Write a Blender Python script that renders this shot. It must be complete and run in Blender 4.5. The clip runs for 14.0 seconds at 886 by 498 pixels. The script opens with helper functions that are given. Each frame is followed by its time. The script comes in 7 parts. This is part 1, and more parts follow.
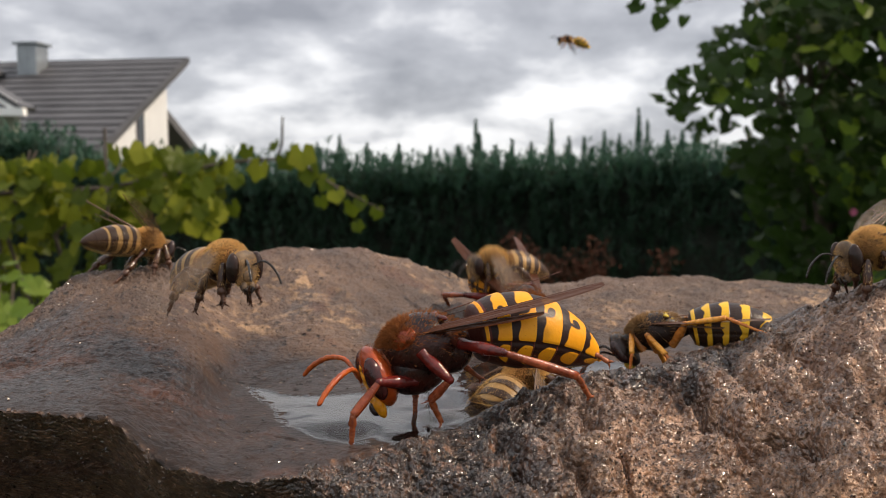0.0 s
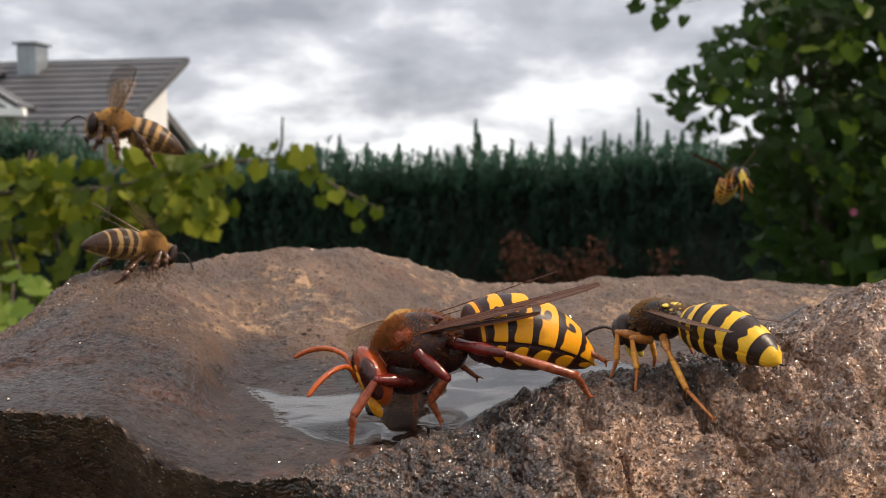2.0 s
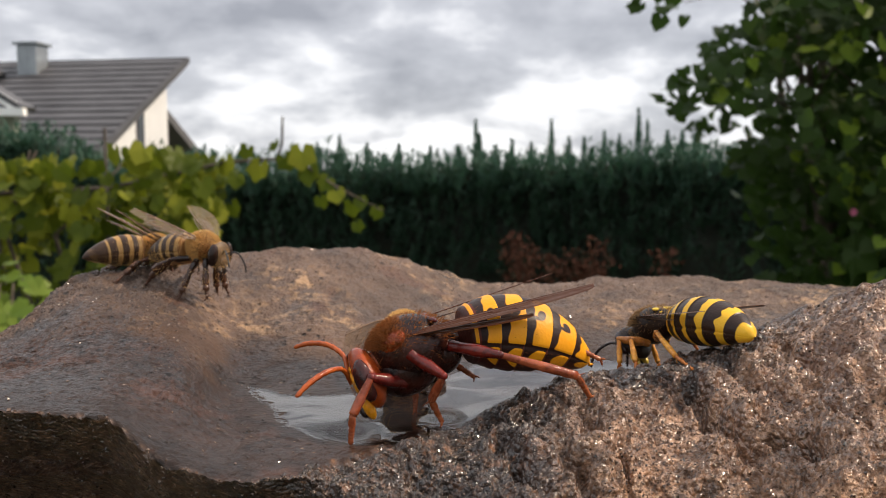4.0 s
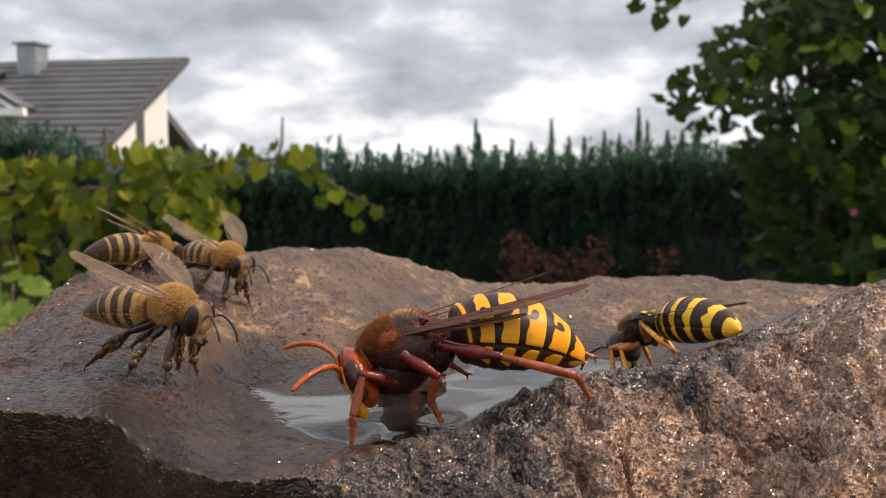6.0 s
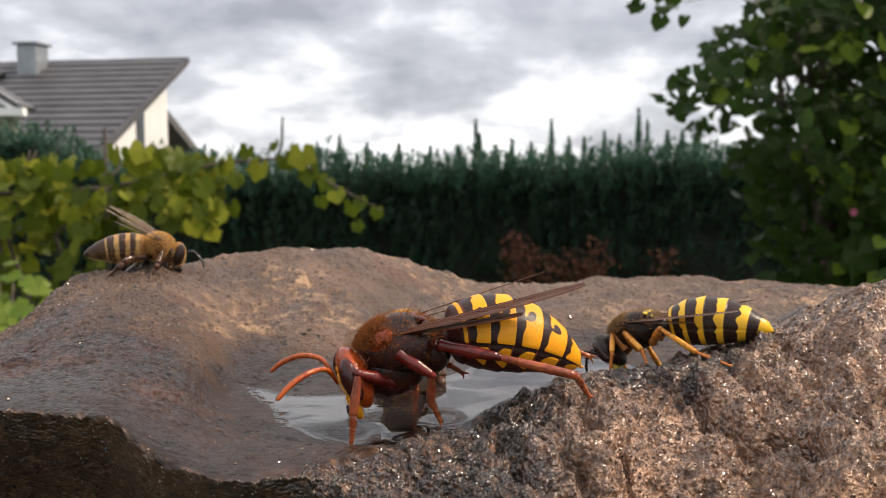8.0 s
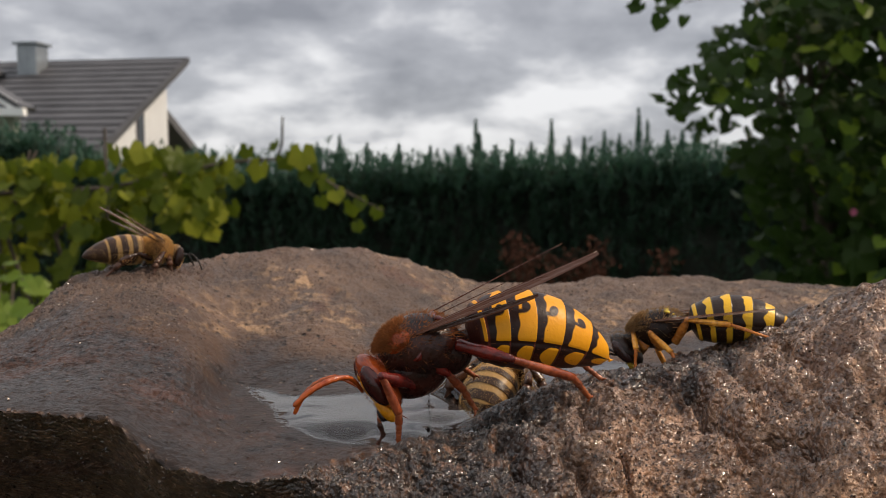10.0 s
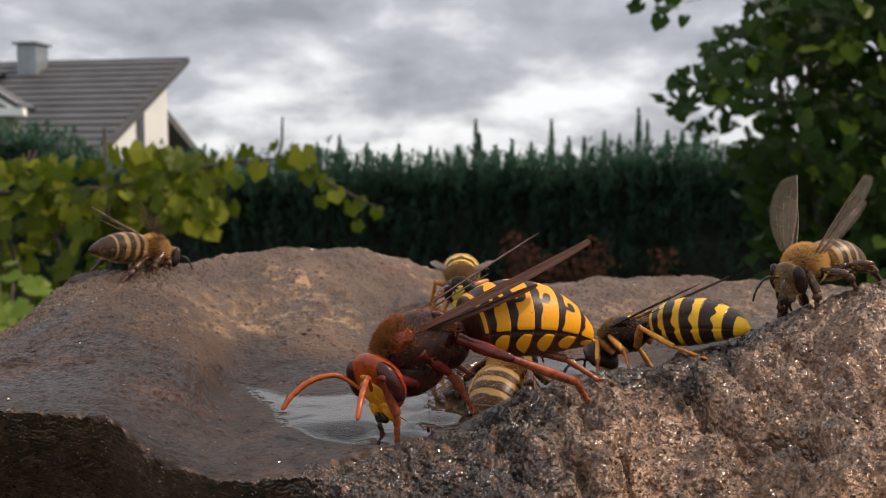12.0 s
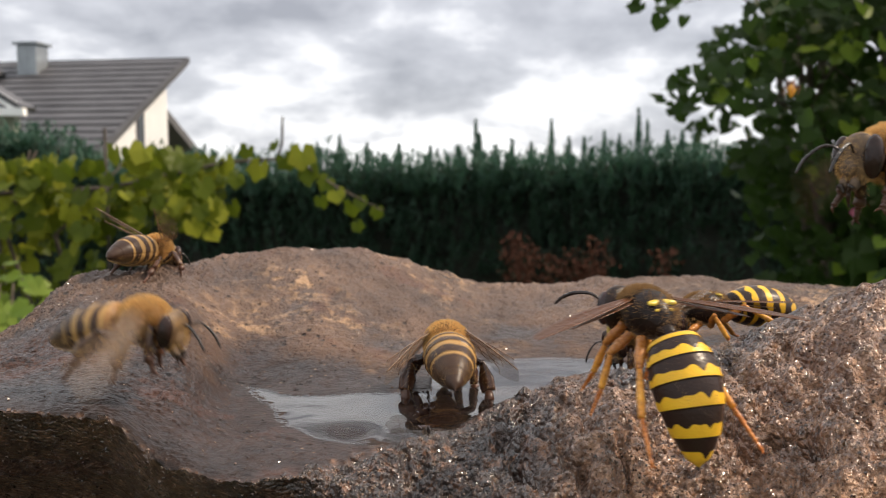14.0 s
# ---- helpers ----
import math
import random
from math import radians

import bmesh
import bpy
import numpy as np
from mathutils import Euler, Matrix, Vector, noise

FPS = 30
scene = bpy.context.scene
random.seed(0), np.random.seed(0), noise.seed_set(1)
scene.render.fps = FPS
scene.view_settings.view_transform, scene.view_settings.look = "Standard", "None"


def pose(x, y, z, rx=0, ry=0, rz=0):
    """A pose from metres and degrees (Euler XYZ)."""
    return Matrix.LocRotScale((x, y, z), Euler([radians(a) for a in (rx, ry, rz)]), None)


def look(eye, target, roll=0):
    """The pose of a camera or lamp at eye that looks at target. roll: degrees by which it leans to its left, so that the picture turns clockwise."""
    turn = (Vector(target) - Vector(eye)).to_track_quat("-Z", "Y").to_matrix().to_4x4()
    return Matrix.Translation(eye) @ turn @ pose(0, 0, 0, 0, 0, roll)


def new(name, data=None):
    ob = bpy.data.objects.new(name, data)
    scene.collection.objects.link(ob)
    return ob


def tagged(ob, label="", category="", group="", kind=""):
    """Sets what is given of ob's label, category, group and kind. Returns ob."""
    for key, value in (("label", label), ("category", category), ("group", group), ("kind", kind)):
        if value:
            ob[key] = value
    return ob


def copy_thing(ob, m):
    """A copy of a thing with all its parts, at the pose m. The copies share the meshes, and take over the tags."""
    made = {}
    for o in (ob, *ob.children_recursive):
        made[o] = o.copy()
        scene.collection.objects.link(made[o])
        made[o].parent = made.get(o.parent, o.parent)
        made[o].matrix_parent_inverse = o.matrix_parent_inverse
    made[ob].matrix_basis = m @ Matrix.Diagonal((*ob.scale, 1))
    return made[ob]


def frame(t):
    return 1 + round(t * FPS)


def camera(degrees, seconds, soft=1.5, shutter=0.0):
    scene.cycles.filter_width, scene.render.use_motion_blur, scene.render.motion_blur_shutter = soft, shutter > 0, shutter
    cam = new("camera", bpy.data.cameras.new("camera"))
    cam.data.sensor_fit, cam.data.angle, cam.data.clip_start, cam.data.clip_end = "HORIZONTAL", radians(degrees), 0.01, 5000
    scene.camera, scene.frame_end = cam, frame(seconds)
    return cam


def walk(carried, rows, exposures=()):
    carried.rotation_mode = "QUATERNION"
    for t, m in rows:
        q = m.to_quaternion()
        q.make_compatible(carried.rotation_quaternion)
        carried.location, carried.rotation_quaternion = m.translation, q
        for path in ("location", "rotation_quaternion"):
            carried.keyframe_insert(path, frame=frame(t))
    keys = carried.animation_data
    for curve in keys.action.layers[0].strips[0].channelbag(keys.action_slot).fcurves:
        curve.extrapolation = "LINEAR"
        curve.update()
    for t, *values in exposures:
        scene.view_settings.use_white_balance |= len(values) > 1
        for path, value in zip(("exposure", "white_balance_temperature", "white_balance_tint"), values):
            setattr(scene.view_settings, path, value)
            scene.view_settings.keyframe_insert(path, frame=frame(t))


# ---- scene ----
# ---- the camera: it stands still, a hand's width before the stone ----
CAM_H = 1.10                     # metres above the lawn
HUB = Vector((0.0, 0.0, CAM_H))  # the stone's plan is given in mm from this point
MM = 0.001
cam = camera(55, 14.0, soft=0.7, shutter=0.25)
cam.data.dof.use_dof = True
cam.data.dof.focus_distance = 0.076
cam.data.dof.aperture_fstop = 84.0
STAND = pose(0, 0, CAM_H, 90 - 4.6, 0, 0)
walk(cam, [(0.0, STAND), (14.0, STAND)],
     exposures=[(0.0, -0.20), (0.5, -0.09), (1.5, -0.10), (3.2, -0.07), (6.0, -0.05), (7.0, 0.05), (8.2, 0.06), (10.3, -0.55), (11.3, -0.58), (12.0, -0.33), (12.5, -0.22), (13.0, -0.05), (14.0, 0.07)])

# ---- world: a broken overcast, and a soft sun behind the camera's shoulder ----
SUN_AZ, SUN_EL = radians(86), radians(46)   # azimuth clockwise from +y
world = bpy.data.worlds.new("overcast")
scene.world = world
world.use_nodes = True
nt = world.node_tree
nt.nodes.clear()


def wn(kind, **values):
    n = nt.nodes.new(kind)
    for k, v in values.items():
        if k in n.inputs:
            n.inputs[k].default_value = v
    return n


def wmath(op, a, b=None, c=None):
    n = nt.nodes.new("ShaderNodeMath")
    n.operation = op
    for i, v in enumerate((a, b, c)):
        if v is None:
            continue
        if isinstance(v, (int, float)):
            n.inputs[i].default_value = v
        else:
            nt.links.new(v, n.inputs[i])
    return n.outputs[0]


sky = nt.nodes.new("ShaderNodeTexSky")
sky.sky_type = "NISHITA"
sky.sun_disc = False
sky.sun_elevation, sky.sun_rotation = SUN_EL, SUN_AZ
sky.altitude = 100
coord = nt.nodes.new("ShaderNodeTexCoord")
sep = nt.nodes.new("ShaderNodeSeparateXYZ")
nt.links.new(coord.outputs["Generated"], sep.inputs[0])
up = wmath("MAXIMUM", sep.outputs[2], 0.0)
lift = wmath("ADD", up, 0.34)
com = nt.nodes.new("ShaderNodeCombineXYZ")
nt.links.new(wmath("DIVIDE", sep.outputs[0], lift), com.inputs[0])
nt.links.new(wmath("DIVIDE", sep.outputs[1], lift), com.inputs[1])
big = wn("ShaderNodeTexNoise", Scale=2.5, Detail=6.0, Roughness=0.54, Distortion=0.12)
nt.links.new(com.outputs[0], big.inputs["Vector"])
# a grey bank of cloud over a thin bright one
veil = nt.nodes.new("ShaderNodeValToRGB")
nt.links.new(up, veil.inputs[0])
for i, (at, v) in enumerate(((0.0, 0.64), (0.11, 0.575), (0.195, 0.475), (0.24, 0.62), (1.0, 0.58))):
    el = veil.color_ramp.elements[i] if i < 2 else veil.color_ramp.elements.new(at)
    el.position, el.color = at, (v, v, v, 1)
shade = nt.nodes.new("ShaderNodeValToRGB")
shade.color_ramp.elements[0].position, shade.color_ramp.elements[0].color = 0.36, (0.50, 0.51, 0.565, 1)
shade.color_ramp.elements[1].position, shade.color_ramp.elements[1].color = 0.68, (1.60, 1.59, 1.61, 1)
mid = shade.color_ramp.elements.new(0.53)
mid.color = (0.84, 0.85, 0.91, 1)
nt.links.new(wmath("ADD", big.outputs[0], wmath("SUBTRACT", veil.outputs[0], 0.5)), shade.inputs[0])
bg_cloud = nt.nodes.new("ShaderNodeBackground")
nt.links.new(shade.outputs[0], bg_cloud.inputs[0])
# an overcast sky is brighter overhead than at the horizon
nt.links.new(wmath("MULTIPLY_ADD", up, 0.45, 0.80), bg_cloud.inputs[1])
bg_sky = nt.nodes.new("ShaderNodeBackground")
nt.links.new(sky.outputs[0], bg_sky.inputs[0])
bg_sky.inputs[1].default_value = 0.10
mixw = nt.nodes.new("ShaderNodeMixShader")
mixw.inputs[0].default_value = 0.88
nt.links.new(bg_sky.outputs[0], mixw.inputs[1])
nt.links.new(bg_cloud.outputs[0], mixw.inputs[2])
wout = nt.nodes.new("ShaderNodeOutputWorld")
nt.links.new(mixw.outputs[0], wout.inputs[0])

sun = new("sun", bpy.data.lights.new("sun", "SUN"))
sun.data.energy, sun.data.angle, sun.data.color = 4.6, radians(2.5), (1.0, 0.81, 0.62)
sun_from = Vector((math.sin(SUN_AZ) * math.cos(SUN_EL), math.cos(SUN_AZ) * math.cos(SUN_EL), math.sin(SUN_EL)))
sun.matrix_basis = look(sun_from * 30, (0, 0, 0))

# ---- materials ----
class Mat:
    """A short way to write node materials."""

    def __init__(self, name, base=(0.5, 0.5, 0.5), rough=0.6, metal=0.0):
        self.m = bpy.data.materials.new(name)
        self.m.use_nodes = True
        self.t = self.m.node_tree
        self.b = self.t.nodes["Principled BSDF"]
        self.out = self.t.nodes["Material Output"]
        self.b.inputs["Base Color"].default_value = (*base, 1)
        self.b.inputs["Roughness"].default_value = rough
        self.b.inputs["Metallic"].default_value = metal

    def put(self, v, socket):
        if isinstance(v, (int, float)):
            socket.default_value = v
        elif isinstance(v, tuple):
            socket.default_value = (*v, 1) if len(v) == 3 and len(socket.default_value) == 4 else v
        else:
            self.t.links.new(v, socket)

    def set(self, **kw):
        for k, v in kw.items():
            self.put(v, self.b.inputs[k.replace("_", " ")])
        return self

    def obj(self):
        return self.t.nodes.new("ShaderNodeTexCoord").outputs["Object"]

    def attr(self, name):
        n = self.t.nodes.new("ShaderNodeAttribute")
        n.attribute_name = name
        return n.outputs["Fac"]

    def noise(self, scale, detail=4.0, rough=0.55, distort=0.0, vec=None):
        n = self.t.nodes.new("ShaderNodeTexNoise")
        self.put(vec if vec is not None else self.obj(), n.inputs["Vector"])
        n.inputs["Scale"].default_value, n.inputs["Detail"].default_value = scale, detail
        n.inputs["Roughness"].default_value, n.inputs["Distortion"].default_value = rough, distort
        return n.outputs[0]

    def voronoi(self, scale, feature="F1", vec=None, out="Distance"):
        n = self.t.nodes.new("ShaderNodeTexVoronoi")
        n.feature = feature
        self.put(vec if vec is not None else self.obj(), n.inputs["Vector"])
        n.inputs["Scale"].default_value = scale
        return n.outputs[out]

    def island(self):
        return self.t.nodes.new("ShaderNodeNewGeometry").outputs["Random Per Island"]

    def math(self, op, a, b=None, c=None):
        n = self.t.nodes.new("ShaderNodeMath")
        n.operation = op
        for i, v in enumerate((a, b, c)):
            if v is not None:
                self.put(v, n.inputs[i])
        return n.outputs[0]

    def ramp(self, fac, *stops):
        n = self.t.nodes.new("ShaderNodeValToRGB")
        e = n.color_ramp.elements
        for i, (p, c) in enumerate(stops):
            c = (c, c, c) if isinstance(c, (int, float)) else c
            el = e[i] if i < 2 else e.new(p)
            el.position, el.color = p, (*c, 1)
        self.put(fac, n.inputs[0])
        return n.outputs[0]

    def mix(self, fac, a, b, how="MIX"):
        n = self.t.nodes.new("ShaderNodeMix")
        n.data_type, n.blend_type = "RGBA", how
        self.put(fac, n.inputs[0])
        self.put(a, n.inputs[6])
        self.put(b, n.inputs[7])
        return n.outputs[2]

    def bump(self, height, strength=0.5, distance=0.001, normal=None):
        n = self.t.nodes.new("ShaderNodeBump")
        n.inputs["Strength"].default_value, n.inputs["Distance"].default_value = strength, distance
        self.put(height, n.inputs["Height"])
        if normal is not None:
            self.put(normal, n.inputs["Normal"])
        return n.outputs[0]


def leaf_material(name, dark, light, thru, rough=0.45):
    k = Mat(name, light, rough)
    k.set(Specular_IOR_Level=0.12)
    col = k.mix(k.island(), dark, light)
    blot = k.noise(18.0, 3.0)
    k.set(Base_Color=k.mix(k.math("MULTIPLY", blot, 0.6), col, (light[0] * 1.25, light[1] * 0.95, light[2] * 0.8)))
    back = k.t.nodes.new("ShaderNodeBsdfTranslucent")
    k.put(k.mix(k.island(), thru, (thru[0] * 0.6, thru[1] * 0.75, thru[2] * 0.6)), back.inputs[0])
    mixer = k.t.nodes.new("ShaderNodeMixShader")
    mixer.inputs[0].default_value = 0.35
    k.t.links.new(k.b.outputs[0], mixer.inputs[1])
    k.t.links.new(back.outputs[0], mixer.inputs[2])
    k.t.links.new(mixer.outputs[0], k.out.inputs[0])
    return k.m


def stone_material():
    k = Mat("wet_basalt", (0.12, 0.11, 0.1), 0.5)
    wet = k.attr("wet")        # 1 on the smooth soaked slab
    raw = k.attr("raw")        # 1 on the broken faces
    far = k.attr("far")        # 1 on the drier back ridge
    damp_shade = k.attr("damp_shade")      # 1 where the broken face is soaked from the puddle; paints front's shade too
    g0, g1, g2, g3 = k.noise(24.0, 5.0, 0.6, 0.6), k.noise(75.0, 6.0, 0.62), k.noise(420.0, 5.0, 0.65), k.noise(1700.0, 3.0, 0.7)
    g4, g5 = k.noise(1250.0, 4.0, 0.7, 0.5), k.noise(3900.0, 3.0, 0.7)
    crystal = k.voronoi(1900.0)          # half-millimetre crystals of the broken faces
    chipped = k.voronoi(4300.0)
    lump = k.voronoi(760.0)              # knobs a millimetre or two across
    # soaked slab: slate grey with brown clouds
    slab_col = k.ramp(k.math("ADD", k.math("MULTIPLY", g2, 0.3), k.math("ADD", k.math("MULTIPLY", g4, 0.4), k.math("MULTIPLY", g5, 0.3))), (0.34, (0.0036, 0.0020, 0.0014)), (0.68, (0.032, 0.0168, 0.0100)))
    slab_col = k.mix(k.ramp(g0, (0.46, 0.0), (0.66, 0.8)), slab_col, k.ramp(g2, (0.30, (0.014, 0.007, 0.0045)), (0.72, (0.056, 0.028, 0.017))))
    # broken faces: warm brown crumb
    crumb = k.ramp(k.math("ADD", k.math("MULTIPLY", g4, 0.62), k.math("MULTIPLY", g2, 0.38)), (0.36, (0.070, 0.036, 0.022)), (0.50, (0.35, 0.186, 0.102)), (0.65, (0.88, 0.55, 0.35)))
    crumb = k.mix(k.ramp(g1, (0.44, 0.0), (0.62, 0.75)), crumb, k.ramp(g4, (0.34, (0.075, 0.037, 0.022)), (0.70, (0.30, 0.155, 0.088))))
    crumb = k.mix(k.math("MULTIPLY", k.ramp(crystal, (0.20, 0.0), (0.52, 0.75)), 0.22), crumb, (0.05, 0.026, 0.016))
    lichen = k.math("MULTIPLY", k.ramp(k.noise(160.0, 5.0, 0.7), (0.66, 0.0), (0.74, 1.0)), 0.35)
    crumb = k.mix(lichen, crumb, (0.17, 0.135, 0.035))
    # back ridge: drier, tan and ochre scabs
    ridge = k.ramp(g1, (0.30, (0.046, 0.027, 0.019)), (0.70, (0.165, 0.100, 0.066)))
    scab = k.math("MULTIPLY", k.ramp(g2, (0.50, 0.0), (0.62, 1.0)), k.ramp(g0, (0.47, 0.0), (0.60, 1.0)))
    ridge = k.mix(scab, ridge, (0.44, 0.275, 0.150))
    col = k.mix(k.math("MULTIPLY", raw, 0.92), slab_col, crumb)
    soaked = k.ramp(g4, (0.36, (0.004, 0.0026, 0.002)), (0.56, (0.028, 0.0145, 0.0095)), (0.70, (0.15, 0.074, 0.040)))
    soaked = k.mix(k.math("MULTIPLY", k.ramp(k.noise(620.0, 4.0, 0.65), (0.53, 0.0), (0.63, 1.0)), 0.7), soaked, k.ramp(g4, (0.40, (0.050, 0.022, 0.012)), (0.62, (0.30, 0.14, 0.07))))      # brown crumbs; on the shaded front they also paint lit patches
    col = k.mix(k.math("MULTIPLY", damp_shade, 0.96), col, soaked)
    crust = k.attr("crust")    # 1 on the browner, rougher end of the slab
    col = k.mix(crust, col, k.mix(k.ramp(g1, (0.42, 0.0), (0.62, 1.0)), k.ramp(g4, (0.36, (0.006, 0.004, 0.003)), (0.66, (0.075, 0.034, 0.021))), k.ramp(g4, (0.36, (0.004, 0.003, 0.003)), (0.68, (0.030, 0.020, 0.016)))))
    col = k.mix(far, col, ridge)
    rust = k.math("MULTIPLY", k.ramp(k.noise(95.0, 4.0, 0.6, 0.6), (0.58, 0.0), (0.70, 1.0)), 0.55)
    col = k.mix(rust, col, (0.095, 0.036, 0.019))
    # pits and pale flecks
    pit = k.math("MULTIPLY", k.ramp(k.voronoi(520.0), (0.10, 1.0), (0.22, 0.0)), k.ramp(g1, (0.46, 0.0), (0.56, 1.0)))
    col = k.mix(k.math("MULTIPLY", pit, k.math("SUBTRACT", 0.85, k.math("MULTIPLY", raw, 0.5))), col, (0.008, 0.006, 0.005))
    fleck = k.math("MULTIPLY", k.ramp(k.voronoi(760.0), (0.06, 1.0), (0.15, 0.0)), k.ramp(g1, (0.50, 0.0), (0.58, 0.8)))
    col = k.mix(k.math("MULTIPLY", fleck, k.math("SUBTRACT", 1.0, k.math("MULTIPLY", wet, 0.35))), col, (0.42, 0.29, 0.19))
    rgh = k.math("ADD", k.math("MULTIPLY", g3, 0.34), k.math("ADD", 0.16, k.math("MULTIPLY", far, 0.26)))
    relief = k.math("SUBTRACT", k.math("ADD", g2, k.math("MULTIPLY", g3, 0.7)), pit)
    ease = k.math("SUBTRACT", 1.0, k.math("MULTIPLY", wet, 0.72))
    facet = k.math("ADD", k.math("ADD", k.math("MULTIPLY", crystal, -0.9), k.math("MULTIPLY", chipped, -0.35)), k.math("ADD", k.math("MULTIPLY", g5, 0.5), k.math("MULTIPLY", g4, 0.9)))
    nb = k.bump(k.math("MULTIPLY", relief, ease), 0.85, 0.0010)
    nb = k.bump(k.math("MULTIPLY", facet, k.math("ADD", 0.14, k.math("ADD", k.math("MULTIPLY", raw, 0.62), k.math("ADD", k.math("MULTIPLY", crust, 0.7), k.math("MULTIPLY", far, 0.3))))), 1.0, 0.00038, nb)
    # the water film: lies smooth, broken by crisp little ridges that catch the light
    edge = k.math("MULTIPLY", wet, k.ramp(k.noise(330.0, 4.0, 0.62, 0.7), (0.530, 0.0), (0.552, 0.8), (0.575, 0.0)))
    # water rounds off each crystal and knob
    dome = k.math("SUBTRACT", k.math("ADD", 1.0, k.math("MULTIPLY", g2, 1.2)), k.math("ADD", k.math("MULTIPLY", k.math("MULTIPLY", crystal, crystal), 1.1), k.math("MULTIPLY", k.math("MULTIPLY", lump, lump), 0.8)))
    rough_wet = k.math("ADD", raw, k.math("MULTIPLY", crust, 0.4))
    film = k.math("ADD", k.math("MULTIPLY", edge, k.math("SUBTRACT", 0.9, k.math("MULTIPLY", raw, 0.6))), k.math("MULTIPLY", dome, rough_wet))
    film = k.bump(k.math("ADD", film, k.math("MULTIPLY", relief, 0.25)), 1.0, 0.00060)
    patch = k.ramp(k.math("SUBTRACT", k.noise(130.0, 5.0, 0.65), k.math("MULTIPLY", raw, 0.03)), (0.30, 0.0), (0.46, 1.0))
    k.set(Base_Color=col, Roughness=rgh, Normal=nb, Specular_IOR_Level=k.math("SUBTRACT", 0.42, k.math("MULTIPLY", wet, 0.33)), Coat_Roughness=k.math("ADD", 0.09, k.math("MULTIPLY", raw, 0.08)), Coat_IOR=1.62,
          Coat_Weight=k.math("MAXIMUM", k.math("MULTIPLY", damp_shade, 0.9), k.math("MULTIPLY", patch, k.math("SUBTRACT", k.math("ADD", k.math("ADD", 0.25, k.math("MULTIPLY", crust, 0.3)), k.math("MULTIPLY", raw, 0.75)), k.math("MULTIPLY", far, 0.2)))))
    k.put(film, k.b.inputs["Coat Normal"])
    return k.m


def water_material():
    k = Mat("water", (1, 1, 1), 0.015)
    k.set(Transmission_Weight=1.0, IOR=1.333, Roughness=0.01,
          Normal=k.bump(k.noise(130.0, 2.0, 0.4, 0.8), 0.10, 0.0010))
    return k.m


def plain(name, c1, c2, scale, rough=0.7, bump=0.3, depth=0.002, metal=0.0):
    k = Mat(name, c1, rough, metal)
    n = k.noise(scale, 6.0, 0.6)
    k.set(Base_Color=k.ramp(n, (0.3, c1), (0.7, c2)), Normal=k.bump(k.noise(scale * 6, 4.0), bump, depth))
    return k.m


def grain_material():
    k = Mat("mineral_grain", (0.05, 0.035, 0.025), 0.16)
    k.set(Specular_IOR_Level=0.85)
    k.set(Base_Color=k.ramp(k.island(), (0.0, (0.022, 0.014, 0.010)), (0.55, (0.085, 0.048, 0.029)), (0.82, (0.15, 0.092, 0.058)), (0.97, (0.20, 0.125, 0.08)), (1.0, (0.28, 0.20, 0.145))),
          Roughness=k.math("ADD", 0.10, k.math("MULTIPLY", k.island(), 0.25)))
    return k.m


M_GRAIN = grain_material()
M_STONE, M_WATER = stone_material(), water_material()
M_GRASS = plain("lawn", (0.018, 0.030, 0.010), (0.045, 0.062, 0.018), 3.0, 0.8, 0.8, 0.02)
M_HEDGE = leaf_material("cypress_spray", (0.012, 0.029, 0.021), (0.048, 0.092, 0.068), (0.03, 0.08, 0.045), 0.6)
M_CORE = plain("hedge_inner_shade", (0.006, 0.009, 0.006), (0.016, 0.018, 0.010), 9.0, 0.9)
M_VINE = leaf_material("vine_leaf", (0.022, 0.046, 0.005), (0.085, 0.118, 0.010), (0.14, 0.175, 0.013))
M_VINE_PALER = leaf_material("paler_vine_leaf", (0.095, 0.135, 0.011), (0.20, 0.225, 0.020), (0.25, 0.27, 0.026))
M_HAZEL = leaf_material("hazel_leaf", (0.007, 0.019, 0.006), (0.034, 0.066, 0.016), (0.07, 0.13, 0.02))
# the hazel leaf again, with sunlight put into its colour
M_HAZEL_SUN = leaf_material("hazel_leaf_painted_sun", (0.055, 0.115, 0.014), (0.16, 0.24, 0.026), (0.24, 0.34, 0.035))
# cypress spray with the light from above put into its colour
M_HEDGE_TOPLIT = leaf_material("cypress_toplit", (0.030, 0.075, 0.058), (0.085, 0.165, 0.128), (0.05, 0.12, 0.08), 0.6)
M_DRY = leaf_material("withered_plant", (0.035, 0.016, 0.011), (0.075, 0.034, 0.022), (0.05, 0.025, 0.015), 0.8)
M_HERB = leaf_material("herb_leaf", (0.05, 0.11, 0.015), (0.14, 0.21, 0.035), (0.18, 0.26, 0.04))
M_BARK = plain("bark", (0.045, 0.034, 0.026), (0.12, 0.095, 0.07), 30.0, 0.9, 0.8, 0.004)
M_TILE = plain("roof_tile", (0.045, 0.044, 0.048), (0.082, 0.080, 0.086), 1.5, 0.55)
M_FASCIA = plain("painted_fascia", (0.075, 0.072, 0.074), (0.11, 0.105, 0.105), 2.0, 0.6)
M_RENDER = plain("white_render", (0.58, 0.58, 0.58), (0.70, 0.70, 0.69), 1.2, 0.85)
M_ZINC = plain("zinc_sheet", (0.22, 0.24, 0.26), (0.34, 0.37, 0.39), 2.5, 0.45, 0.1, 0.002, 0.6)
M_WHITE = plain("white_paint", (0.74, 0.74, 0.72), (0.84, 0.84, 0.82), 3.0, 0.5)
M_PANE = Mat("window_pane", (0.03, 0.035, 0.04), 0.05).m
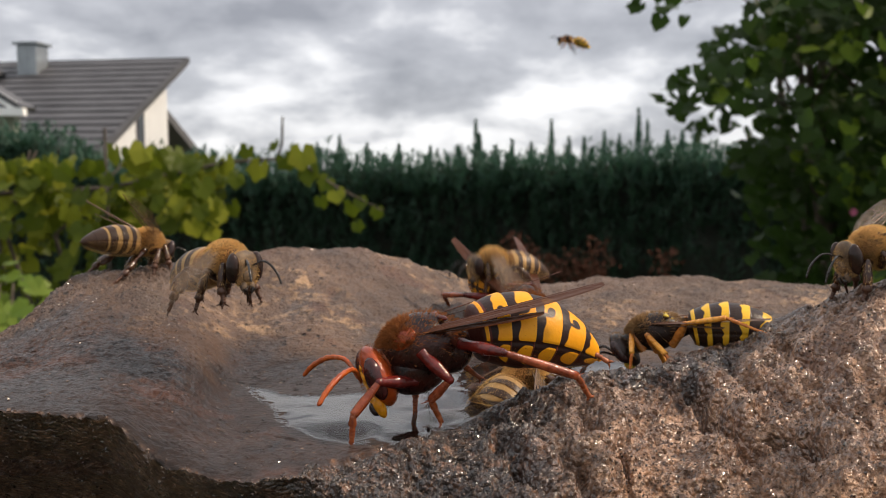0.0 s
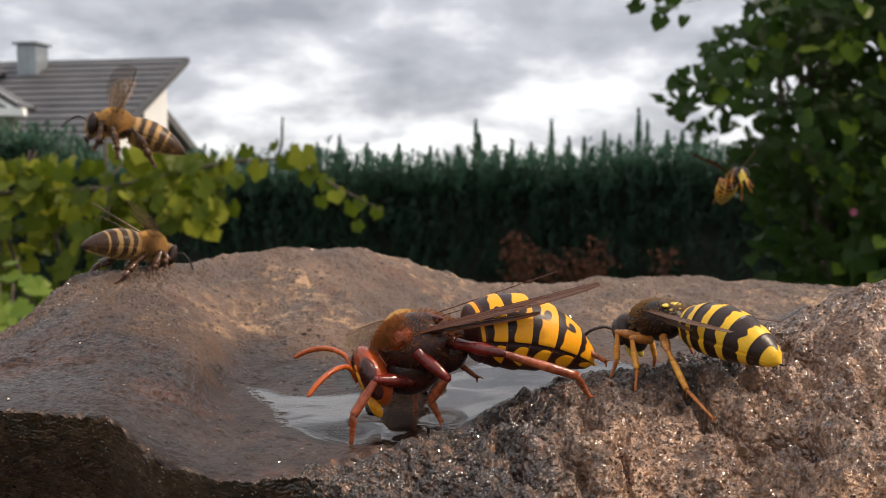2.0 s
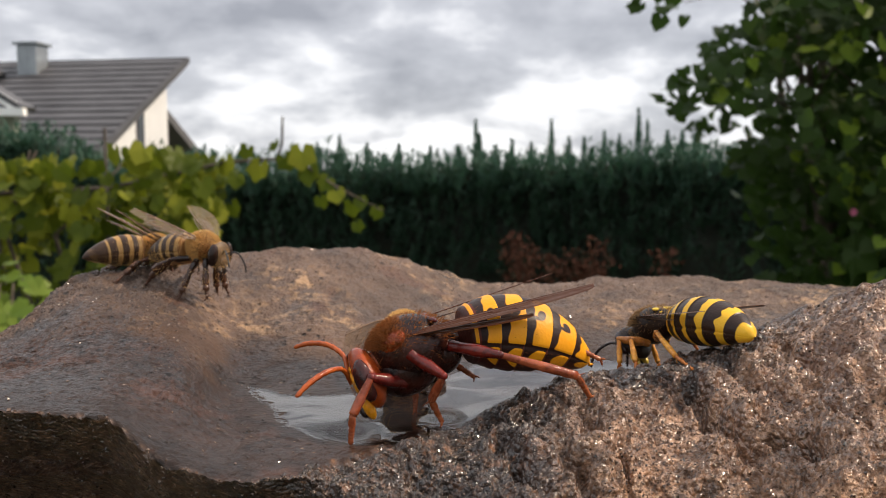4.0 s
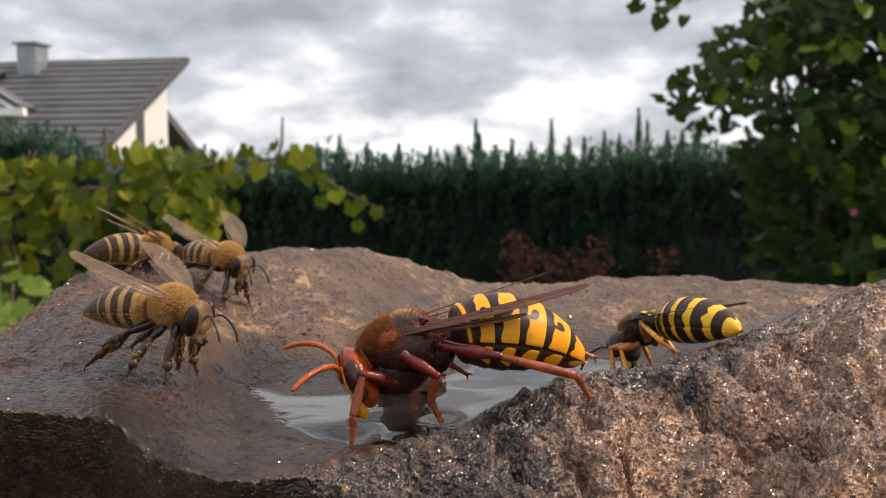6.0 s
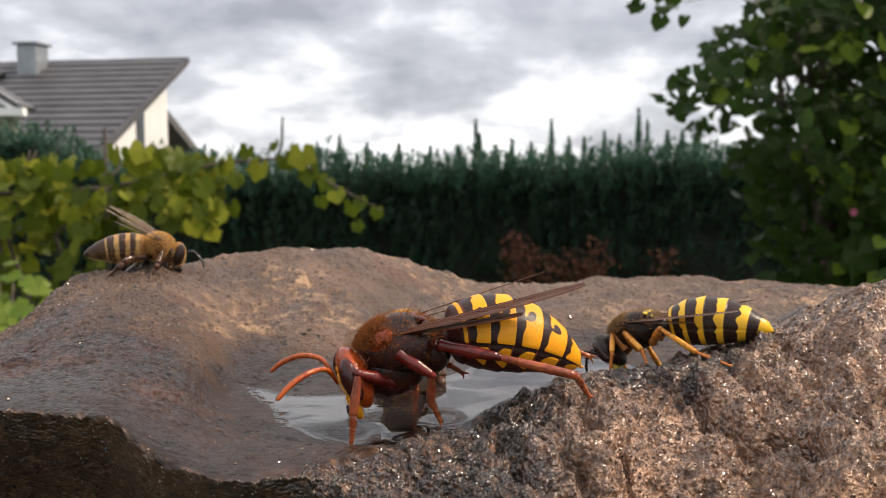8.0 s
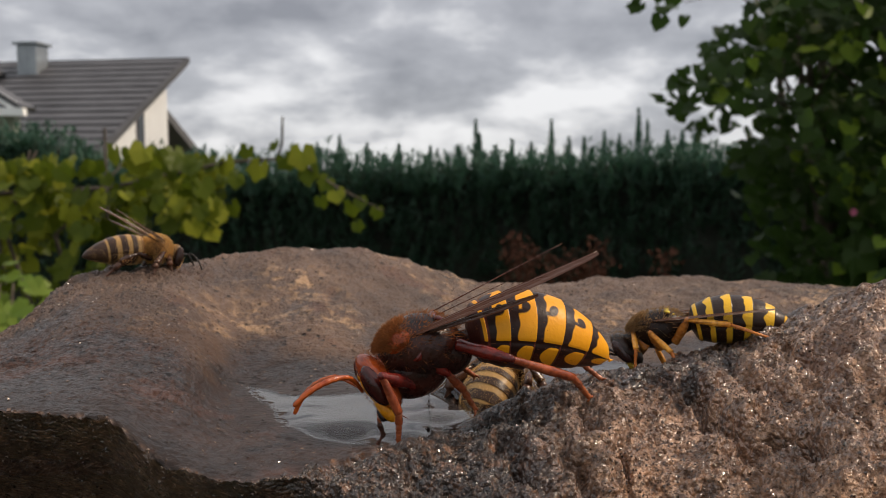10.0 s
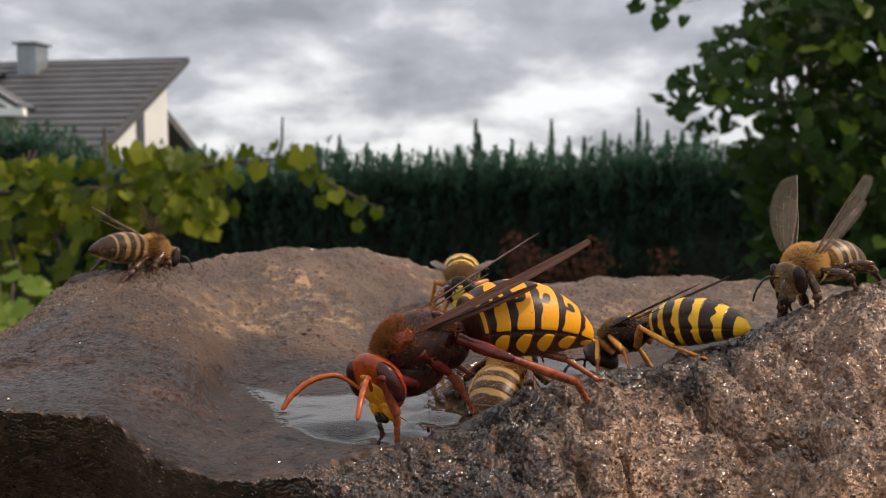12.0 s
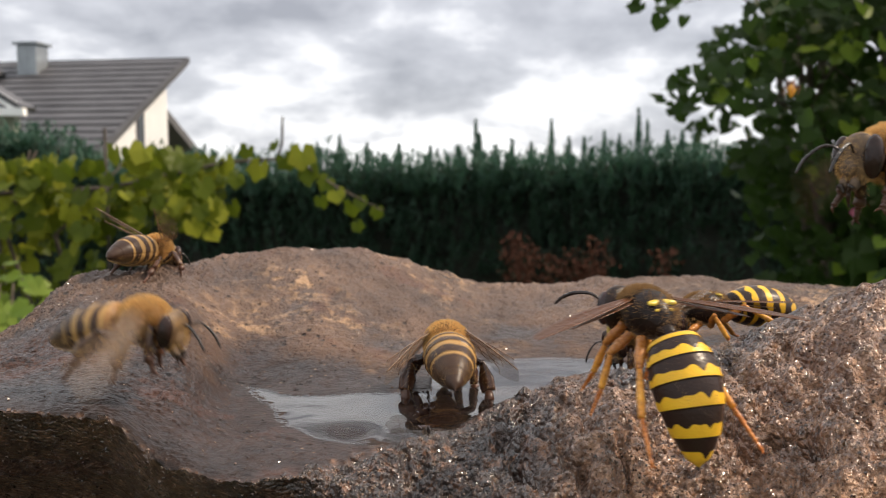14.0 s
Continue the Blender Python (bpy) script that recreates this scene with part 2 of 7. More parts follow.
M_POST = plain("weathered_post", (0.022, 0.018, 0.014), (0.055, 0.045, 0.034), 40.0, 0.85)

# ---- the stone ----
# guide lines of the stone's top: bearing, reach in mm, height in mm
FRONT_FOOT = [(-0.663, 79, -33.7), (-0.528, 78, -32.7), (-0.413, 77, -32), (-0.326, 73, -31.4), (-0.238, 70, -30.6), (-0.124, 63, -27.5),
    (-0.057, 59, -25.8), (0.011, 59, -25.8), (0.058, 59, -25.8), (0.112, 57, -24.9), (0.179, 55, -24), (0.246, 54, -23.6),
    (0.347, 53, -22.8), (0.448, 53, -22.8), (0.528, 53, -22.8), (0.684, 53, -22.8)]
FRONT_EDGE = [(-0.663, 69, -19.7), (-0.528, 68, -18.9), (-0.413, 68, -19.2), (-0.326, 66, -22.9), (-0.238, 64, -23.4), (-0.124, 66, -23.8),
    (-0.057, 66, -23.8), (0.011, 69, -24.4), (0.058, 71, -23.8), (0.112, 68, -21.6), (0.179, 66, -20.3), (0.246, 65, -19.8),
    (0.347, 65, -18.4), (0.448, 67, -17.2), (0.528, 67, -16.7), (0.684, 68, -15.1)]
NEAR_CREST = [(-0.663, 76, -18.9), (-0.528, 75, -18.7), (-0.413, 75, -18.7), (-0.326, 74, -21.2), (-0.238, 74.5, -23.7), (-0.124, 73.3, -23.7),
    (-0.057, 73.6, -23.7), (0.011, 79, -23.6), (0.058, 83, -22.4), (0.112, 86, -21.4), (0.179, 88, -19.8), (0.246, 87, -19.6),
    (0.347, 88, -16.5), (0.448, 86, -11.9), (0.528, 86, -10), (0.684, 88, -7.6)]
HOLLOW_NEAR = [(-0.663, 84, -18.9), (-0.528, 84, -18.9), (-0.413, 84, -18), (-0.326, 81, -20.2), (-0.238, 93, -24.4), (-0.124, 84, -26),
    (-0.057, 84, -26.5), (0.011, 87, -26.5), (0.058, 91, -26.5), (0.112, 94, -26), (0.179, 97, -25.3), (0.246, 96, -23.8),
    (0.347, 98, -20.8), (0.448, 97, -17), (0.528, 97, -13.6), (0.684, 98, -9)]
HOLLOW_FAR = [(-0.663, 92, -19.1), (-0.528, 93, -19.2), (-0.413, 94, -17), (-0.326, 90, -18.7), (-0.238, 103, -22.8), (-0.124, 95, -24),
    (-0.057, 97, -24.2), (0.011, 101, -24.3), (0.058, 107, -24.6), (0.112, 109, -24.6), (0.179, 109, -24.4), (0.246, 108, -23.8),
    (0.347, 112, -22), (0.448, 112, -20.2), (0.528, 112, -18.5), (0.684, 114, -15.5)]
BACK_SLOPE = [(-0.663, 99, -19.4), (-0.528, 101, -19.1), (-0.413, 107, -15), (-0.326, 105, -16.9), (-0.238, 112, -20.3), (-0.124, 108, -21.7),
    (-0.057, 109, -22.7), (0.011, 117, -22.7), (0.058, 124, -22.4), (0.112, 126, -22.4), (0.179, 128, -22.3), (0.246, 128, -22.3),
    (0.347, 130, -21.7), (0.448, 132, -20.9), (0.528, 134, -20.4), (0.684, 136, -18)]
BACK_RIM = [(-0.663, 106, -19.9), (-0.528, 107, -18.8), (-0.413, 120, -12.5), (-0.326, 126, -12.1), (-0.238, 139, -11.7), (-0.124, 147, -11.1),
    (-0.057, 150, -13.5), (0.011, 157, -17.5), (0.058, 162, -19.7), (0.112, 163, -19.8), (0.179, 160, -18.3), (0.246, 158, -17.6),
    (0.347, 157, -18.1), (0.448, 154, -18.9), (0.528, 152, -19.3), (0.684, 150, -19.2)]
GUIDES = [FRONT_FOOT, FRONT_EDGE, NEAR_CREST, HOLLOW_NEAR, HOLLOW_FAR, BACK_SLOPE, BACK_RIM]
WATER_Z = -24.0


def part(name, bm, material, parent=None, label="", smooth=True):
    """Links a bmesh as one mesh object, under a thing or a part if given."""
    me = bpy.data.meshes.new(name)
    bm.to_mesh(me)
    bm.free()
    for m in (material if isinstance(material, (list, tuple)) else [material]):
        me.materials.append(m)
    if smooth:
        me.polygons.foreach_set("use_smooth", [True] * len(me.polygons))
    ob = new(name, me)
    if parent:
        ob.parent = parent
    if label:
        tagged(ob, label)
    return ob


def raw_mesh(name, verts, faces, material, parent=None, label="", kind="", smooth=False):
    me = bpy.data.meshes.new(name)
    me.from_pydata([tuple(v) for v in verts], [], faces)
    for m in (material if isinstance(material, (list, tuple)) else [material]):
        me.materials.append(m)
    if smooth:
        me.polygons.foreach_set("use_smooth", [True] * len(me.polygons))
    ob = new(name, me)
    if parent:
        ob.parent = parent
    return tagged(ob, label, kind=kind)


def soft_curve(xs, ys, x):
    """Monotone-ish cubic through knots (Catmull-Rom with clamped slopes)."""
    xs, ys, x = np.asarray(xs, float), np.asarray(ys, float), np.asarray(x, float)
    d = np.diff(ys) / np.diff(xs)
    m = np.empty_like(ys)
    m[0], m[-1] = d[0], d[-1]
    same = d[:-1] * d[1:] > 0
    m[1:-1] = np.where(same, 2 * d[:-1] * d[1:] / np.where(same, d[:-1] + d[1:], 1), 0)
    i = np.clip(np.searchsorted(xs, x) - 1, 0, len(xs) - 2)
    h = xs[i + 1] - xs[i]
    s = np.clip((x - xs[i]) / h, 0, 1)
    return ((2 * s**3 - 3 * s**2 + 1) * ys[i] + (s**3 - 2 * s**2 + s) * h * m[i]
            + (-2 * s**3 + 3 * s**2) * ys[i + 1] + (s**3 - s**2) * h * m[i + 1])


def stone_base(u):
    """Reach and height of the guide lines on bearing u."""
    out = []
    for g in GUIDES:
        k = np.array(g)
        out.append((float(soft_curve(k[:, 0], k[:, 1], u)), float(soft_curve(k[:, 0], k[:, 2], u))))
    # the broken face steepens to one side
    steep = min(max((u - 0.10) / 0.16, 0.0), 1.0) * (1 - 0.8 * min(max((u - 0.38) / 0.1, 0.0), 1.0))
    for i, f in ((0, 0.17), (1, 0.10)):
        out[i] = (out[i][0] * (1 + f * steep), out[i][1] * (1 + f * steep))
    return out


def smoothstep(a, b, x):
    s = min(max((x - a) / (b - a), 0.0), 1.0)
    return s * s * (3 - 2 * s)


# clefts in the broken face: bearing and fall where each starts and ends, depth in mm, half width
CLEFTS = [(0.296, -0.243, 0.373, -0.315, 3.23, 0.0088), (0.396, -0.295, 0.453, -0.317, 3.74, 0.0075), (0.17, -0.274, 0.186, -0.299, 1.87, 0.0088), (0.214, -0.306, 0.227, -0.356, 1.53, 0.0063), (0.057, -0.286, 0.118, -0.268, 1.36, 0.0088), (0.412, -0.187, 0.487, -0.23, 1.19, 0.0075), (0.137, -0.293, 0.181, -0.369, 1.53, 0.01), (0.267, -0.256, 0.308, -0.249, 1.36, 0.0075), (0.341, -0.215, 0.416, -0.256, 1.02, 0.01), (0.443, -0.256, 0.512, -0.284, 1.36, 0.0075), (0.079, -0.325, 0.12, -0.36, 1.36, 0.0112)]


def cleft_depth(u, e):
    cut = 0.0
    wu = u + 0.010 * noise.noise(Vector((u * 55, e * 55, 4)))
    we = e + 0.010 * noise.noise(Vector((u * 55, e * 55, 9)))
    for u0, e0, u1, e1, deep, wide in CLEFTS:
        if abs(u - (u0 + u1) / 2) > 0.10 or abs(e - (e0 + e1) / 2) > 0.10:
            continue
        du, de = u1 - u0, e1 - e0
        s = min(max(((wu - u0) * du + (we - e0) * de) / (du * du + de * de), 0), 1)
        off = math.hypot(wu - u0 - s * du, we - e0 - s * de)
        cut = max(cut, deep * math.exp(-(off / wide) ** 2) * (0.5 + 0.5 * math.sin(math.pi * min(max(s, 0.1), 0.9))))
    return cut


# the puddle's shore at the slab's end, in mm
SHORE = [(-1.6, 95.5), (-5.4, 94.5), (-9.2, 94.3), (-14.1, 93.3), (-18.0, 94.0), (-22.7, 98.0), (-20.9, 93.0), (-18.2, 89.0), (-17.0, 85.1), (-15.2, 81.7), (-12.8, 78.9), (-9.5, 76.4), (-6.3, 75.1), (-3.2, 74.5), (-1.2, 74.5)]


def shore_side(x, y):
    """Distance in mm to the shore line: over 0 in the puddle, under 0 on dry stone."""
    inside, near = False, 1e9
    for i, (x0, y0) in enumerate(SHORE):
        x1, y1 = SHORE[(i + 1) % len(SHORE)]
        if (y0 > y) != (y1 > y) and x < (x1 - x0) * (y - y0) / (y1 - y0) + x0:
            inside = not inside
        if i < len(SHORE) - 1:      # the last side is open water
            s = min(max(((x - x0) * (x1 - x0) + (y - y0) * (y1 - y0)) / ((x1 - x0) ** 2 + (y1 - y0) ** 2), 0.0), 1.0)
            near = min(near, math.hypot(x - x0 - s * (x1 - x0), y - y0 - s * (y1 - y0)))
    return near if inside else -near


def build_stone():
    NU, NV = 900, 520
    us = np.linspace(-0.66, 0.68, NU)
    verts, wet, raw, far, damp_shade, crust = [], [], [], [], [], []
    tv = np.concatenate([-np.linspace(1.0, 0.0, 70, endpoint=False) ** 1.5, np.linspace(0, 6, NV), np.linspace(6, 7, 31)[1:]])
    for u in us:
        k = stone_base(u)
        dd = soft_curve(range(7), [a for a, _ in k], np.clip(tv, 0, 6))
        zz = soft_curve(range(7), [b for _, b in k], np.clip(tv, 0, 6))
        for t, d, z in zip(tv, dd, zz):
            if t < 0:      # the broken front, falling away below
                d, z = k[0][0] + 2 * t, k[0][1] + 60 * t
            elif t > 6:    # the far side, falling away behind the rim
                d, z = k[6][0] + 22 * (t - 6) ** 0.8, k[6][1] - 90 * (t - 6) ** 1.5
            x, y = u * d, d
            # broken, crumbly faces: in front of the edge on one side, in front of the crest on the other
            side = smoothstep(-0.27, -0.03, u)
            brink = 0.95 + 1.12 * side + 0.28 * noise.noise(Vector((u * 60, t * 2.0, 3)))
            r = 1 - smoothstep(brink - 0.16, brink + 0.16, t)
            back = smoothstep(4.3, 5.6, t)
            w = (1 - r) * (1 - back) * (1 - smoothstep(0.28, 0.42, u) * 0.6)
            p = Vector((x, y, z))
            n1 = noise.fractal(p * 0.075, 1.0, 2.0, 4)
            n2 = noise.ridged_multi_fractal(p * 0.16 + Vector((7, 3, 1)), 1.0, 2.1, 3, 1.0, 2.0) - 1.1
            n3 = noise.fractal(p * 0.9, 0.8, 2.2, 4)
            cellv = noise.voronoi(p * 0.33 + Vector((2, 9, 4)))[0]
            chip = (cellv[1] - cellv[0])
            rusty = max(0.0, min(1.0, smoothstep(-0.18, -0.34, u + 0.10 * n1) * smoothstep(1.5, 3.0, t + 0.5 * n1) * (1 - r) * (1.0 + 0.6 * n1)))
            amp = 0.30 + 0.25 * back + 0.9 * r + 0.25 * rusty
            n4 = noise.fractal(p * 2.3, 0.7, 2.2, 3)
            bump = n1 * amp * 0.9 + r * (n2 * 1.35 + (chip - 0.4) * 0.8) + n3 * (0.09 + 0.28 * r + 0.14 * back + 0.22 * rusty) + n4 * (0.045 + 0.06 * r + 0.07 * back)
            if r > 0.05:      # crumbs and small broken ledges
                cr = noise.voronoi(p * 1.25)[0]
                ledge = noise.voronoi(p * Vector((0.55, 0.55, 1.1)) + Vector((5, 1, 8)))[0]
                bump += r * (0.18 * (cr[1] - cr[0]) - 0.07 + 0.55 * (min(ledge[1] - ledge[0], 0.5) - 0.25))
            bump += back * (noise.fractal(p * 0.25, 1.0, 2.0, 3) * 0.5)
            fade = 1.0 if t <= 6 else 1 + 3 * (t - 6)
            hollow = smoothstep(2.2, 2.9, t) * (1 - smoothstep(4.0, 4.6, t)) * (1 - smoothstep(0.22, 0.3, abs(u + 0.02)))
            bump *= fade * (1 - 0.75 * hollow)
            if r > 0.3 and t >= 0:
                bump -= 1.5 * cleft_depth(u, z / d)
            # the front on one side is undercut: it leans back under its edge
            under = 1 + 0.17 * smoothstep(1.0, -0.2, t) * smoothstep(-0.14, -0.30, u)
            front = smoothstep(1.0, 0.4, t) * smoothstep(-0.06, -0.2, u)
            if -0.30 < u < -0.016 and 70 < y < 112:      # the hollow's rim follows the shore
                off = shore_side(x + 0.5 * noise.noise(Vector((x * 0.6, y * 0.6, 2))), y + 0.5 * noise.noise(Vector((x * 0.6, y * 0.6, 8))))
                if off > 0:
                    bump = min(bump, WATER_Z - 0.28 * min(off, 5.0) - z)
                else:
                    bump = max(bump, WATER_Z + 0.10 * min(-off, 2.2) - 0.9 * max(-off - 2.2, 0) * smoothstep(80, 75, y) - z)
            verts.append((x * under, (y - (0.35 + 0.75 * front) * bump * r) * under, (z + bump) * under))
            wet.append(max(0.0, min(1.0, w + 0.3 * n1 * w)))
            raw.append(max(0.0, min(1.0, r)))
            crust.append(rusty)
            # wet by puddle and crest; on the undercut front this darkening also paints shade
            soak_shade = max(smoothstep(0.25, 0.08, u + 0.06 * n1), 1.0 * math.exp(-((t - 1.85 + 0.25 * n1) / 0.34) ** 2) * (1 - 0.85 * smoothstep(0.36, 0.54, u)))
            damp_shade.append(max(0.0, min(1.0, min(1.0, 1.7 * r) * soak_shade * (1.05 + 0.7 * n1) * (1 - 0.45 * smoothstep(-0.16, -0.32, u)))))
            far.append(max(0.0, min(1.0, smoothstep(3.9, 5.3, t + 1.1 * n1) * (1 - r))))
    n = len(tv)
    faces = [(i * n + j, (i + 1) * n + j, (i + 1) * n + j + 1, i * n + j + 1) for i in range(NU - 1) for j in range(n - 1)]
    # a skirt down to the lawn closes the boulder
    ring = [j for j in range(n)] + [i * n + n - 1 for i in range(1, NU)] + [(NU - 1) * n + j for j in range(n - 2, -1, -1)] + [i * n for i in range(NU - 2, 0, -1)]
    cx, cy = 0.0, 112.0
    low = len(verts)
    for i in ring:
        x, y, z = verts[i]
        verts.append((cx + (x - cx) * 1.12, cy + (y - cy) * 1.10 + (0 if y > 90 else 6), min(z, -60) - 90))
    # it broadens into a standing block, half a metre and more across at the lawn
    floors = []
    for drop, wide in ((280, 1.9), (520, 3.0), (820, 4.0), (CAM_H / MM + 30, 4.6)):
        floors.append(len(verts))
        for i in ring:
            x, y, z = verts[i]
            v = Vector(((x - cx) * wide, (y - cy) * wide * 0.8, -drop))
            k = 1 + 0.16 * noise.fractal(v * 0.006, 1.0, 2.0, 4)
            verts.append((cx + v.x * k, cy + 60 + v.y * k, -drop + (25 * noise.noise(v * 0.01) if drop < 1000 else 0)))
    wet += [0.0] * (5 * len(ring))
    raw += [1.0] * (5 * len(ring))
    far += [0.0] * (5 * len(ring))
    damp_shade += [0.4] * (5 * len(ring))
    crust += [0.0] * (5 * len(ring))
    m = len(ring)
    for a in range(m):
        b = (a + 1) % m
        faces.append((ring[b], ring[a], low + a, low + b))
        for up, dn in zip([low] + floors, floors):
            faces.append((up + b, up + a, dn + a, dn + b))
    me = bpy.data.meshes.new("stone")
    me.from_pydata([(x * MM, y * MM, z * MM) for x, y, z in verts], [], faces)
    me.materials.append(M_STONE)
    for name, values in (("wet", wet), ("raw", raw), ("far", far), ("damp_shade", damp_shade), ("crust", crust)):
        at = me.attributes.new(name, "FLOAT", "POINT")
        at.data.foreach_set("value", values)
    me.polygons.foreach_set("use_smooth", [True] * len(me.polygons))
    ob = new("boulder", me)
    ob.location = HUB
    # loose mineral grains bedded in the rough faces
    rng = random.Random(17)
    gv, gf = [], []
    count = len(tv) * NU
    while len(gf) < 8 * 15000:
        i = rng.randrange(count)
        t = tv[i % n]
        if not 0.05 < t < 6 or rng.random() > raw[i] * (1 - 0.6 * damp_shade[i]) + 0.25 * far[i] + 0.03:
            continue
        c = Vector(verts[i])
        size = 0.05 + 0.13 * rng.random() ** 3
        turn = Euler((rng.uniform(0, 6.28), rng.uniform(0, 6.28), rng.uniform(0, 6.28))).to_matrix()
        b = len(gv)
        for q in ((1, 0, 0), (-1, 0, 0), (0, 1, 0), (0, -1, 0), (0, 0, 1), (0, 0, -1)):
            gv.append((c + turn @ Vector(q) * size * rng.uniform(0.6, 1.5)) * MM)
        gf += [(b + x, b + y, b + z) for x, y, z in ((0, 2, 4), (2, 1, 4), (1, 3, 4), (3, 0, 4), (2, 0, 5), (1, 2, 5), (3, 1, 5), (0, 3, 5))]
    raw_mesh("mineral_grain", gv, gf, M_GRAIN, ob, "small glossy mineral grains", "stuff")
    return tagged(ob, "dark wet weathered boulder with a hollow holding water", "stone")


stone = build_stone()
bpy.context.view_layer.update()


def build_water():
    bm = bmesh.new()
    bmesh.ops.create_grid(bm, x_segments=320, y_segments=180, size=0.5)
    for v in bm.verts:
        x, y = v.co.x * 100 + 2, 72 + (v.co.y + 0.5) * 48
        dip = 0.0
        for fx, fy, a, s in ((-9.2, 79.0, -0.75, 1.8), (-0.5, 83.5, -0.35, 1.3), (-4.0, 77.5, -0.3, 1.0)):   # dimples where mouth and feet touch
            dip += a * math.exp(-((x - fx) ** 2 + (y - fy) ** 2) / (2 * s * s))
        hit, at, _, _ = stone.ray_cast(Vector((x, y, 20)) * MM, Vector((0, 0, -1)))
        deep = WATER_Z - at.z / MM if hit else 9.0
        dip += 0.16 * math.exp(-deep / 0.25) if deep > 0 else max(-1.5, 0.16 + 4 * deep)      # it creeps up the stone's edge
        v.co = (x * MM, y * MM, (WATER_Z + dip + 0.05 * noise.noise(Vector((x * 0.2, y * 0.2, 0)))) * MM)
    ob = part("water", bm, M_WATER)
    ob.location = HUB
    return tagged(ob, "clear still rainwater puddle in the stone's hollow", "water", kind="structure")


build_water()

# ---- the lawn, one sheet to the horizon ----
bm = bmesh.new()
bmesh.ops.create_grid(bm, x_segments=60, y_segments=60, size=1.0)
for v in bm.verts:
    x, y = v.co.x, v.co.y
    v.co = (2000 * x * abs(x), 2000 * y * abs(y), 0)
tagged(part("ground", bm, M_GRASS), "mown green lawn", "ground", kind="structure")


# ---- the cypress hedge ----
def blade(verts, faces, base, way, side, length, width, bend=0.0):
    """A tapered, slightly folded leaf blade: two quads and a tip."""
    i = len(verts)
    nrm = way.cross(side).normalized()
    mid = base + way * length * 0.5 + nrm * bend * length
    tip = base + way * length + nrm * bend * length * 0.2
    verts += [base - side * width * 0.25, base + side * width * 0.25, mid - side * width * 0.5, mid + side * width * 0.5, tip]
    faces += [(i, i + 1, i + 3, i + 2), (i + 2, i + 3, i + 4)]


def hedge_top(x):
    lift = 0.22 * smoothstep(-2.6, -3.2, x) if x < -2.6 else 0.0
    return 1.26 + lift + 0.07 * smoothstep(0.2, 2.0, x) + 0.05 * noise.noise(Vector((x * 1.7, 3, 0)))


def build_hedge():
    rng = random.Random(5)
    hedge = tagged(new("hedge"), "dense dark green clipped cypress hedge", "hedge")
    hedge.location = (0, 7.0, 0)
    # near-black backing sheet: paints the shade between the sprays
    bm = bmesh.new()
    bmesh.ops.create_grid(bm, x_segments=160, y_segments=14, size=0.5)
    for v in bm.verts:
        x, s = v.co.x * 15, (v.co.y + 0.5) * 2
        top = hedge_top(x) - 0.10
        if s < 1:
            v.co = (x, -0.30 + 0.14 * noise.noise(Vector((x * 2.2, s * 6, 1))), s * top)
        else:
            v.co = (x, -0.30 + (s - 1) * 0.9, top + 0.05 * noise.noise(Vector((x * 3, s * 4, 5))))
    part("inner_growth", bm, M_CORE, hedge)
    verts, faces, tv, tf = [], [], [], []
    for n in range(5200):
        x = rng.uniform(-6.5, 6.5)
        top = hedge_top(x)
        z = top - abs(rng.gauss(0, 0.16)) if rng.random() < 0.45 else rng.uniform(0.35, top)
        y = -0.42 + rng.uniform(-0.10, 0.12) + (rng.uniform(0, 0.5) if z > top - 0.08 else 0)
        tall = rng.uniform(0.09, 0.26)
        lean = Vector((rng.uniform(-0.35, 0.35), rng.uniform(-0.4, 0.1), 0))
        if z > top - 0.06 and rng.random() < 0.12:
            tall *= 1.8
        for b in range(15):
            a, h = rng.uniform(0, 2 * math.pi), rng.uniform(0, 1)
            out = 0.055 * (1 - h * 0.85)
            base = Vector((x + math.cos(a) * out * 0.4, y + math.sin(a) * out * 0.4, z - tall * 0.6 + h * tall))
            way = (Vector((math.cos(a) * 0.75, math.sin(a) * 0.75 - 0.12, 0.8 + rng.uniform(-0.5, 0.4))) + lean).normalized()
            # light falling on the hedge's top is painted as lighter blades
            chosen = base.z > top - 0.24 + 0.12 * noise.noise(Vector((x * 3, 7, z * 4))) and rng.random() < 0.75
            blade(tv if chosen else verts, tf if chosen else faces, base, way, Vector((-math.sin(a), math.cos(a), 0)), rng.uniform(0.045, 0.09), rng.uniform(0.010, 0.020), 0.1)
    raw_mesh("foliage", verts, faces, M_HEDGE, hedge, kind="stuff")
    raw_mesh("fresh_foliage", tv, tf, M_HEDGE_TOPLIT, hedge, "blue-green top foliage coloured lighter for light from above", kind="stuff")
    # taller leading shoots along the top
    for x, h in ((0.26, 0.30), (0.29, 0.20), (0.86, 0.30), (1.55, 0.34), (1.62, 0.24), (1.0, 0.16), (0.55, 0.14), (-0.10, 0.10), (-0.35, 0.13), (-0.82, 0.16), (1.28, 0.17), (2.0, 0.12), (-0.6, 0.12), (1.4, 0.14), (1.78, 0.15), (0.12, 0.11), (0.42, 0.10), (0.70, 0.12), (1.12, 0.13), (1.9, 0.14), (-1.0, 0.10), (-1.2, 0.12)):
        verts, faces = [], []
        z0 = hedge_top(x) - 0.15
        tall = h + 0.15
        for b in range(int(230 * tall / 0.3)):
            a, s = rng.uniform(0, 2 * math.pi), rng.uniform(0, 1)
            out = 0.058 * (1 - s) ** 0.9 + 0.003
            base = Vector((x + math.cos(a) * out * 0.5, -0.2 + math.sin(a) * out, z0 + s * tall))
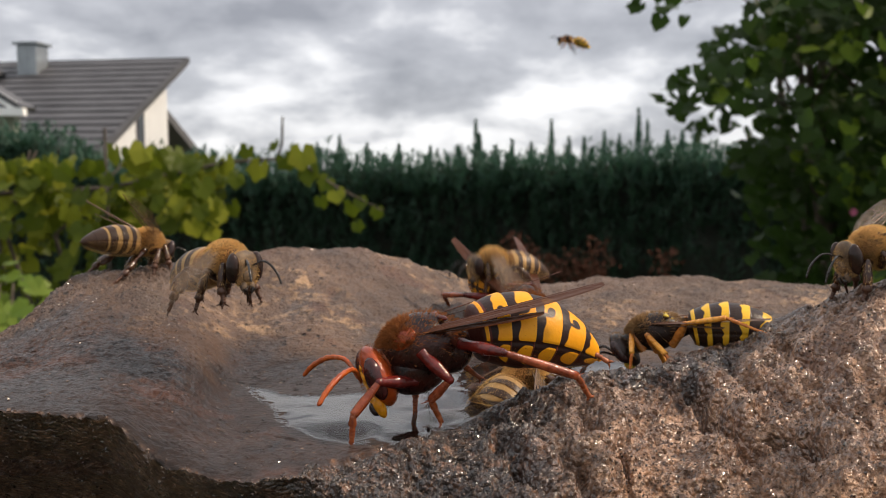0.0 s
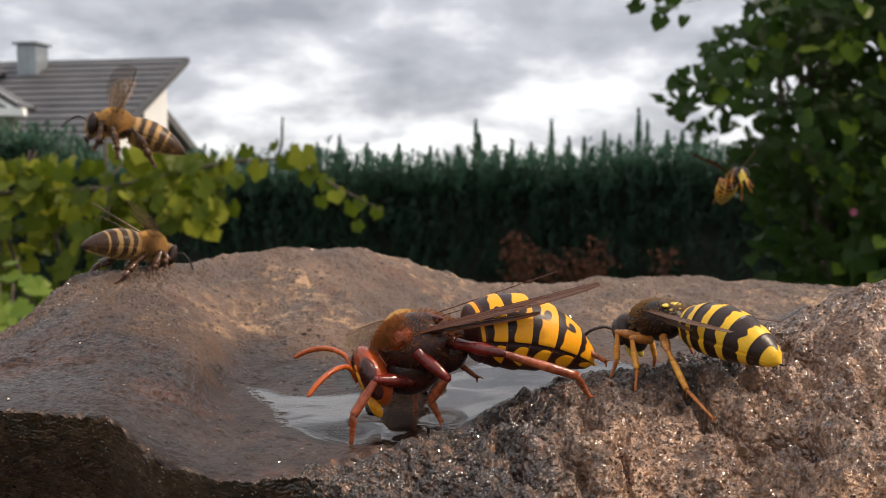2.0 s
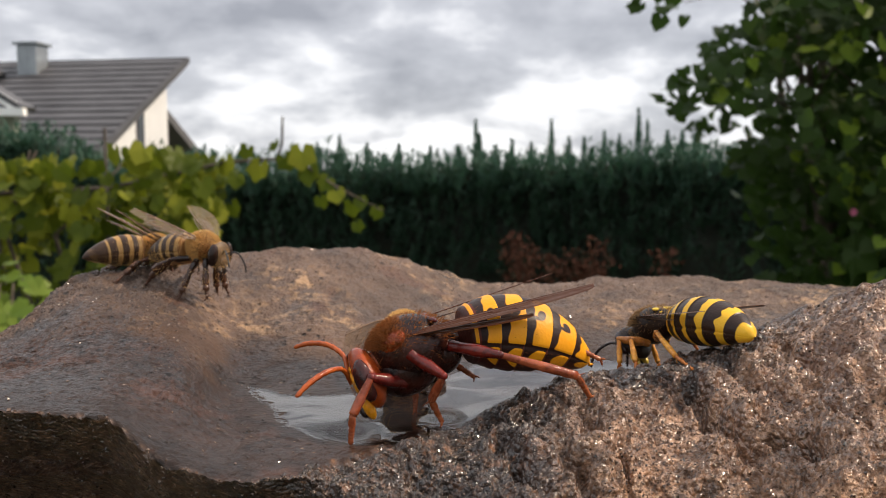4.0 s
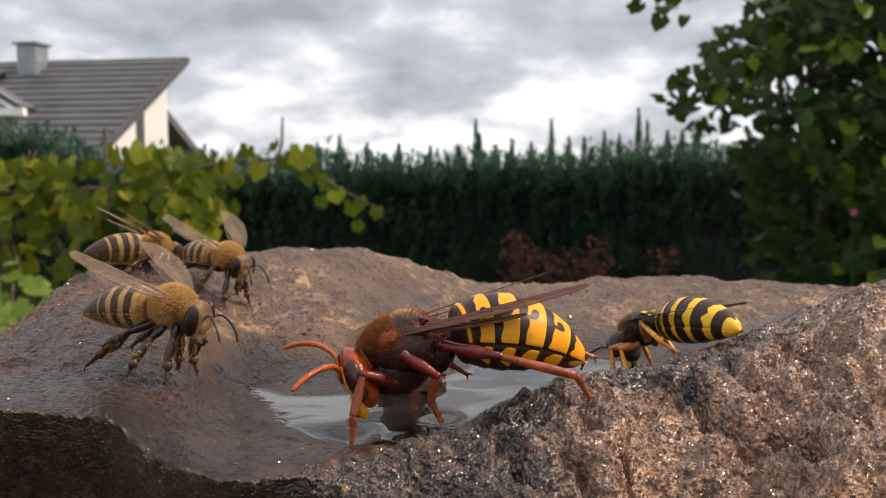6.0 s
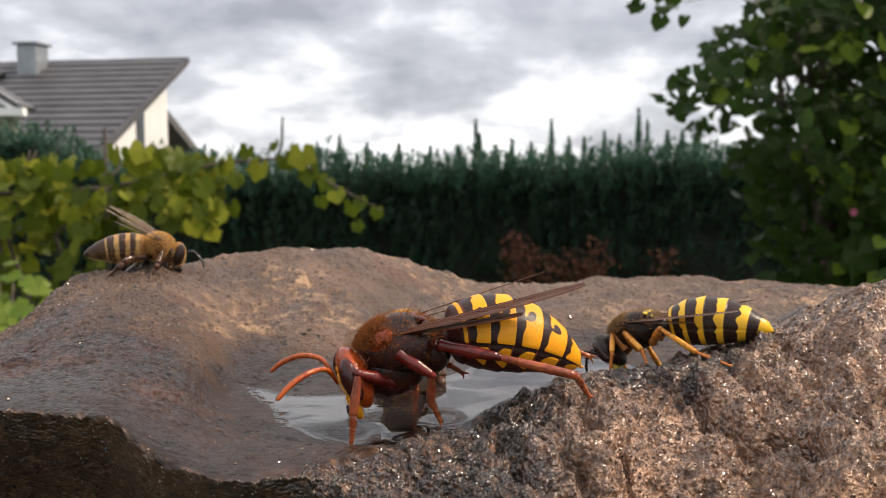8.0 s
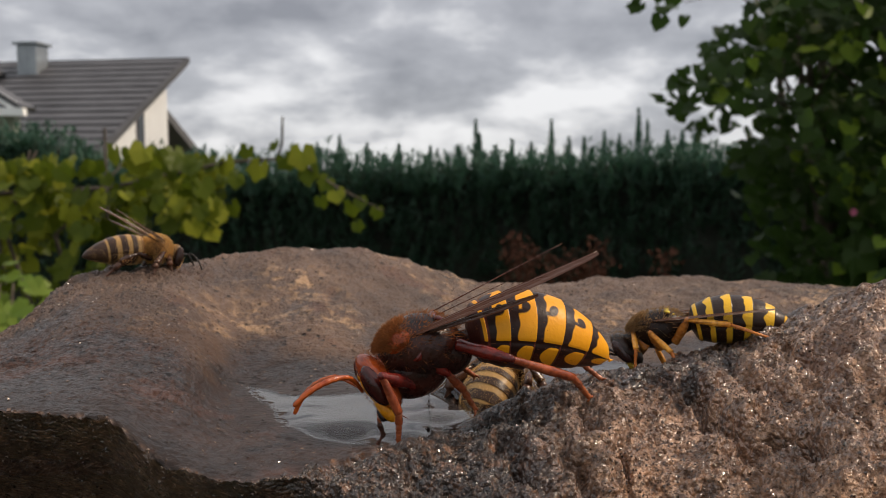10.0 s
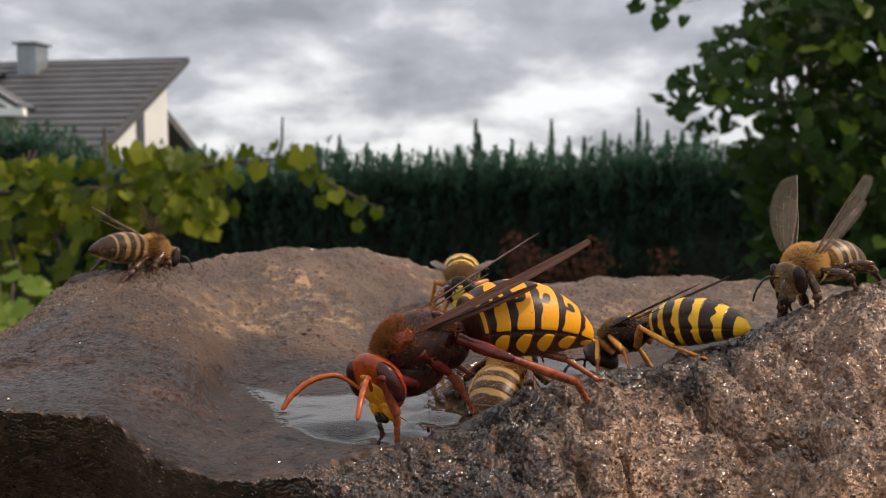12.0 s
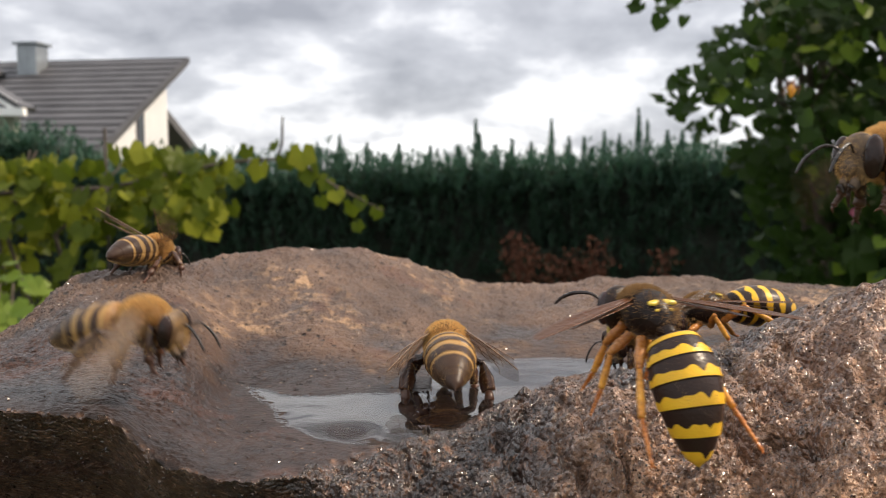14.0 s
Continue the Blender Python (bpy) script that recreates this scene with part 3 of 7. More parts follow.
            way = Vector((math.cos(a) * 0.5, math.sin(a) * 0.5, 1.0)).normalized()
            blade(verts, faces, base, way, Vector((-math.sin(a), math.cos(a), 0)), rng.uniform(0.03, 0.07) * (1.2 - s * 0.6), 0.011, 0.1)
        raw_mesh("shoot", verts, faces, M_HEDGE_TOPLIT, hedge, kind="")
    return hedge


build_hedge()


# ---- the neighbour's house ----
def slab(bm, corners, thick):
    """A slab: four corners and a thickness along the face's normal."""
    c = [Vector(p) for p in corners]
    n = (c[1] - c[0]).cross(c[3] - c[0]).normalized() * thick
    lo = [bm.verts.new(p - n) for p in c]
    hi = [bm.verts.new(p) for p in c]
    bm.faces.new(hi)
    bm.faces.new(lo[::-1])
    for i in range(4):
        j = (i + 1) % 4
        bm.faces.new((lo[i], lo[j], hi[j], hi[i]))


def box(bm, x0, y0, z0, x1, y1, z1, m=None, bevel=0.0):
    r = bmesh.ops.create_cube(bm, size=1.0)
    vs = r["verts"]
    bmesh.ops.transform(bm, matrix=Matrix.Translation(((x0 + x1) / 2, (y0 + y1) / 2, (z0 + z1) / 2)) @ Matrix.Diagonal((x1 - x0, y1 - y0, z1 - z0, 1)), verts=vs)
    if m is not None:
        bmesh.ops.transform(bm, matrix=m, verts=vs)
    if bevel:
        es = list({e for v in vs for e in v.link_edges})
        bmesh.ops.bevel(bm, geom=es, offset=bevel, segments=1, affect="EDGES")


def build_house():
    # local frame: +x along the ridge towards its open end, -y down the slope; origin under the ridge's end
    house = tagged(new("house"), "white rendered house with a dark grey tiled shed roof", "house")
    house.matrix_basis = pose(-7.15, 24.0, 0, 0, 0, -9.5)
    L, RUN, RIDGE, TAN = 16.0, 6.2, 4.46, 0.60
    bm = bmesh.new()
    slab(bm, [(-L, -RUN, RIDGE - RUN * TAN), (0, -RUN, RIDGE - RUN * TAN), (0, 0, RIDGE), (-L, 0, RIDGE)], 0.20)
    roof = part("roof", bm, M_FASCIA, house, "dark grey tiled roof", False)
    bm = bmesh.new()
    box(bm, -L, -0.02, RIDGE - 0.05, 0.02, 0.16, RIDGE + 0.05)
    part("ridge_cap", bm, M_FASCIA, roof, smooth=False)
    bm = bmesh.new()
    slab(bm, [(0.0, -RUN, RIDGE - RUN * TAN + 0.04), (0.07, -RUN, RIDGE - RUN * TAN + 0.04), (0.07, 0.05, RIDGE + 0.06), (0.0, 0.05, RIDGE + 0.06)], 0.15)
    part("verge_board", bm, M_TILE, roof, smooth=False)
    # tile courses, each a lapped row
    n = 20
    step = RUN / n
    for i in range(n):
        y0 = -RUN + i * step
        z0 = RIDGE + y0 * TAN
        bm = bmesh.new()
        slab(bm, [(-L, y0 - 0.02, z0 + 0.052), (-0.02, y0 - 0.02, z0 + 0.052), (-0.02, y0 + step, z0 + step * TAN + 0.02), (-L, y0 + step, z0 + step * TAN + 0.02)], 0.05)
        part("tile_course", bm, M_TILE, roof, smooth=False)
    # gable wall under the verge
    bm = bmesh.new()
    g = [(-0.10, -RUN + 0.4, 0), (-0.10, -0.95, 0), (-0.10, -0.95, RIDGE - 0.95 * TAN - 0.2), (-0.10, -RUN + 0.4, RIDGE - (RUN - 0.4) * TAN - 0.2)]
    slab(bm, g, 0.3)
    wall = part("gable_wall", bm, M_RENDER, house, "white rendered gable wall", False)
    bm = bmesh.new()
    box(bm, -L, -1.25, 0, -0.41, -0.95, RIDGE - 0.95 * TAN - 0.22)
    part("back_wall", bm, M_RENDER, house, "white rendered wall", False)
    bm = bmesh.new()
    box(bm, -L, -RUN + 0.4, 0, -0.41, -RUN + 0.7, RIDGE - (RUN - 0.4) * TAN - 0.25)
    part("front_wall", bm, M_RENDER, house, "white rendered wall", False)
    bm = bmesh.new()
    box(bm, -0.13, -2.6, 1.2, -0.085, -2.2, 2.95)
    win = part("window", bm, M_FASCIA, house, "narrow dark window", False)
    bm = bmesh.new()
    box(bm, -0.11, -2.55, 1.25, -0.075, -2.25, 2.90)
    part("pane", bm, M_PANE, win, smooth=False)
    # lean-to roof beyond the wall
    bm = bmesh.new()
    slab(bm, [(-0.2, -0.9, 2.85), (-0.2, 2.4, 1.1), (-9, 2.4, 1.1), (-9, -0.9, 2.85)], -0.22)
    part("lean_to_roof", bm, M_FASCIA, house, "dark lean-to roof", False)
    # sheet-metal chimney
    bm = bmesh.new()
    box(bm, -4.62, -0.80, 3.5, -4.02, -0.25, 4.86, bevel=0.02)
    ch = part("chimney", bm, M_ZINC, house, "grey sheet-metal chimney", False)
    bm = bmesh.new()
    box(bm, -4.70, -0.88, 4.86, -3.94, -0.17, 4.93, bevel=0.01)
    part("chimney_cap", bm, M_ZINC, ch, smooth=False)
    bm = bmesh.new()
    box(bm, -4.30, -0.815, 3.9, -4.28, -0.80, 4.86)
    part("seam", bm, M_ZINC, ch, smooth=False)
    bm = bmesh.new()
    box(bm, -5.5, -1.15, 3.98, -4.9, -0.85, 4.12, bevel=0.03)
    part("roof_vent", bm, M_FASCIA, roof, smooth=False)
    return house


build_house()


def build_annex():
    a = tagged(new("garden_house"), "small house with white painted gable boards", "house")
    a.matrix_basis = pose(-8.3, 16.0, 0, 0, 0, 0)
    bm = bmesh.new()
    slab(bm, [(-3, 0, 0), (0.3, 0, 0), (0.3, 0, 2.35), (-3, 0, 2.35)], 0.25)
    part("wall", bm, plain("grey_green_render", (0.16, 0.17, 0.13), (0.24, 0.25, 0.2), 1.5, 0.9), a, smooth=False)
    bm = bmesh.new()
    slab(bm, [(0.55, -0.35, 2.33), (0.55, -0.30, 2.52), (-1.9, -0.30, 4.0), (-1.9, -0.35, 3.8)], 0.05)
    part("barge_board", bm, M_WHITE, a, "white barge board", False)
    bm = bmesh.new()
    slab(bm, [(0.62, -0.36, 2.46), (0.62, 0.25, 2.46), (-1.9, 0.25, 4.02), (-1.9, -0.36, 4.02)], 0.08)
    part("roof", bm, M_TILE, a, smooth=False)
    bm = bmesh.new()
    box(bm, -0.2, -0.38, 2.28, 0.66, -0.22, 2.42)
    part("eaves_box", bm, M_WHITE, a, "white eaves box", False)
    return a


build_annex()


# ---- plants ----
def lobed_leaf(verts, faces, c, ex, ey, r, lobes=5, cup=0.15, rng=random):
    """A broad lobed leaf: a fan with notched outline, cupped about its midrib."""
    n = ex.cross(ey).normalized()
    i = len(verts)
    verts.append(c)
    k = lobes * 2 + 1
    for j in range(k):
        a = -math.pi * 0.5 + 0.28 + (2 * math.pi - 0.56) * j / (k - 1)
        rr = r * (1.0 if j % 2 else 0.83) * rng.uniform(0.9, 1.1) * (1.12 if j == k // 2 else 1)
        px, py = math.cos(a) * rr, math.sin(a) * rr + r * 0.25
        verts.append(c + ex * px + ey * py + n * (cup * (px * px / r) - 0.10 * r * rng.random()))
    for j in range(k - 1):
        faces.append((i, i + 1 + j, i + 2 + j))


def tube(bm, pts, radii, sides=6):
    rings = []
    for i, p in enumerate(pts):
        p = Vector(p)
        way = (Vector(pts[min(i + 1, len(pts) - 1)]) - Vector(pts[max(i - 1, 0)])).normalized()
        side = way.cross(Vector((0.31, 0.17, 0.94)))
        side = side.normalized() if side.length > 1e-4 else Vector((1, 0, 0))
        up2 = way.cross(side).normalized()
        rings.append([bm.verts.new(p + (side * math.cos(2 * math.pi * j / sides) + up2 * math.sin(2 * math.pi * j / sides)) * radii[i]) for j in range(sides)])
    for a, b in zip(rings, rings[1:]):
        for j in range(sides):
            bm.faces.new((a[j], a[(j + 1) % sides], b[(j + 1) % sides], b[j]))
    for r, f in ((rings[0], -1), (rings[-1], 1)):
        try:
            bm.faces.new(r[::f])
        except ValueError:
            pass


def leaf_frame(rng, face=Vector((0, -1, 0.25)), spread=0.7, droop=0.5):
    n = (face + Vector((rng.uniform(-spread, spread), rng.uniform(-spread, spread), rng.uniform(-spread, spread)))).normalized()
    ey = Vector((rng.uniform(-0.8, 0.8), rng.uniform(-0.3, 0.3), -droop - rng.random())).normalized()
    ex = ey.cross(n).normalized()
    return ex, n.cross(ex).normalized()


def build_vine():
    rng = random.Random(11)
    vine = tagged(new("grape_vine"), "leafy green grape vine trained along stakes", "vine")
    vine.location = (-1.0, 2.3, 0)
    bm = bmesh.new()
    for k in range(7):
        x = -0.75 + k * 0.13
        tube(bm, [(x, 0.1, 0), (x + 0.03, 0.05, 0.5), (x + rng.uniform(-0.1, 0.1), 0, 0.95), (x + rng.uniform(-0.1, 0.2), 0, 1.18)], [0.012, 0.009, 0.006, 0.003])
    tube(bm, [(-0.8, 0, 1.02), (-0.3, 0.02, 1.06), (0.1, 0, 1.08), (0.42, 0, 1.15), (0.60, 0, 1.16), (0.72, -0.02, 1.08), (0.84, -0.03, 1.02)], [0.008, 0.007, 0.006, 0.005, 0.004, 0.003, 0.002])
    part("cane", bm, M_BARK, vine)
    # a stake's upper end only, stood on the cane in place of the whole
    bm = bmesh.new()
    tube(bm, [(0.55, 0, 1.15), (0.568, 0, 1.20), (0.57, 0, 1.27)], [0.0042, 0.0038, 0.003], 7)
    part("shoot", bm, M_POST, vine, "upper end of a thin weathered stake")
    verts, faces, v2, f2 = [], [], [], []
    n = 0
    while n < 900:
        x, z = rng.uniform(-0.85, 0.42), rng.uniform(0.62, 1.24)
        top = 1.15 + 0.05 * noise.noise(Vector((x * 7, 1, 2))) + (0.03 if abs(x + 0.02 - 0.21) < 0.06 else 0)
        edge = 0.40 - 0.25 * smoothstep(1.0, 0.8, z)
        if z > top or x > edge or (z < 0.97 and rng.random() < 0.55 + 0.42 * smoothstep(-0.3, 0.2, x)):
            continue
        n += 1
        ex, ey = leaf_frame(rng)
        c = Vector((x, rng.uniform(-0.12, 0.16), z))
        # about four in ten leaves above 0.86 m are paler
        paler = rng.random() < 0.42 and z > 0.86
        lobed_leaf(v2 if paler else verts, f2 if paler else faces, c, ex, ey, rng.uniform(0.018, 0.036), 5, 0.2, rng)
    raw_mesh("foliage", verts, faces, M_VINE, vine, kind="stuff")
    raw_mesh("young_foliage", v2, f2, M_VINE_PALER, vine, "yellow-green paler leaves", kind="stuff")
    # the leaves of the long shoot that reaches out to one side, one by one
    for x, z, r in ((0.44, 1.14, 0.035), (0.49, 1.175, 0.026), (0.53, 1.13, 0.036), (0.565, 1.19, 0.02), (0.60, 1.15, 0.030),
                    (0.645, 1.165, 0.041), (0.66, 1.12, 0.036), (0.71, 1.09, 0.028), (0.735, 1.06, 0.030), (0.69, 1.04, 0.022),
                    (0.775, 1.025, 0.028), (0.80, 1.04, 0.022), (0.84, 1.012, 0.024), (0.79, 0.975, 0.020), (0.47, 1.10, 0.026)):
        v, f = [], []
        ex, ey = leaf_frame(rng, Vector((0, -1, 0.1)), 0.45, 1.0)
        lobed_leaf(v, f, Vector((x - 0.02, rng.uniform(-0.03, 0.02), z + 0.01)), ex, ey, r, 5, 0.2, rng)
        raw_mesh("leaf", v, f, M_VINE if rng.random() < 0.6 else M_VINE_PALER, vine)
    return vine


build_vine()
for x, top, r in ((-0.90, 1.24, 0.0055),):
    bm = bmesh.new()
    tube(bm, [(0, 0, 0), (0.004, 0, 0.6), (0, 0, top)], [r, r * 0.9, r * 0.8], 8)
    o = tagged(part("stake", bm, M_POST), "thin weathered wooden vine stake", "stake")
    o.location = (x, 2.28, 0)


def build_shrub():
    rng = random.Random(3)
    s = tagged(new("shrub"), "low light green garden shrub", "shrub")
    s.location = (-0.86, 1.65, 0)
    bm = bmesh.new()
    for k in range(6):
        tube(bm, [(0, 0, 0), (rng.uniform(-0.1, 0.1), 0, 0.5), (rng.uniform(-0.25, 0.2), 0, 0.9)], [0.008, 0.005, 0.002])
    part("stem", bm, M_BARK, s)
    verts, faces = [], []
    for k in range(420):
        a, z = rng.uniform(0, 6.28), rng.uniform(0.45, 0.955)
        rr = 0.25 * math.sqrt(rng.random())
        ex, ey = leaf_frame(rng, Vector((0.2, -0.7, 0.8)), 0.6, 0.2)
        lobed_leaf(verts, faces, Vector((math.cos(a) * rr, math.sin(a) * rr * 0.7, z - rr * 0.35)), ex, ey, rng.uniform(0.012, 0.026), 3, 0.2, rng)
    raw_mesh("foliage", verts, faces, M_HERB, s, kind="stuff")


build_shrub()


def build_tree():
    rng = random.Random(21)
    tree = tagged(new("hazel_tree"), "dark leafy hazel tree beside the hedge", "tree")
    tree.location = (1.45, 2.9, 0)
    bm = bmesh.new()
    limbs = []
    for k in range(9):
        a = rng.uniform(0, 6.28)
        x1, y1 = rng.uniform(-0.2, 0.45), rng.uniform(0.35, 0.6)
        pts = [(rng.uniform(-0.06, 0.06), rng.uniform(-0.06, 0.06), 0), (x1 * 0.5, y1 * 0.5, 0.7), (x1 * 1.1, y1, 1.4), (x1 * 1.7, y1 * 1.3, 2.2)]
        limbs.append(pts)
        tube(bm, pts, [0.028, 0.022, 0.014, 0.006], 7)
    part("trunk", bm, M_BARK, tree)
    bm = bmesh.new()
    for k in range(70):
        pts = rng.choice(limbs)
        s = rng.uniform(0.3, 1.0)
        p0 = Vector(pts[1]).lerp(Vector(pts[3]), s)
        way = Vector((rng.uniform(-1, 1), rng.uniform(-0.8, 0.6), rng.uniform(-0.1, 0.8))).normalized()
        p2 = p0 + way * rng.uniform(0.25, 0.55)
        tube(bm, [p0, (p0 + p2) / 2 + Vector((0, 0, 0.03)), p2 + Vector((0, 0, -0.03))], [0.006, 0.004, 0.0015], 5)
    part("branch", bm, M_BARK, tree)
    verts, faces, sv, sf = [], [], [], []
    n = 0
    while n < 12500:
        x, z = rng.uniform(-0.78, 1.45), rng.uniform(0.35, 2.2)
        # outline: leans outward at mid height, clear below the outer boughs
        edge = -0.43 - 0.20 * math.exp(-((z - 1.43) / 0.10) ** 2) + 0.05 * noise.noise(Vector((z * 9, 2, 7)))
        if z < 1.28:
            edge = -0.37 + 0.17 * smoothstep(1.28, 1.0, z)
        if z > 1.62:
            edge += 0.34 * (z - 1.62)
        if x < edge or noise.noise(Vector((x * 9, 3.3, z * 9))) > 0.17 + 0.45 * smoothstep(1.35, 1.05, z):
            continue
        y = rng.uniform(-0.6, 0.8)
        dome = math.sqrt(max(0.05, 1 - ((z - 1.25) / 1.05) ** 2))
        if math.hypot((x - 0.35) / 1.12, (y - 0.1) / 0.72) > dome * (1 + 0.25 * noise.noise(Vector((x * 3, y * 3, z * 3)))):
            continue
        n += 1
        ex, ey = leaf_frame(rng, Vector((0, -0.8, 0.6)), 0.8, 0.3)
        # sunlight is painted in: patches of outer leaves take the lighter colour
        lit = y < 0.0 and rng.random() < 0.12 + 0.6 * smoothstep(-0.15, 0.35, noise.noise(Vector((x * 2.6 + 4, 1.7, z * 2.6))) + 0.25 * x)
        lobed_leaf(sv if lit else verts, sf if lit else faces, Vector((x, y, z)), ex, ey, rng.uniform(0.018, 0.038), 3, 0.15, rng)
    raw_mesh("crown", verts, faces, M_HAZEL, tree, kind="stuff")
    raw_mesh("sunlit_leaves", sv, sf, M_HAZEL_SUN, tree, "leaves coloured lighter for sunlight on them", kind="stuff")
    # a bough that hangs in from above
    for k in range(16):
        v, f = [], []
        ex, ey = leaf_frame(rng, Vector((0, -0.8, 0.6)), 0.8, 0.3)
        lobed_leaf(v, f, Vector((-0.82 + rng.uniform(-0.02, 0.24), rng.uniform(-0.1, 0.1), 1.655 + rng.uniform(-0.015, 0.12))), ex, ey, rng.uniform(0.024, 0.04), 3, 0.15, rng)
        raw_mesh("leaf", v, f, M_HAZEL, tree)


build_tree()


def build_border():
    rng = random.Random(8)
    for k in range(11):
        x = rng.uniform(0.25, 1.5)
        dry = rng.random() < 1.1
        p = tagged(new("border_plant"), "withered brown border plant" if dry else "thin green flowering border plant", "plant", group="border plants")
        p.location = (x * 1.1, 6.2 + rng.uniform(-0.2, 0.2), 0)
        tall = rng.uniform(0.45, 0.72)
        bm = bmesh.new()
        tube(bm, [(0, 0, 0), (0.02, 0, tall * 0.6), (rng.uniform(-0.05, 0.05), 0, tall)], [0.006, 0.004, 0.002], 5)
        part("stem", bm, M_DRY if dry else M_HERB, p)
        v, f = [], []
        for j in range(70):
            ex, ey = leaf_frame(rng, Vector((0, -0.8, 0.6)), 0.8, 0.2)
            lobed_leaf(v, f, Vector((rng.gauss(0, 0.06), rng.gauss(0, 0.04), tall * rng.uniform(0.55, 1.02))), ex, ey, rng.uniform(0.008, 0.02), 3, 0.2, rng)
        raw_mesh("foliage", v, f, M_DRY if dry else M_HERB, p)


build_border()


def build_flower():
    rng = random.Random(4)
    fl = tagged(new("garden_flower"), "small pink flower on a thin green stem", "flower")
    fl.location = (1.165, 2.42, 0)
    bm = bmesh.new()
    tube(bm, [(0.05, 0.02, 0), (0.02, 0.01, 0.5), (0, 0, 1.0)], [0.004, 0.003, 0.0015], 6)
    part("stem", bm, M_HAZEL, fl)
    pink = leaf_material("pink_petal", (0.30, 0.06, 0.15), (0.45, 0.13, 0.24), (0.4, 0.1, 0.2))
    for k in range(6):
        a = k * math.pi / 3 + 0.2
        v, f = [], []
        out = Vector((math.cos(a), -0.35, math.sin(a))).normalized()
        blade(v, f, Vector((0, 0, 1.01)), out, Vector((-math.sin(a), 0.1, math.cos(a))), 0.013, 0.010, 0.15)
        raw_mesh("petal", v, f, pink, fl)
    bm = bmesh.new()
    bmesh.ops.create_uvsphere(bm, u_segments=10, v_segments=8, radius=0.003)
    bmesh.ops.translate(bm, vec=(0, -0.002, 1.01), verts=bm.verts)
    part("flower_centre", bm, M_HERB, fl, "yellowish flower centre")


build_flower()

# ---- insects: local frame +x to the head, +z up, origin in the thorax, sizes in mm ----
def shell_material(name, dark, mid, light, rough=0.32, fuzz=0.0):
    """Banded, glossy cuticle; the mesh carries the drawing of the bands."""
    k = Mat(name, dark, rough)
    band, red = k.attr("band"), k.attr("red")
    grain = k.noise(900.0, 4.0, 0.6)
    yellow = k.mix(k.math("MULTIPLY", k.noise(260.0, 3.0), 0.7), light, (light[0] * 0.86, light[1] * 0.66, light[2] * 0.6))
    base = k.mix(red, dark, mid)
    band = k.math("ADD", band, k.math("MULTIPLY", k.math("SUBTRACT", k.noise(1300.0, 3.0, 0.6), 0.5), fuzz))
    k.set(Base_Color=k.mix(k.ramp(band, (0.42 - fuzz * 0.2, 0.0), (0.58 + fuzz * 0.2, 1.0)), base, yellow),
          Roughness=k.math("ADD", rough - 0.06, k.math("MULTIPLY", grain, 0.22)),
          Normal=k.bump(k.math("ADD", grain, k.math("MULTIPLY", k.voronoi(2600.0), 0.5)), 0.28, 0.00012), Specular_IOR_Level=0.26)
    return k.m


def chitin(name, c1, c2, rough=0.26, scale=420.0, spec=0.42):
    k = Mat(name, c1, rough)
    n = k.noise(scale, 4.0, 0.6)
    k.set(Specular_IOR_Level=spec, Base_Color=k.mix(k.ramp(k.noise(scale * 4.5, 3.0), (0.46, 0.0), (0.70, 0.55)), k.ramp(n, (0.34, c1), (0.66, c2)), (c1[0] * 0.45, c1[1] * 0.4, c1[2] * 0.4)), Roughness=k.math("ADD", rough - 0.08, k.math("MULTIPLY", k.noise(1500.0, 3.0), 0.16)),
          Normal=k.bump(k.noise(2200.0, 3.0), 0.5, 0.00013))
    return k.m


def wing_material(name, tint, alpha, rough=0.32):
    k = Mat(name, tint, rough)
    n = k.noise(260.0, 4.0, 0.6, 0.4)
    k.set(Base_Color=k.mix(n, tint, (tint[0] * 0.6, tint[1] * 0.55, tint[2] * 0.5)),
          Alpha=k.math("ADD", alpha - 0.12, k.math("MULTIPLY", n, 0.3)), Specular_IOR_Level=0.14,
          Normal=k.bump(k.noise(700.0, 3.0, 0.5, 0.6), 0.5, 0.0002))
    return k.m


def hair_material(name, c1, c2):
    k = Mat(name, c1, 0.5)
    k.set(Base_Color=k.mix(k.island(), c1, c2))
    back = k.t.nodes.new("ShaderNodeBsdfTranslucent")
    k.put(c2, back.inputs[0])
    mixer = k.t.nodes.new("ShaderNodeMixShader")
    mixer.inputs[0].default_value = 0.4
    k.t.links.new(k.b.outputs[0], mixer.inputs[1])
    k.t.links.new(back.outputs[0], mixer.inputs[2])
    k.t.links.new(mixer.outputs[0], k.out.inputs[0])
    return k.m


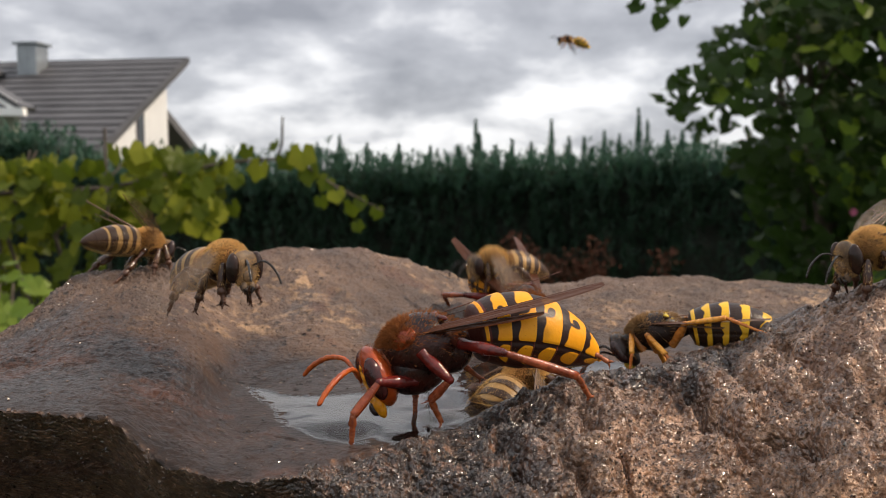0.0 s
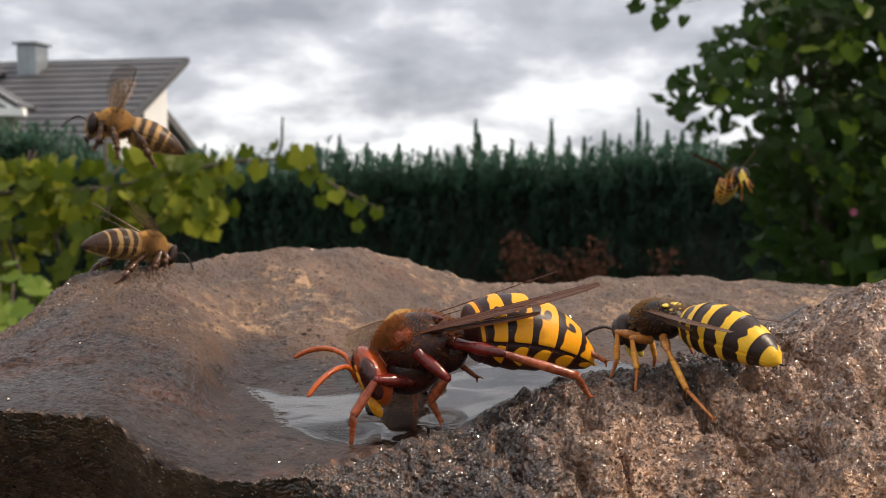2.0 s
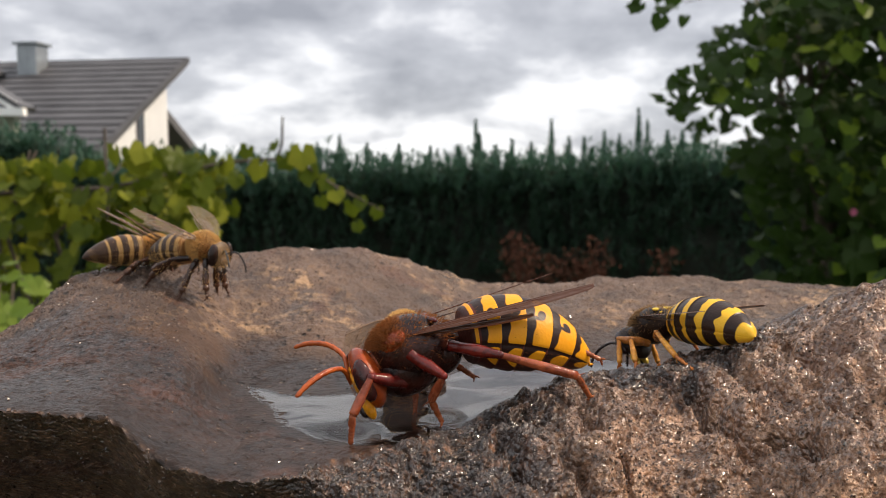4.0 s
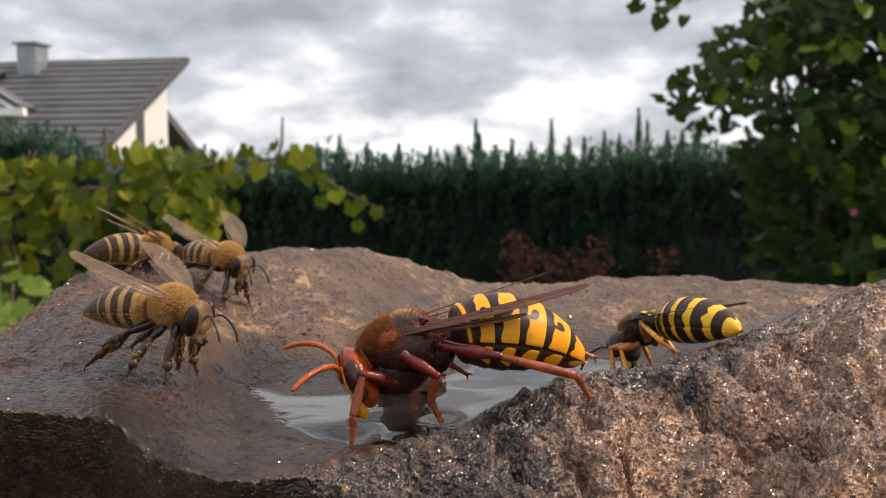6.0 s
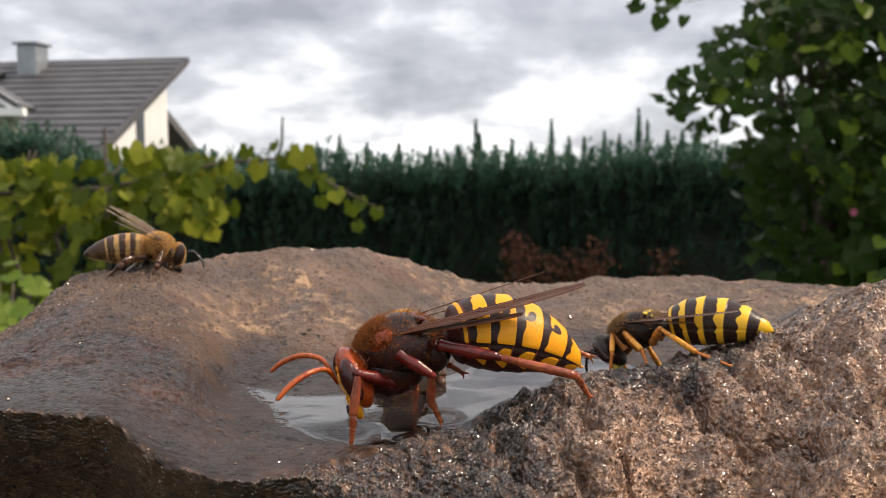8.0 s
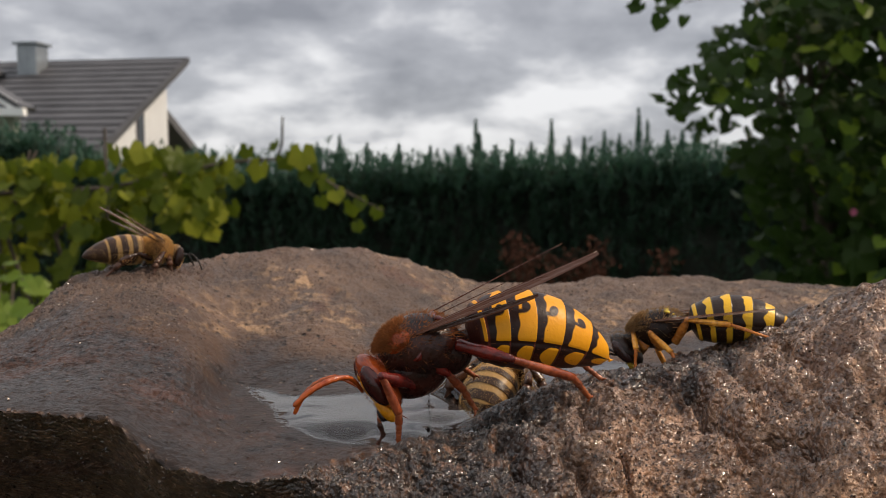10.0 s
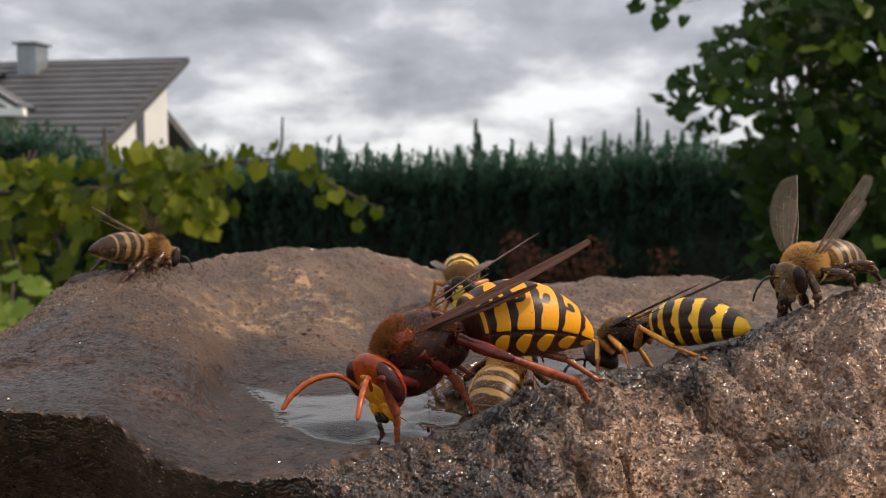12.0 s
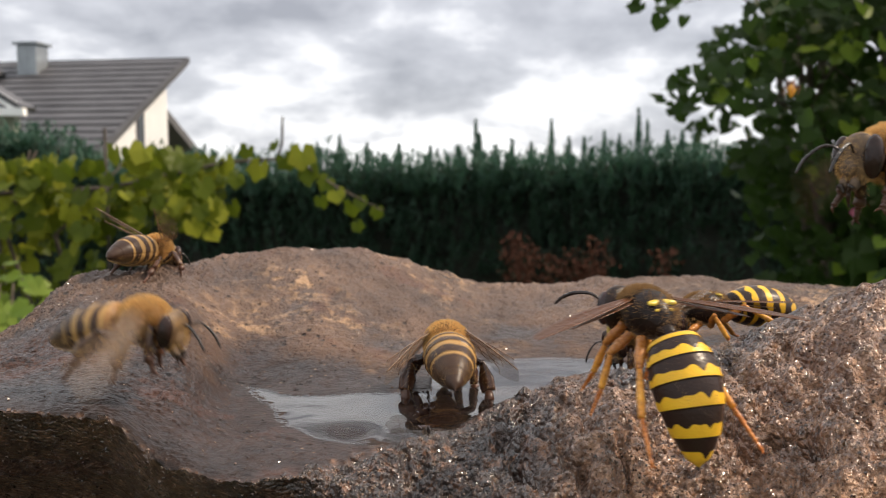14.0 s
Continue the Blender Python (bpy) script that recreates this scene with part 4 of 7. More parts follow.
HORNET = dict(
    name="hornet", label="brown and yellow European hornet", s=1.0,
    abdomen=dict(L=13.7, ry=4.1, rz=3.95, droop=-6.0, base=(-4.5, 0, 0.1), waist=0.16, segs=6),
    thorax=(4.2, 3.1, 3.25), head=dict(at=(3.6, 0, -0.1), c=(1.45, 0, -1.55), r=(1.6, 3.1, 3.2)),
    legs=dict(hip=((1.6, 1.8, -2.7), (0.9, 2.6, 0.2), (-3.3, 2.4, 0.0)),
              knee=((4.9, 3.3, -0.7), (-1.4, 4.2, -2.5), (-7.7, 6.0, -1.4)),
              ankle=((6.2, 3.7, -4.3), (-1.9, 4.0, -5.6), (-14.4, 7.0, -4.6)),
              toe=((6.8, 3.4, -6.9), (-2.6, 3.6, -8.0), (-16.1, 5.2, -7.5)), r=(0.66, 0.45, 0.32)),
    antenna=dict(at=(1.75, 0.75, -0.35), pts=((0.85, 0.9, 1.25), (1.7, 1.6, 1.75), (3.25, 2.65, 1.65), (4.9, 3.4, 0.85), (6.1, 3.8, -0.25)), r=(0.22, 0.24, 0.28, 0.28, 0.19)),
    wing=dict(root=(0.9, 2.0, 2.1), L=18.8, W=1.7, hind=11.5), hair=(5200, 0.90, 0.0042))
WASP = dict(
    name="wasp", label="black and yellow social wasp", s=0.70,
    abdomen=dict(L=14.6, ry=4.1, rz=3.8, droop=-4.4, base=(-4.7, 0, -0.6), waist=0.10, segs=6),
    thorax=(4.4, 2.9, 2.9), head=dict(at=(4.0, 0, 0.1), c=(2.0, 0, -1.3), r=(1.6, 3.1, 3.2)),
    legs=dict(hip=((2.3, 1.6, -2.2), (0.2, 1.9, -2.6), (-2.2, 1.9, -2.2)),
              knee=((5.0, 3.4, -1.0), (0.9, 4.9, -1.2), (-4.8, 4.9, 0.4)),
              ankle=((4.8, 4.2, -5.0), (-0.4, 5.8, -5.4), (-9.6, 6.2, -3.4)),
              toe=((5.8, 4.8, -7.8), (-0.9, 7.0, -8.3), (-14.2, 7.2, -6.4)), r=(0.72, 0.44, 0.26)),
    antenna=dict(HORNET["antenna"], r=(0.20, 0.22, 0.25, 0.25, 0.18)),
    wing=dict(root=(0.6, 1.9, 1.9), L=18.0, W=2.1, hind=11.0), hair=(5200, 1.0, 0.007))
BEE = dict(
    name="honey_bee", label="brown striped honey bee with a furry thorax", s=1.0,
    abdomen=dict(L=8.6, ry=2.45, rz=2.25, droop=-1.5, base=(-1.65, 0, -0.45), waist=0.32, segs=6),
    thorax=(2.1, 1.95, 1.95), head=dict(at=(1.9, 0, -0.3), c=(0.95, 0, -0.75), r=(0.95, 1.80, 1.85)),
    legs=dict(hip=((1.2, 1.0, -1.5), (0.0, 1.2, -1.7), (-1.1, 1.2, -1.5)),
              knee=((2.1, 2.0, -1.7), (0.2, 2.9, -1.8), (-2.9, 2.9, -1.3)),
              ankle=((2.3, 2.3, -3.9), (-0.5, 3.4, -4.1), (-5.2, 3.7, -2.9)),
              toe=((2.9, 2.5, -5.5), (-0.9, 3.9, -5.7), (-7.0, 3.7, -4.9)), r=(0.46, 0.45, 0.27)),
    antenna=dict(at=(0.85, 0.38, -0.35), pts=((0.8, 0.5, 0.35), (1.5, 0.8, 0.1), (2.3, 1.1, -0.9), (2.7, 1.2, -2.0)), r=(0.10, 0.12, 0.13, 0.10)),
    wing=dict(root=(0.2, 1.5, 1.35), L=9.2, W=2.9, hind=6.6), hair=(15000, 0.56, 0.0060))

M_KIT = {
    "hornet": dict(
        shell=shell_material("hornet_shell", (0.020, 0.007, 0.005), (0.10, 0.018, 0.010), (0.80, 0.36, 0.010), 0.38, 0.12),
        body=chitin("hornet_thorax", (0.008, 0.003, 0.0025), (0.048, 0.011, 0.006), 0.28, 420.0, 0.3), head=chitin("hornet_head", (0.19, 0.022, 0.005), (0.42, 0.072, 0.011), 0.18),
        face=chitin("yellow_face", (0.76, 0.29, 0.010), (0.86, 0.38, 0.018)), eye=chitin("hornet_eye", (0.028, 0.005, 0.004), (0.060, 0.010, 0.008), 0.12),
        femur=chitin("hornet_femur", (0.050, 0.004, 0.003), (0.150, 0.014, 0.008), 0.2), tibia=chitin("hornet_tibia", (0.14, 0.024, 0.009), (0.34, 0.082, 0.030), 0.2),
        tarsus=chitin("hornet_tarsus", (0.22, 0.050, 0.018), (0.42, 0.125, 0.044)), antenna=chitin("hornet_antenna", (0.27, 0.042, 0.007), (0.46, 0.098, 0.016), 0.24),
        wing=wing_material("amber_wing", (0.075, 0.024, 0.008), 0.93), vein=chitin("wing_vein", (0.05, 0.014, 0.007), (0.10, 0.032, 0.014)),
        hair=hair_material("hornet_hair", (0.10, 0.030, 0.010), (0.34, 0.125, 0.036)), dark=chitin("black_chitin", (0.012, 0.008, 0.007), (0.03, 0.018, 0.014))),
    "wasp": dict(
        shell=shell_material("wasp_shell", (0.026, 0.013, 0.009), (0.05, 0.014, 0.010), (0.78, 0.48, 0.030), 0.30, 0.1),
        body=chitin("wasp_thorax", (0.008, 0.005, 0.004), (0.026, 0.013, 0.009), 0.32, 420.0, 0.22), head=chitin("wasp_head", (0.008, 0.005, 0.004), (0.028, 0.014, 0.010), 0.3, 420.0, 0.25),
        face=chitin("wasp_face", (0.62, 0.44, 0.04), (0.80, 0.62, 0.10)), eye=chitin("wasp_eye", (0.020, 0.010, 0.010), (0.05, 0.02, 0.018), 0.16),
        femur=chitin("wasp_femur", (0.30, 0.10, 0.02), (0.50, 0.20, 0.04)), tibia=chitin("wasp_tibia", (0.56, 0.20, 0.025), (0.76, 0.36, 0.05)),
        tarsus=chitin("wasp_tarsus", (0.44, 0.12, 0.02), (0.60, 0.22, 0.05)), antenna=chitin("wasp_antenna", (0.014, 0.010, 0.009), (0.05, 0.035, 0.03)),
        wing=wing_material("smoky_wing", (0.085, 0.036, 0.015), 0.84), vein=chitin("wasp_vein", (0.09, 0.035, 0.016), (0.15, 0.06, 0.03)),
        hair=hair_material("wasp_hair", (0.10, 0.058, 0.026), (0.36, 0.22, 0.10)), dark=chitin("wasp_black", (0.012, 0.008, 0.007), (0.03, 0.018, 0.014))),
    "honey_bee": dict(
        shell=shell_material("bee_shell", (0.040, 0.020, 0.011), (0.20, 0.085, 0.026), (0.37, 0.235, 0.085), 0.36, 0.6),
        body=chitin("bee_thorax", (0.045, 0.026, 0.014), (0.12, 0.065, 0.03), 0.6), head=chitin("bee_head", (0.06, 0.036, 0.020), (0.20, 0.125, 0.062), 0.55),
        face=chitin("bee_face", (0.07, 0.045, 0.03), (0.18, 0.12, 0.075), 0.6), eye=chitin("bee_eye", (0.014, 0.007, 0.005), (0.034, 0.016, 0.011), 0.16, 420.0, 0.3),
        femur=chitin("bee_femur", (0.012, 0.005, 0.003), (0.040, 0.015, 0.008), 0.2), tibia=chitin("bee_tibia", (0.024, 0.010, 0.006), (0.095, 0.040, 0.019), 0.18),
        tarsus=chitin("bee_tarsus", (0.045, 0.018, 0.009), (0.12, 0.050, 0.024), 0.3), antenna=chitin("bee_antenna", (0.012, 0.009, 0.008), (0.04, 0.03, 0.024)),
        wing=wing_material("clear_wing", (0.34, 0.25, 0.18), 0.30, 0.16), vein=chitin("bee_vein", (0.10, 0.06, 0.035), (0.2, 0.12, 0.07)),
        hair=hair_material("bee_hair", (0.40, 0.215, 0.062), (0.80, 0.53, 0.21)), dark=chitin("bee_black", (0.014, 0.010, 0.008), (0.04, 0.026, 0.018)))}


def band_drawing(kind, seg, f, a):
    """Over 0.5 where the abdomen is yellow; seg: segment, f: place along it, a: angle from the back's middle."""
    b = abs(a)
    if kind == "hornet":
        if b > 1.76:   # the belly's own plates
            d = min(f - 0.30 - 0.45 * ((b - 2.05) / 0.35) ** 2, 0.92 - f) if seg > 0 else -1
        elif b > 1.64:      # seam under the back plates
            d = -0.3
        elif seg == 0:
            d = f - 0.82
        else:
            edge = (0.50, 0.46, 0.37, 0.34, 0.32, 0.24)[seg] + 0.20 * math.exp(-(b / 0.24) ** 2) - 0.08 * math.exp(-((b - 1.6) / 0.3) ** 2) + 0.025 * math.sin(b * 13 + seg * 2)
            d = f - edge
            if seg < 5:
                dot = math.hypot((f - edge - 0.25) / 0.15, (b - 0.80) / 0.16) - 1
                stalk = max(abs(b - 0.92) - 0.06, f - edge - 0.25)
                d = min(d, dot * 0.15, stalk)
    elif kind == "wasp":
        if seg == 0:
            d = f - 0.72
        elif seg == 5:
            d = f - 0.42 - 0.25 * math.exp(-(b / 0.25) ** 2)
        else:
            edge = 0.655 - 0.13 * abs(math.sin(b * 3.4 + 0.5)) + 0.05 * math.sin(b * 11 + seg) + 0.16 * math.exp(-(b / 0.14) ** 2)
            if b > 1.9:
                edge = 0.62
            d = min(f - edge, 0.97 - f)
    elif seg == 0:
        return 0.40
    elif seg > 3:      # the last rings are dark but for a thin hem
        d = 0.16 - f if seg == 4 else -0.3
    else:
        d = 0.50 - 0.03 * seg + 0.04 * math.sin(a * 7 + seg) - f
    return max(0.0, min(1.0, 0.5 + d * 5))


def abdomen_mesh(kind, d):
    NS, NA = 192, 108
    verts, band, red = [], [], []
    L, segs = d["L"], d["segs"]
    for i in range(NS + 1):
        s = i / NS
        q = segs * s ** 0.8
        seg = min(int(q), segs - 1)
        f = q - seg
        swell = (math.sin(math.pi * (0.11 + 0.88 * s) ** 0.88) if kind != "honey_bee" else math.sin(math.pi * (0.24 + 0.75 * s) ** 0.90))
        r = max(swell, 0.0) ** (0.66 if kind != "honey_bee" else 0.80)
        r = max(r, d["waist"] * (1 - s)) * smoothstep(-0.06, 0.10, s) if kind == "honey_bee" else max(r * smoothstep(-0.02, 0.07, s), d["waist"] * (1 - s))
        r *= 1 + 0.045 * (f - 0.5) * (1 if s < 0.95 else 0)
        if s > 0.93:
            r *= max(0.06, 1 - ((s - 0.93) / 0.07) ** 2 * 0.9)
        cx, cz = -L * s, d["droop"] * s ** 2.1
        tilt = math.atan2(-d["droop"] * 2.1 * s ** 1.1, L)
        for j in range(NA):
            a = -math.pi + 2 * math.pi * j / NA
            y, h = math.sin(a) * r * d["ry"], math.cos(a) * r * d["rz"]
            if h < 0:
                h *= 0.92
            # plates overlap along the flank
            if 1.64 < abs(a) < 1.80:
                y *= 0.97
            verts.append((cx + h * math.sin(tilt) * -1, y, cz + h * math.cos(tilt)))
            band.append(band_drawing(kind, seg, f, a))
            red.append(0.35 if kind == "hornet" and seg == 0 else 1.0 if (kind == "hornet" and ((seg == 1 and f < 0.10) or f > 0.94)) or (kind == "honey_bee" and seg == 0) else (0.4 if kind == "hornet" and abs(a) > 2 else 0.0))
    faces = []
    for i in range(NS):
        for j in range(NA):
            k = (j + 1) % NA
            faces.append((i * NA + j, i * NA + k, (i + 1) * NA + k, (i + 1) * NA + j))
    faces += [tuple(range(NA)), tuple(range(NS * NA + NA - 1, NS * NA - 1, -1))]
    me = bpy.data.meshes.new("abdomen")
    me.from_pydata([(x * MM, y * MM, z * MM) for x, y, z in verts], [], [f[::-1] for f in faces])
    for n, v in (("band", band), ("red", red)):
        me.attributes.new(n, "FLOAT", "POINT").data.foreach_set("value", v)
    me.polygons.foreach_set("use_smooth", [True] * len(me.polygons))
    return me


def blob(bm, c, r, turn=(0, 0, 0), seg=24, rings=16, shape=None):
    res = bmesh.ops.create_uvsphere(bm, u_segments=seg, v_segments=rings, radius=1.0)
    m = pose(c[0] * MM, c[1] * MM, c[2] * MM, *turn) @ Matrix.Diagonal((r[0] * MM, r[1] * MM, r[2] * MM, 1))
    for v in res["verts"]:
        co = v.co.copy()
        if shape:
            co = shape(co)
        v.co = m @ co


def fuzz(spec, kind, rng):
    """Short tapered hairs that stand off the thorax, the neck and the head."""
    n, length, width = spec["hair"]
    tr = spec["thorax"]
    verts, faces = [], []

    def strand(p, nrm, ln):
        nonlocal verts, faces
        i = len(verts)
        way = (nrm + Vector((rng.uniform(-0.5, 0.5), rng.uniform(-0.5, 0.5), rng.uniform(-0.5, 0.5))) * 1.1 + Vector((-0.25, 0, 0))).normalized()
        side = way.cross(Vector((rng.uniform(-1, 1), rng.uniform(-1, 1), rng.uniform(-1, 1)))).normalized() * width
        verts.extend([(p - side) * MM, (p + side) * MM, (p + way * ln * 0.6 + side * 0.7 + nrm * ln * 0.05) * MM, (p + way * ln + Vector((0, 0, -0.12 * ln))) * MM])
        faces.extend([(i, i + 1, i + 2), (i, i + 2, i + 3)])

    for k in range(n):
        while True:
            d = Vector((rng.gauss(0, 1), rng.gauss(0, 1), rng.gauss(0, 1))).normalized()
            if kind == "honey_bee" or (d.z > 0.30 and rng.random() < 0.05 + 0.95 * smoothstep(0.1, 0.6, d.x)) or (d.z > -0.4 and rng.random() < 0.012):
                break
        p = Vector((d.x * tr[0], d.y * tr[1], d.z * tr[2])) * 0.97
        strand(p, Vector((d.x / tr[0], d.y / tr[1], d.z / tr[2])).normalized(), length * rng.uniform(0.5, 1.15))
    body = (verts, faces)
    verts, faces = [], []
    h = spec["head"]
    hc, hr = Vector(h["c"]), h["r"]
    for k in range(n // 3):
        d = Vector((rng.gauss(0, 1), rng.gauss(0, 1), rng.gauss(0, 1))).normalized()
        if abs(d.y) > 0.72:
            continue
        strand(hc + Vector((d.x * hr[0], d.y * hr[1], d.z * hr[2])) * 0.96, d, length * rng.uniform(0.2, 0.5))
    face = (verts, faces)
    verts, faces = body
    ab = spec["abdomen"]
    for k in range(n // 2 if kind == "honey_bee" else n // 4):
        s, a = rng.uniform(0.02, 0.9), rng.uniform(-math.pi, math.pi)
        rr = math.sin(math.pi * (0.24 + 0.75 * s) ** 0.90) ** 0.80 if kind == "honey_bee" else math.sin(math.pi * (0.11 + 0.88 * s) ** 0.88) ** 0.72
        p = Vector(ab["base"]) + Vector((-ab["L"] * s, math.sin(a) * ab["ry"] * rr * 0.97, math.cos(a) * ab["rz"] * rr * 0.95 + ab["droop"] * s ** 2.1))
        strand(p, Vector((-1.4, math.sin(a), math.cos(a))).normalized(), length * rng.uniform(0.2, 0.45) * (1.5 - s))
    return body, face


def wing_parts(name, kit, root, L, W, side, fan):
    """A thin, slightly corrugated wing blade with its veins; the span runs backwards (-x), the chord outwards."""
    verts, faces = [], []
    N, K = 26, 8
    for i in range(N + 1):
        s = i / N
        lead = 0.10 * math.sin(math.pi * s) * W
        chord = W * fan * (0.16 + 0.84 * math.sin(math.pi * (0.06 + 0.86 * s) ** 1.15) ** 0.7) * (1 if s < 0.97 else 0.72)
        for j in range(K + 1):
            c = j / K
            z = 0.05 * W * math.sin(c * 9.0) * (1 - s * 0.5) * 0.4 - 0.06 * W * c * c
            verts.append((-L * s * MM, side * (lead - chord * c) * MM, z * MM))
    for i in range(N):
        for j in range(K):
            a = i * (K + 1) + j
            faces.append((a, a + 1, a + K + 2, a + K + 1))
    w = raw_mesh(name, verts, faces, kit["wing"], root, smooth=True)
    bm = bmesh.new()

    def pt(s, c):
        i, j = round(s * N), round(c * K)
        return verts[i * (K + 1) + j]
    r = 0.011 * W * MM * 1.7
    runs = [[(k / 12, 0) for k in range(13)], [(k / 10, 0.25) for k in range(9)], [(k / 10, 0.5) for k in range(8)], [(k / 10, 0.75) for k in range(6)],
            [(0.42, 0.25), (0.5, 0.5)], [(0.62, 0), (0.7, 0.25), (0.72, 0.5)], [(0.3, 0.5), (0.36, 0.75)], [(0.52, 0.5), (0.6, 0.75), (0.62, 1.0)]]
    for n, run in enumerate(runs):
        pts = [pt(*q) for q in run]
        tube(bm, pts, [r * (2.2 if n == 0 else 1.0) * (1 - 0.5 * i / len(pts)) for i in range(len(pts))], 4)
    part("vein", bm, kit["vein"], w)
    return w


def limb(pts, radii, sides=9, sub=5, swell=0.0):
    """A rounded, tapering limb through points."""
    bm = bmesh.new()
    P, R = [], []
    for i in range(len(pts) - 1):
        for k in range(sub):
            f = k / sub
            P.append(Vector(pts[i]).lerp(Vector(pts[i + 1]), f) * MM)
            R.append((radii[i] * (1 - f) + radii[i + 1] * f + swell * math.sin(math.pi * f)) * MM)
    P.append(Vector(pts[-1]) * MM)
    R.append(radii[-1] * MM)
    tube(bm, P, R, sides)
    return bm


def slot(ob, name):
    ob["slot"] = name
    return ob


def leg_points(spec, n, y):
    return [Vector((q[n][0], y * q[n][1], q[n][2])) for q in (spec["legs"][k] for k in ("hip", "knee", "ankle", "toe"))]


def leg_lengths(spec, n):
    hip, knee, ankle, toe = leg_points(spec, n, 1)
    return (knee - hip).length, (ankle - knee).length, (toe - ankle).length


def bone(at, way, pole):
    """The pose, in metres, of a bone that starts at a point and runs along a way, with its upper side to the pole."""
    x = way.normalized()
    y = pole.cross(x).normalized()
    turn = Matrix((x, y, x.cross(y))).transposed().to_4x4()
    return Matrix.Translation(at * MM) @ turn


def leg_pose(spec, n, y, toe):
    """Poses of thigh, shin and foot in the insect's own space, for a toe at that point (None: as built)."""
    hip, knee, ankle, tip = leg_points(spec, n, y)
    l1, l2, l3 = leg_lengths(spec, n)
    if toe is None:
        toe = tip
    heel = toe + (ankle - tip)
    reach = heel - hip
    far = min(max(reach.length, abs(l1 - l2) + 0.3), (l1 + l2) * 0.985)
    way = reach.normalized()
    heel = hip + way * far
    pole = knee - hip.lerp(ankle, 0.5)
    pole = pole - way * pole.dot(way)
    pole = pole.normalized() if pole.length > 1e-3 else Vector((0, 0, 1))
    c = (l1 * l1 + far * far - l2 * l2) / (2 * l1 * far)
    joint = hip + way * (l1 * c) + pole * (l1 * math.sqrt(max(0.0, 1 - c * c)))
    foot = toe - heel
    thigh = bone(hip, joint - hip, pole)
    back = thigh.inverted()
    return thigh, back @ bone(joint, heel - joint, pole), back @ bone(heel, foot if foot.length > 0.1 else tip - ankle, pole)


def set_leg(leg, poses):
    leg.matrix_basis = poses[0]
    for o in leg.children:
        o.matrix_basis = poses[2 if o["slot"] == "tarsus" else 1]


def key_leg(leg, rows):
    """Rows of seconds and the three poses of a leg."""
    walk(leg, [(t, m[0]) for t, m in rows])
    for o in leg.children:
        walk(o, [(t, m[2 if o["slot"] == "tarsus" else 1]) for t, m in rows])


def build_insect(spec, seed=1):
    rng = random.Random(seed)
    kind, kit, S = spec["name"], M_KIT[spec["name"]], spec["s"]
    root = tagged(new(kind), spec["label"], kind.replace("honey_", ""))
    # thorax, with a lower neck and shoulder plates
    bm = bmesh.new()
    tr = spec["thorax"]

    def hump(co):
        return Vector((co.x, co.y * (1 - 0.16 * co.x * co.x), co.z * (1 - 0.14 * abs(co.x) ** 1.5) + (0.07 * (1 - co.x * co.x) if co.z > 0 else 0)))
    blob(bm, (0, 0, 0), tr, seg=36, rings=26, shape=hump)
    if kind == "hornet":      # deep chest between the legs
        blob(bm, (0.9, 0, -1.7), (3.4, 2.6, 2.7), (0, 10, 0), 30, 20)
        blob(bm, (-2.6, 0, -0.9), (2.3, 2.3, 2.3), (0, 20, 0), 24, 16)
    part("thorax", bm, kit["body"], root)
    if kind != "honey_bee":
        for y in (1, -1):
            bm = bmesh.new()
            blob(bm, (tr[0] * 0.44, y * tr[1] * 0.46, tr[2] * 0.42), (tr[0] * 0.38, tr[1] * 0.40, tr[2] * 0.34), (0, 25, y * -22), 18, 12)
            part("shoulder_plate", bm, kit["head"] if kind == "hornet" else kit["body"], root)
            bm = bmesh.new()
            blob(bm, (-tr[0] * 0.48, y * tr[1] * 0.32, tr[2] * 0.82), (tr[0] * 0.10, tr[1] * 0.38, tr[2] * 0.10), (0, -22, y * 16), 16, 10)
            if kind == "wasp":
                blob(bm, (-tr[0] * 0.66, y * tr[1] * 0.22, tr[2] * 0.60), (tr[0] * 0.06, tr[1] * 0.24, tr[2] * 0.07), (0, -30, y * 12), 14, 8)
            part("back_mark", bm, kit["femur"] if kind == "hornet" else kit["face"], root)
    body_hair, head_hair = fuzz(spec, kind, rng)
    raw_mesh("hair", *body_hair, kit["hair"], root, kind="stuff")
    # waist and abdomen
    ab = spec["abdomen"]
    me = abdomen_mesh(kind, ab)
    me.materials.append(kit["shell"])
    o = slot(new("abdomen", me), "abdomen")
    o.parent, o.location = root, Vector(ab["base"]) * MM
    if kind != "honey_bee":
        bm = limb([(-tr[0] * 0.8, 0, -0.5), (ab["base"][0] - 0.6, 0, ab["base"][2])], [1.3, 0.7], 12)
        part("waist", bm, kit["body"], root)
        bm = limb([(0, 0, 0), (-0.5, 0, -0.12)], [0.20, 0.03], 8)
        o2 = part("sting_tip", bm, kit["face"] if kind == "hornet" else kit["dark"], o)
        o2.location = Vector((-ab["L"] * 0.99, 0, ab["droop"])) * MM
    # head
    h = spec["head"]
    c, r = Vector(h["c"]), h["r"]

    def skull(co):
        k = 1 - 0.20 * smoothstep(0.1, -1.0, co.z)     # narrower below
        return Vector((co.x * (0.82 if co.x > 0 else 1), co.y * k, co.z))
    bm = bmesh.new()
    blob(bm, c, r, (0, 8, 0), 32, 24, skull)
    if kind != "honey_bee":
        bm2 = limb([(-0.5, 0, -0.3), (0.8, 0, -0.6)], [1.2, 1.3], 12)
        tmp = bpy.data.meshes.new("tmp")
        bm2.to_mesh(tmp)
        bm2.free()
        bm.from_mesh(tmp)
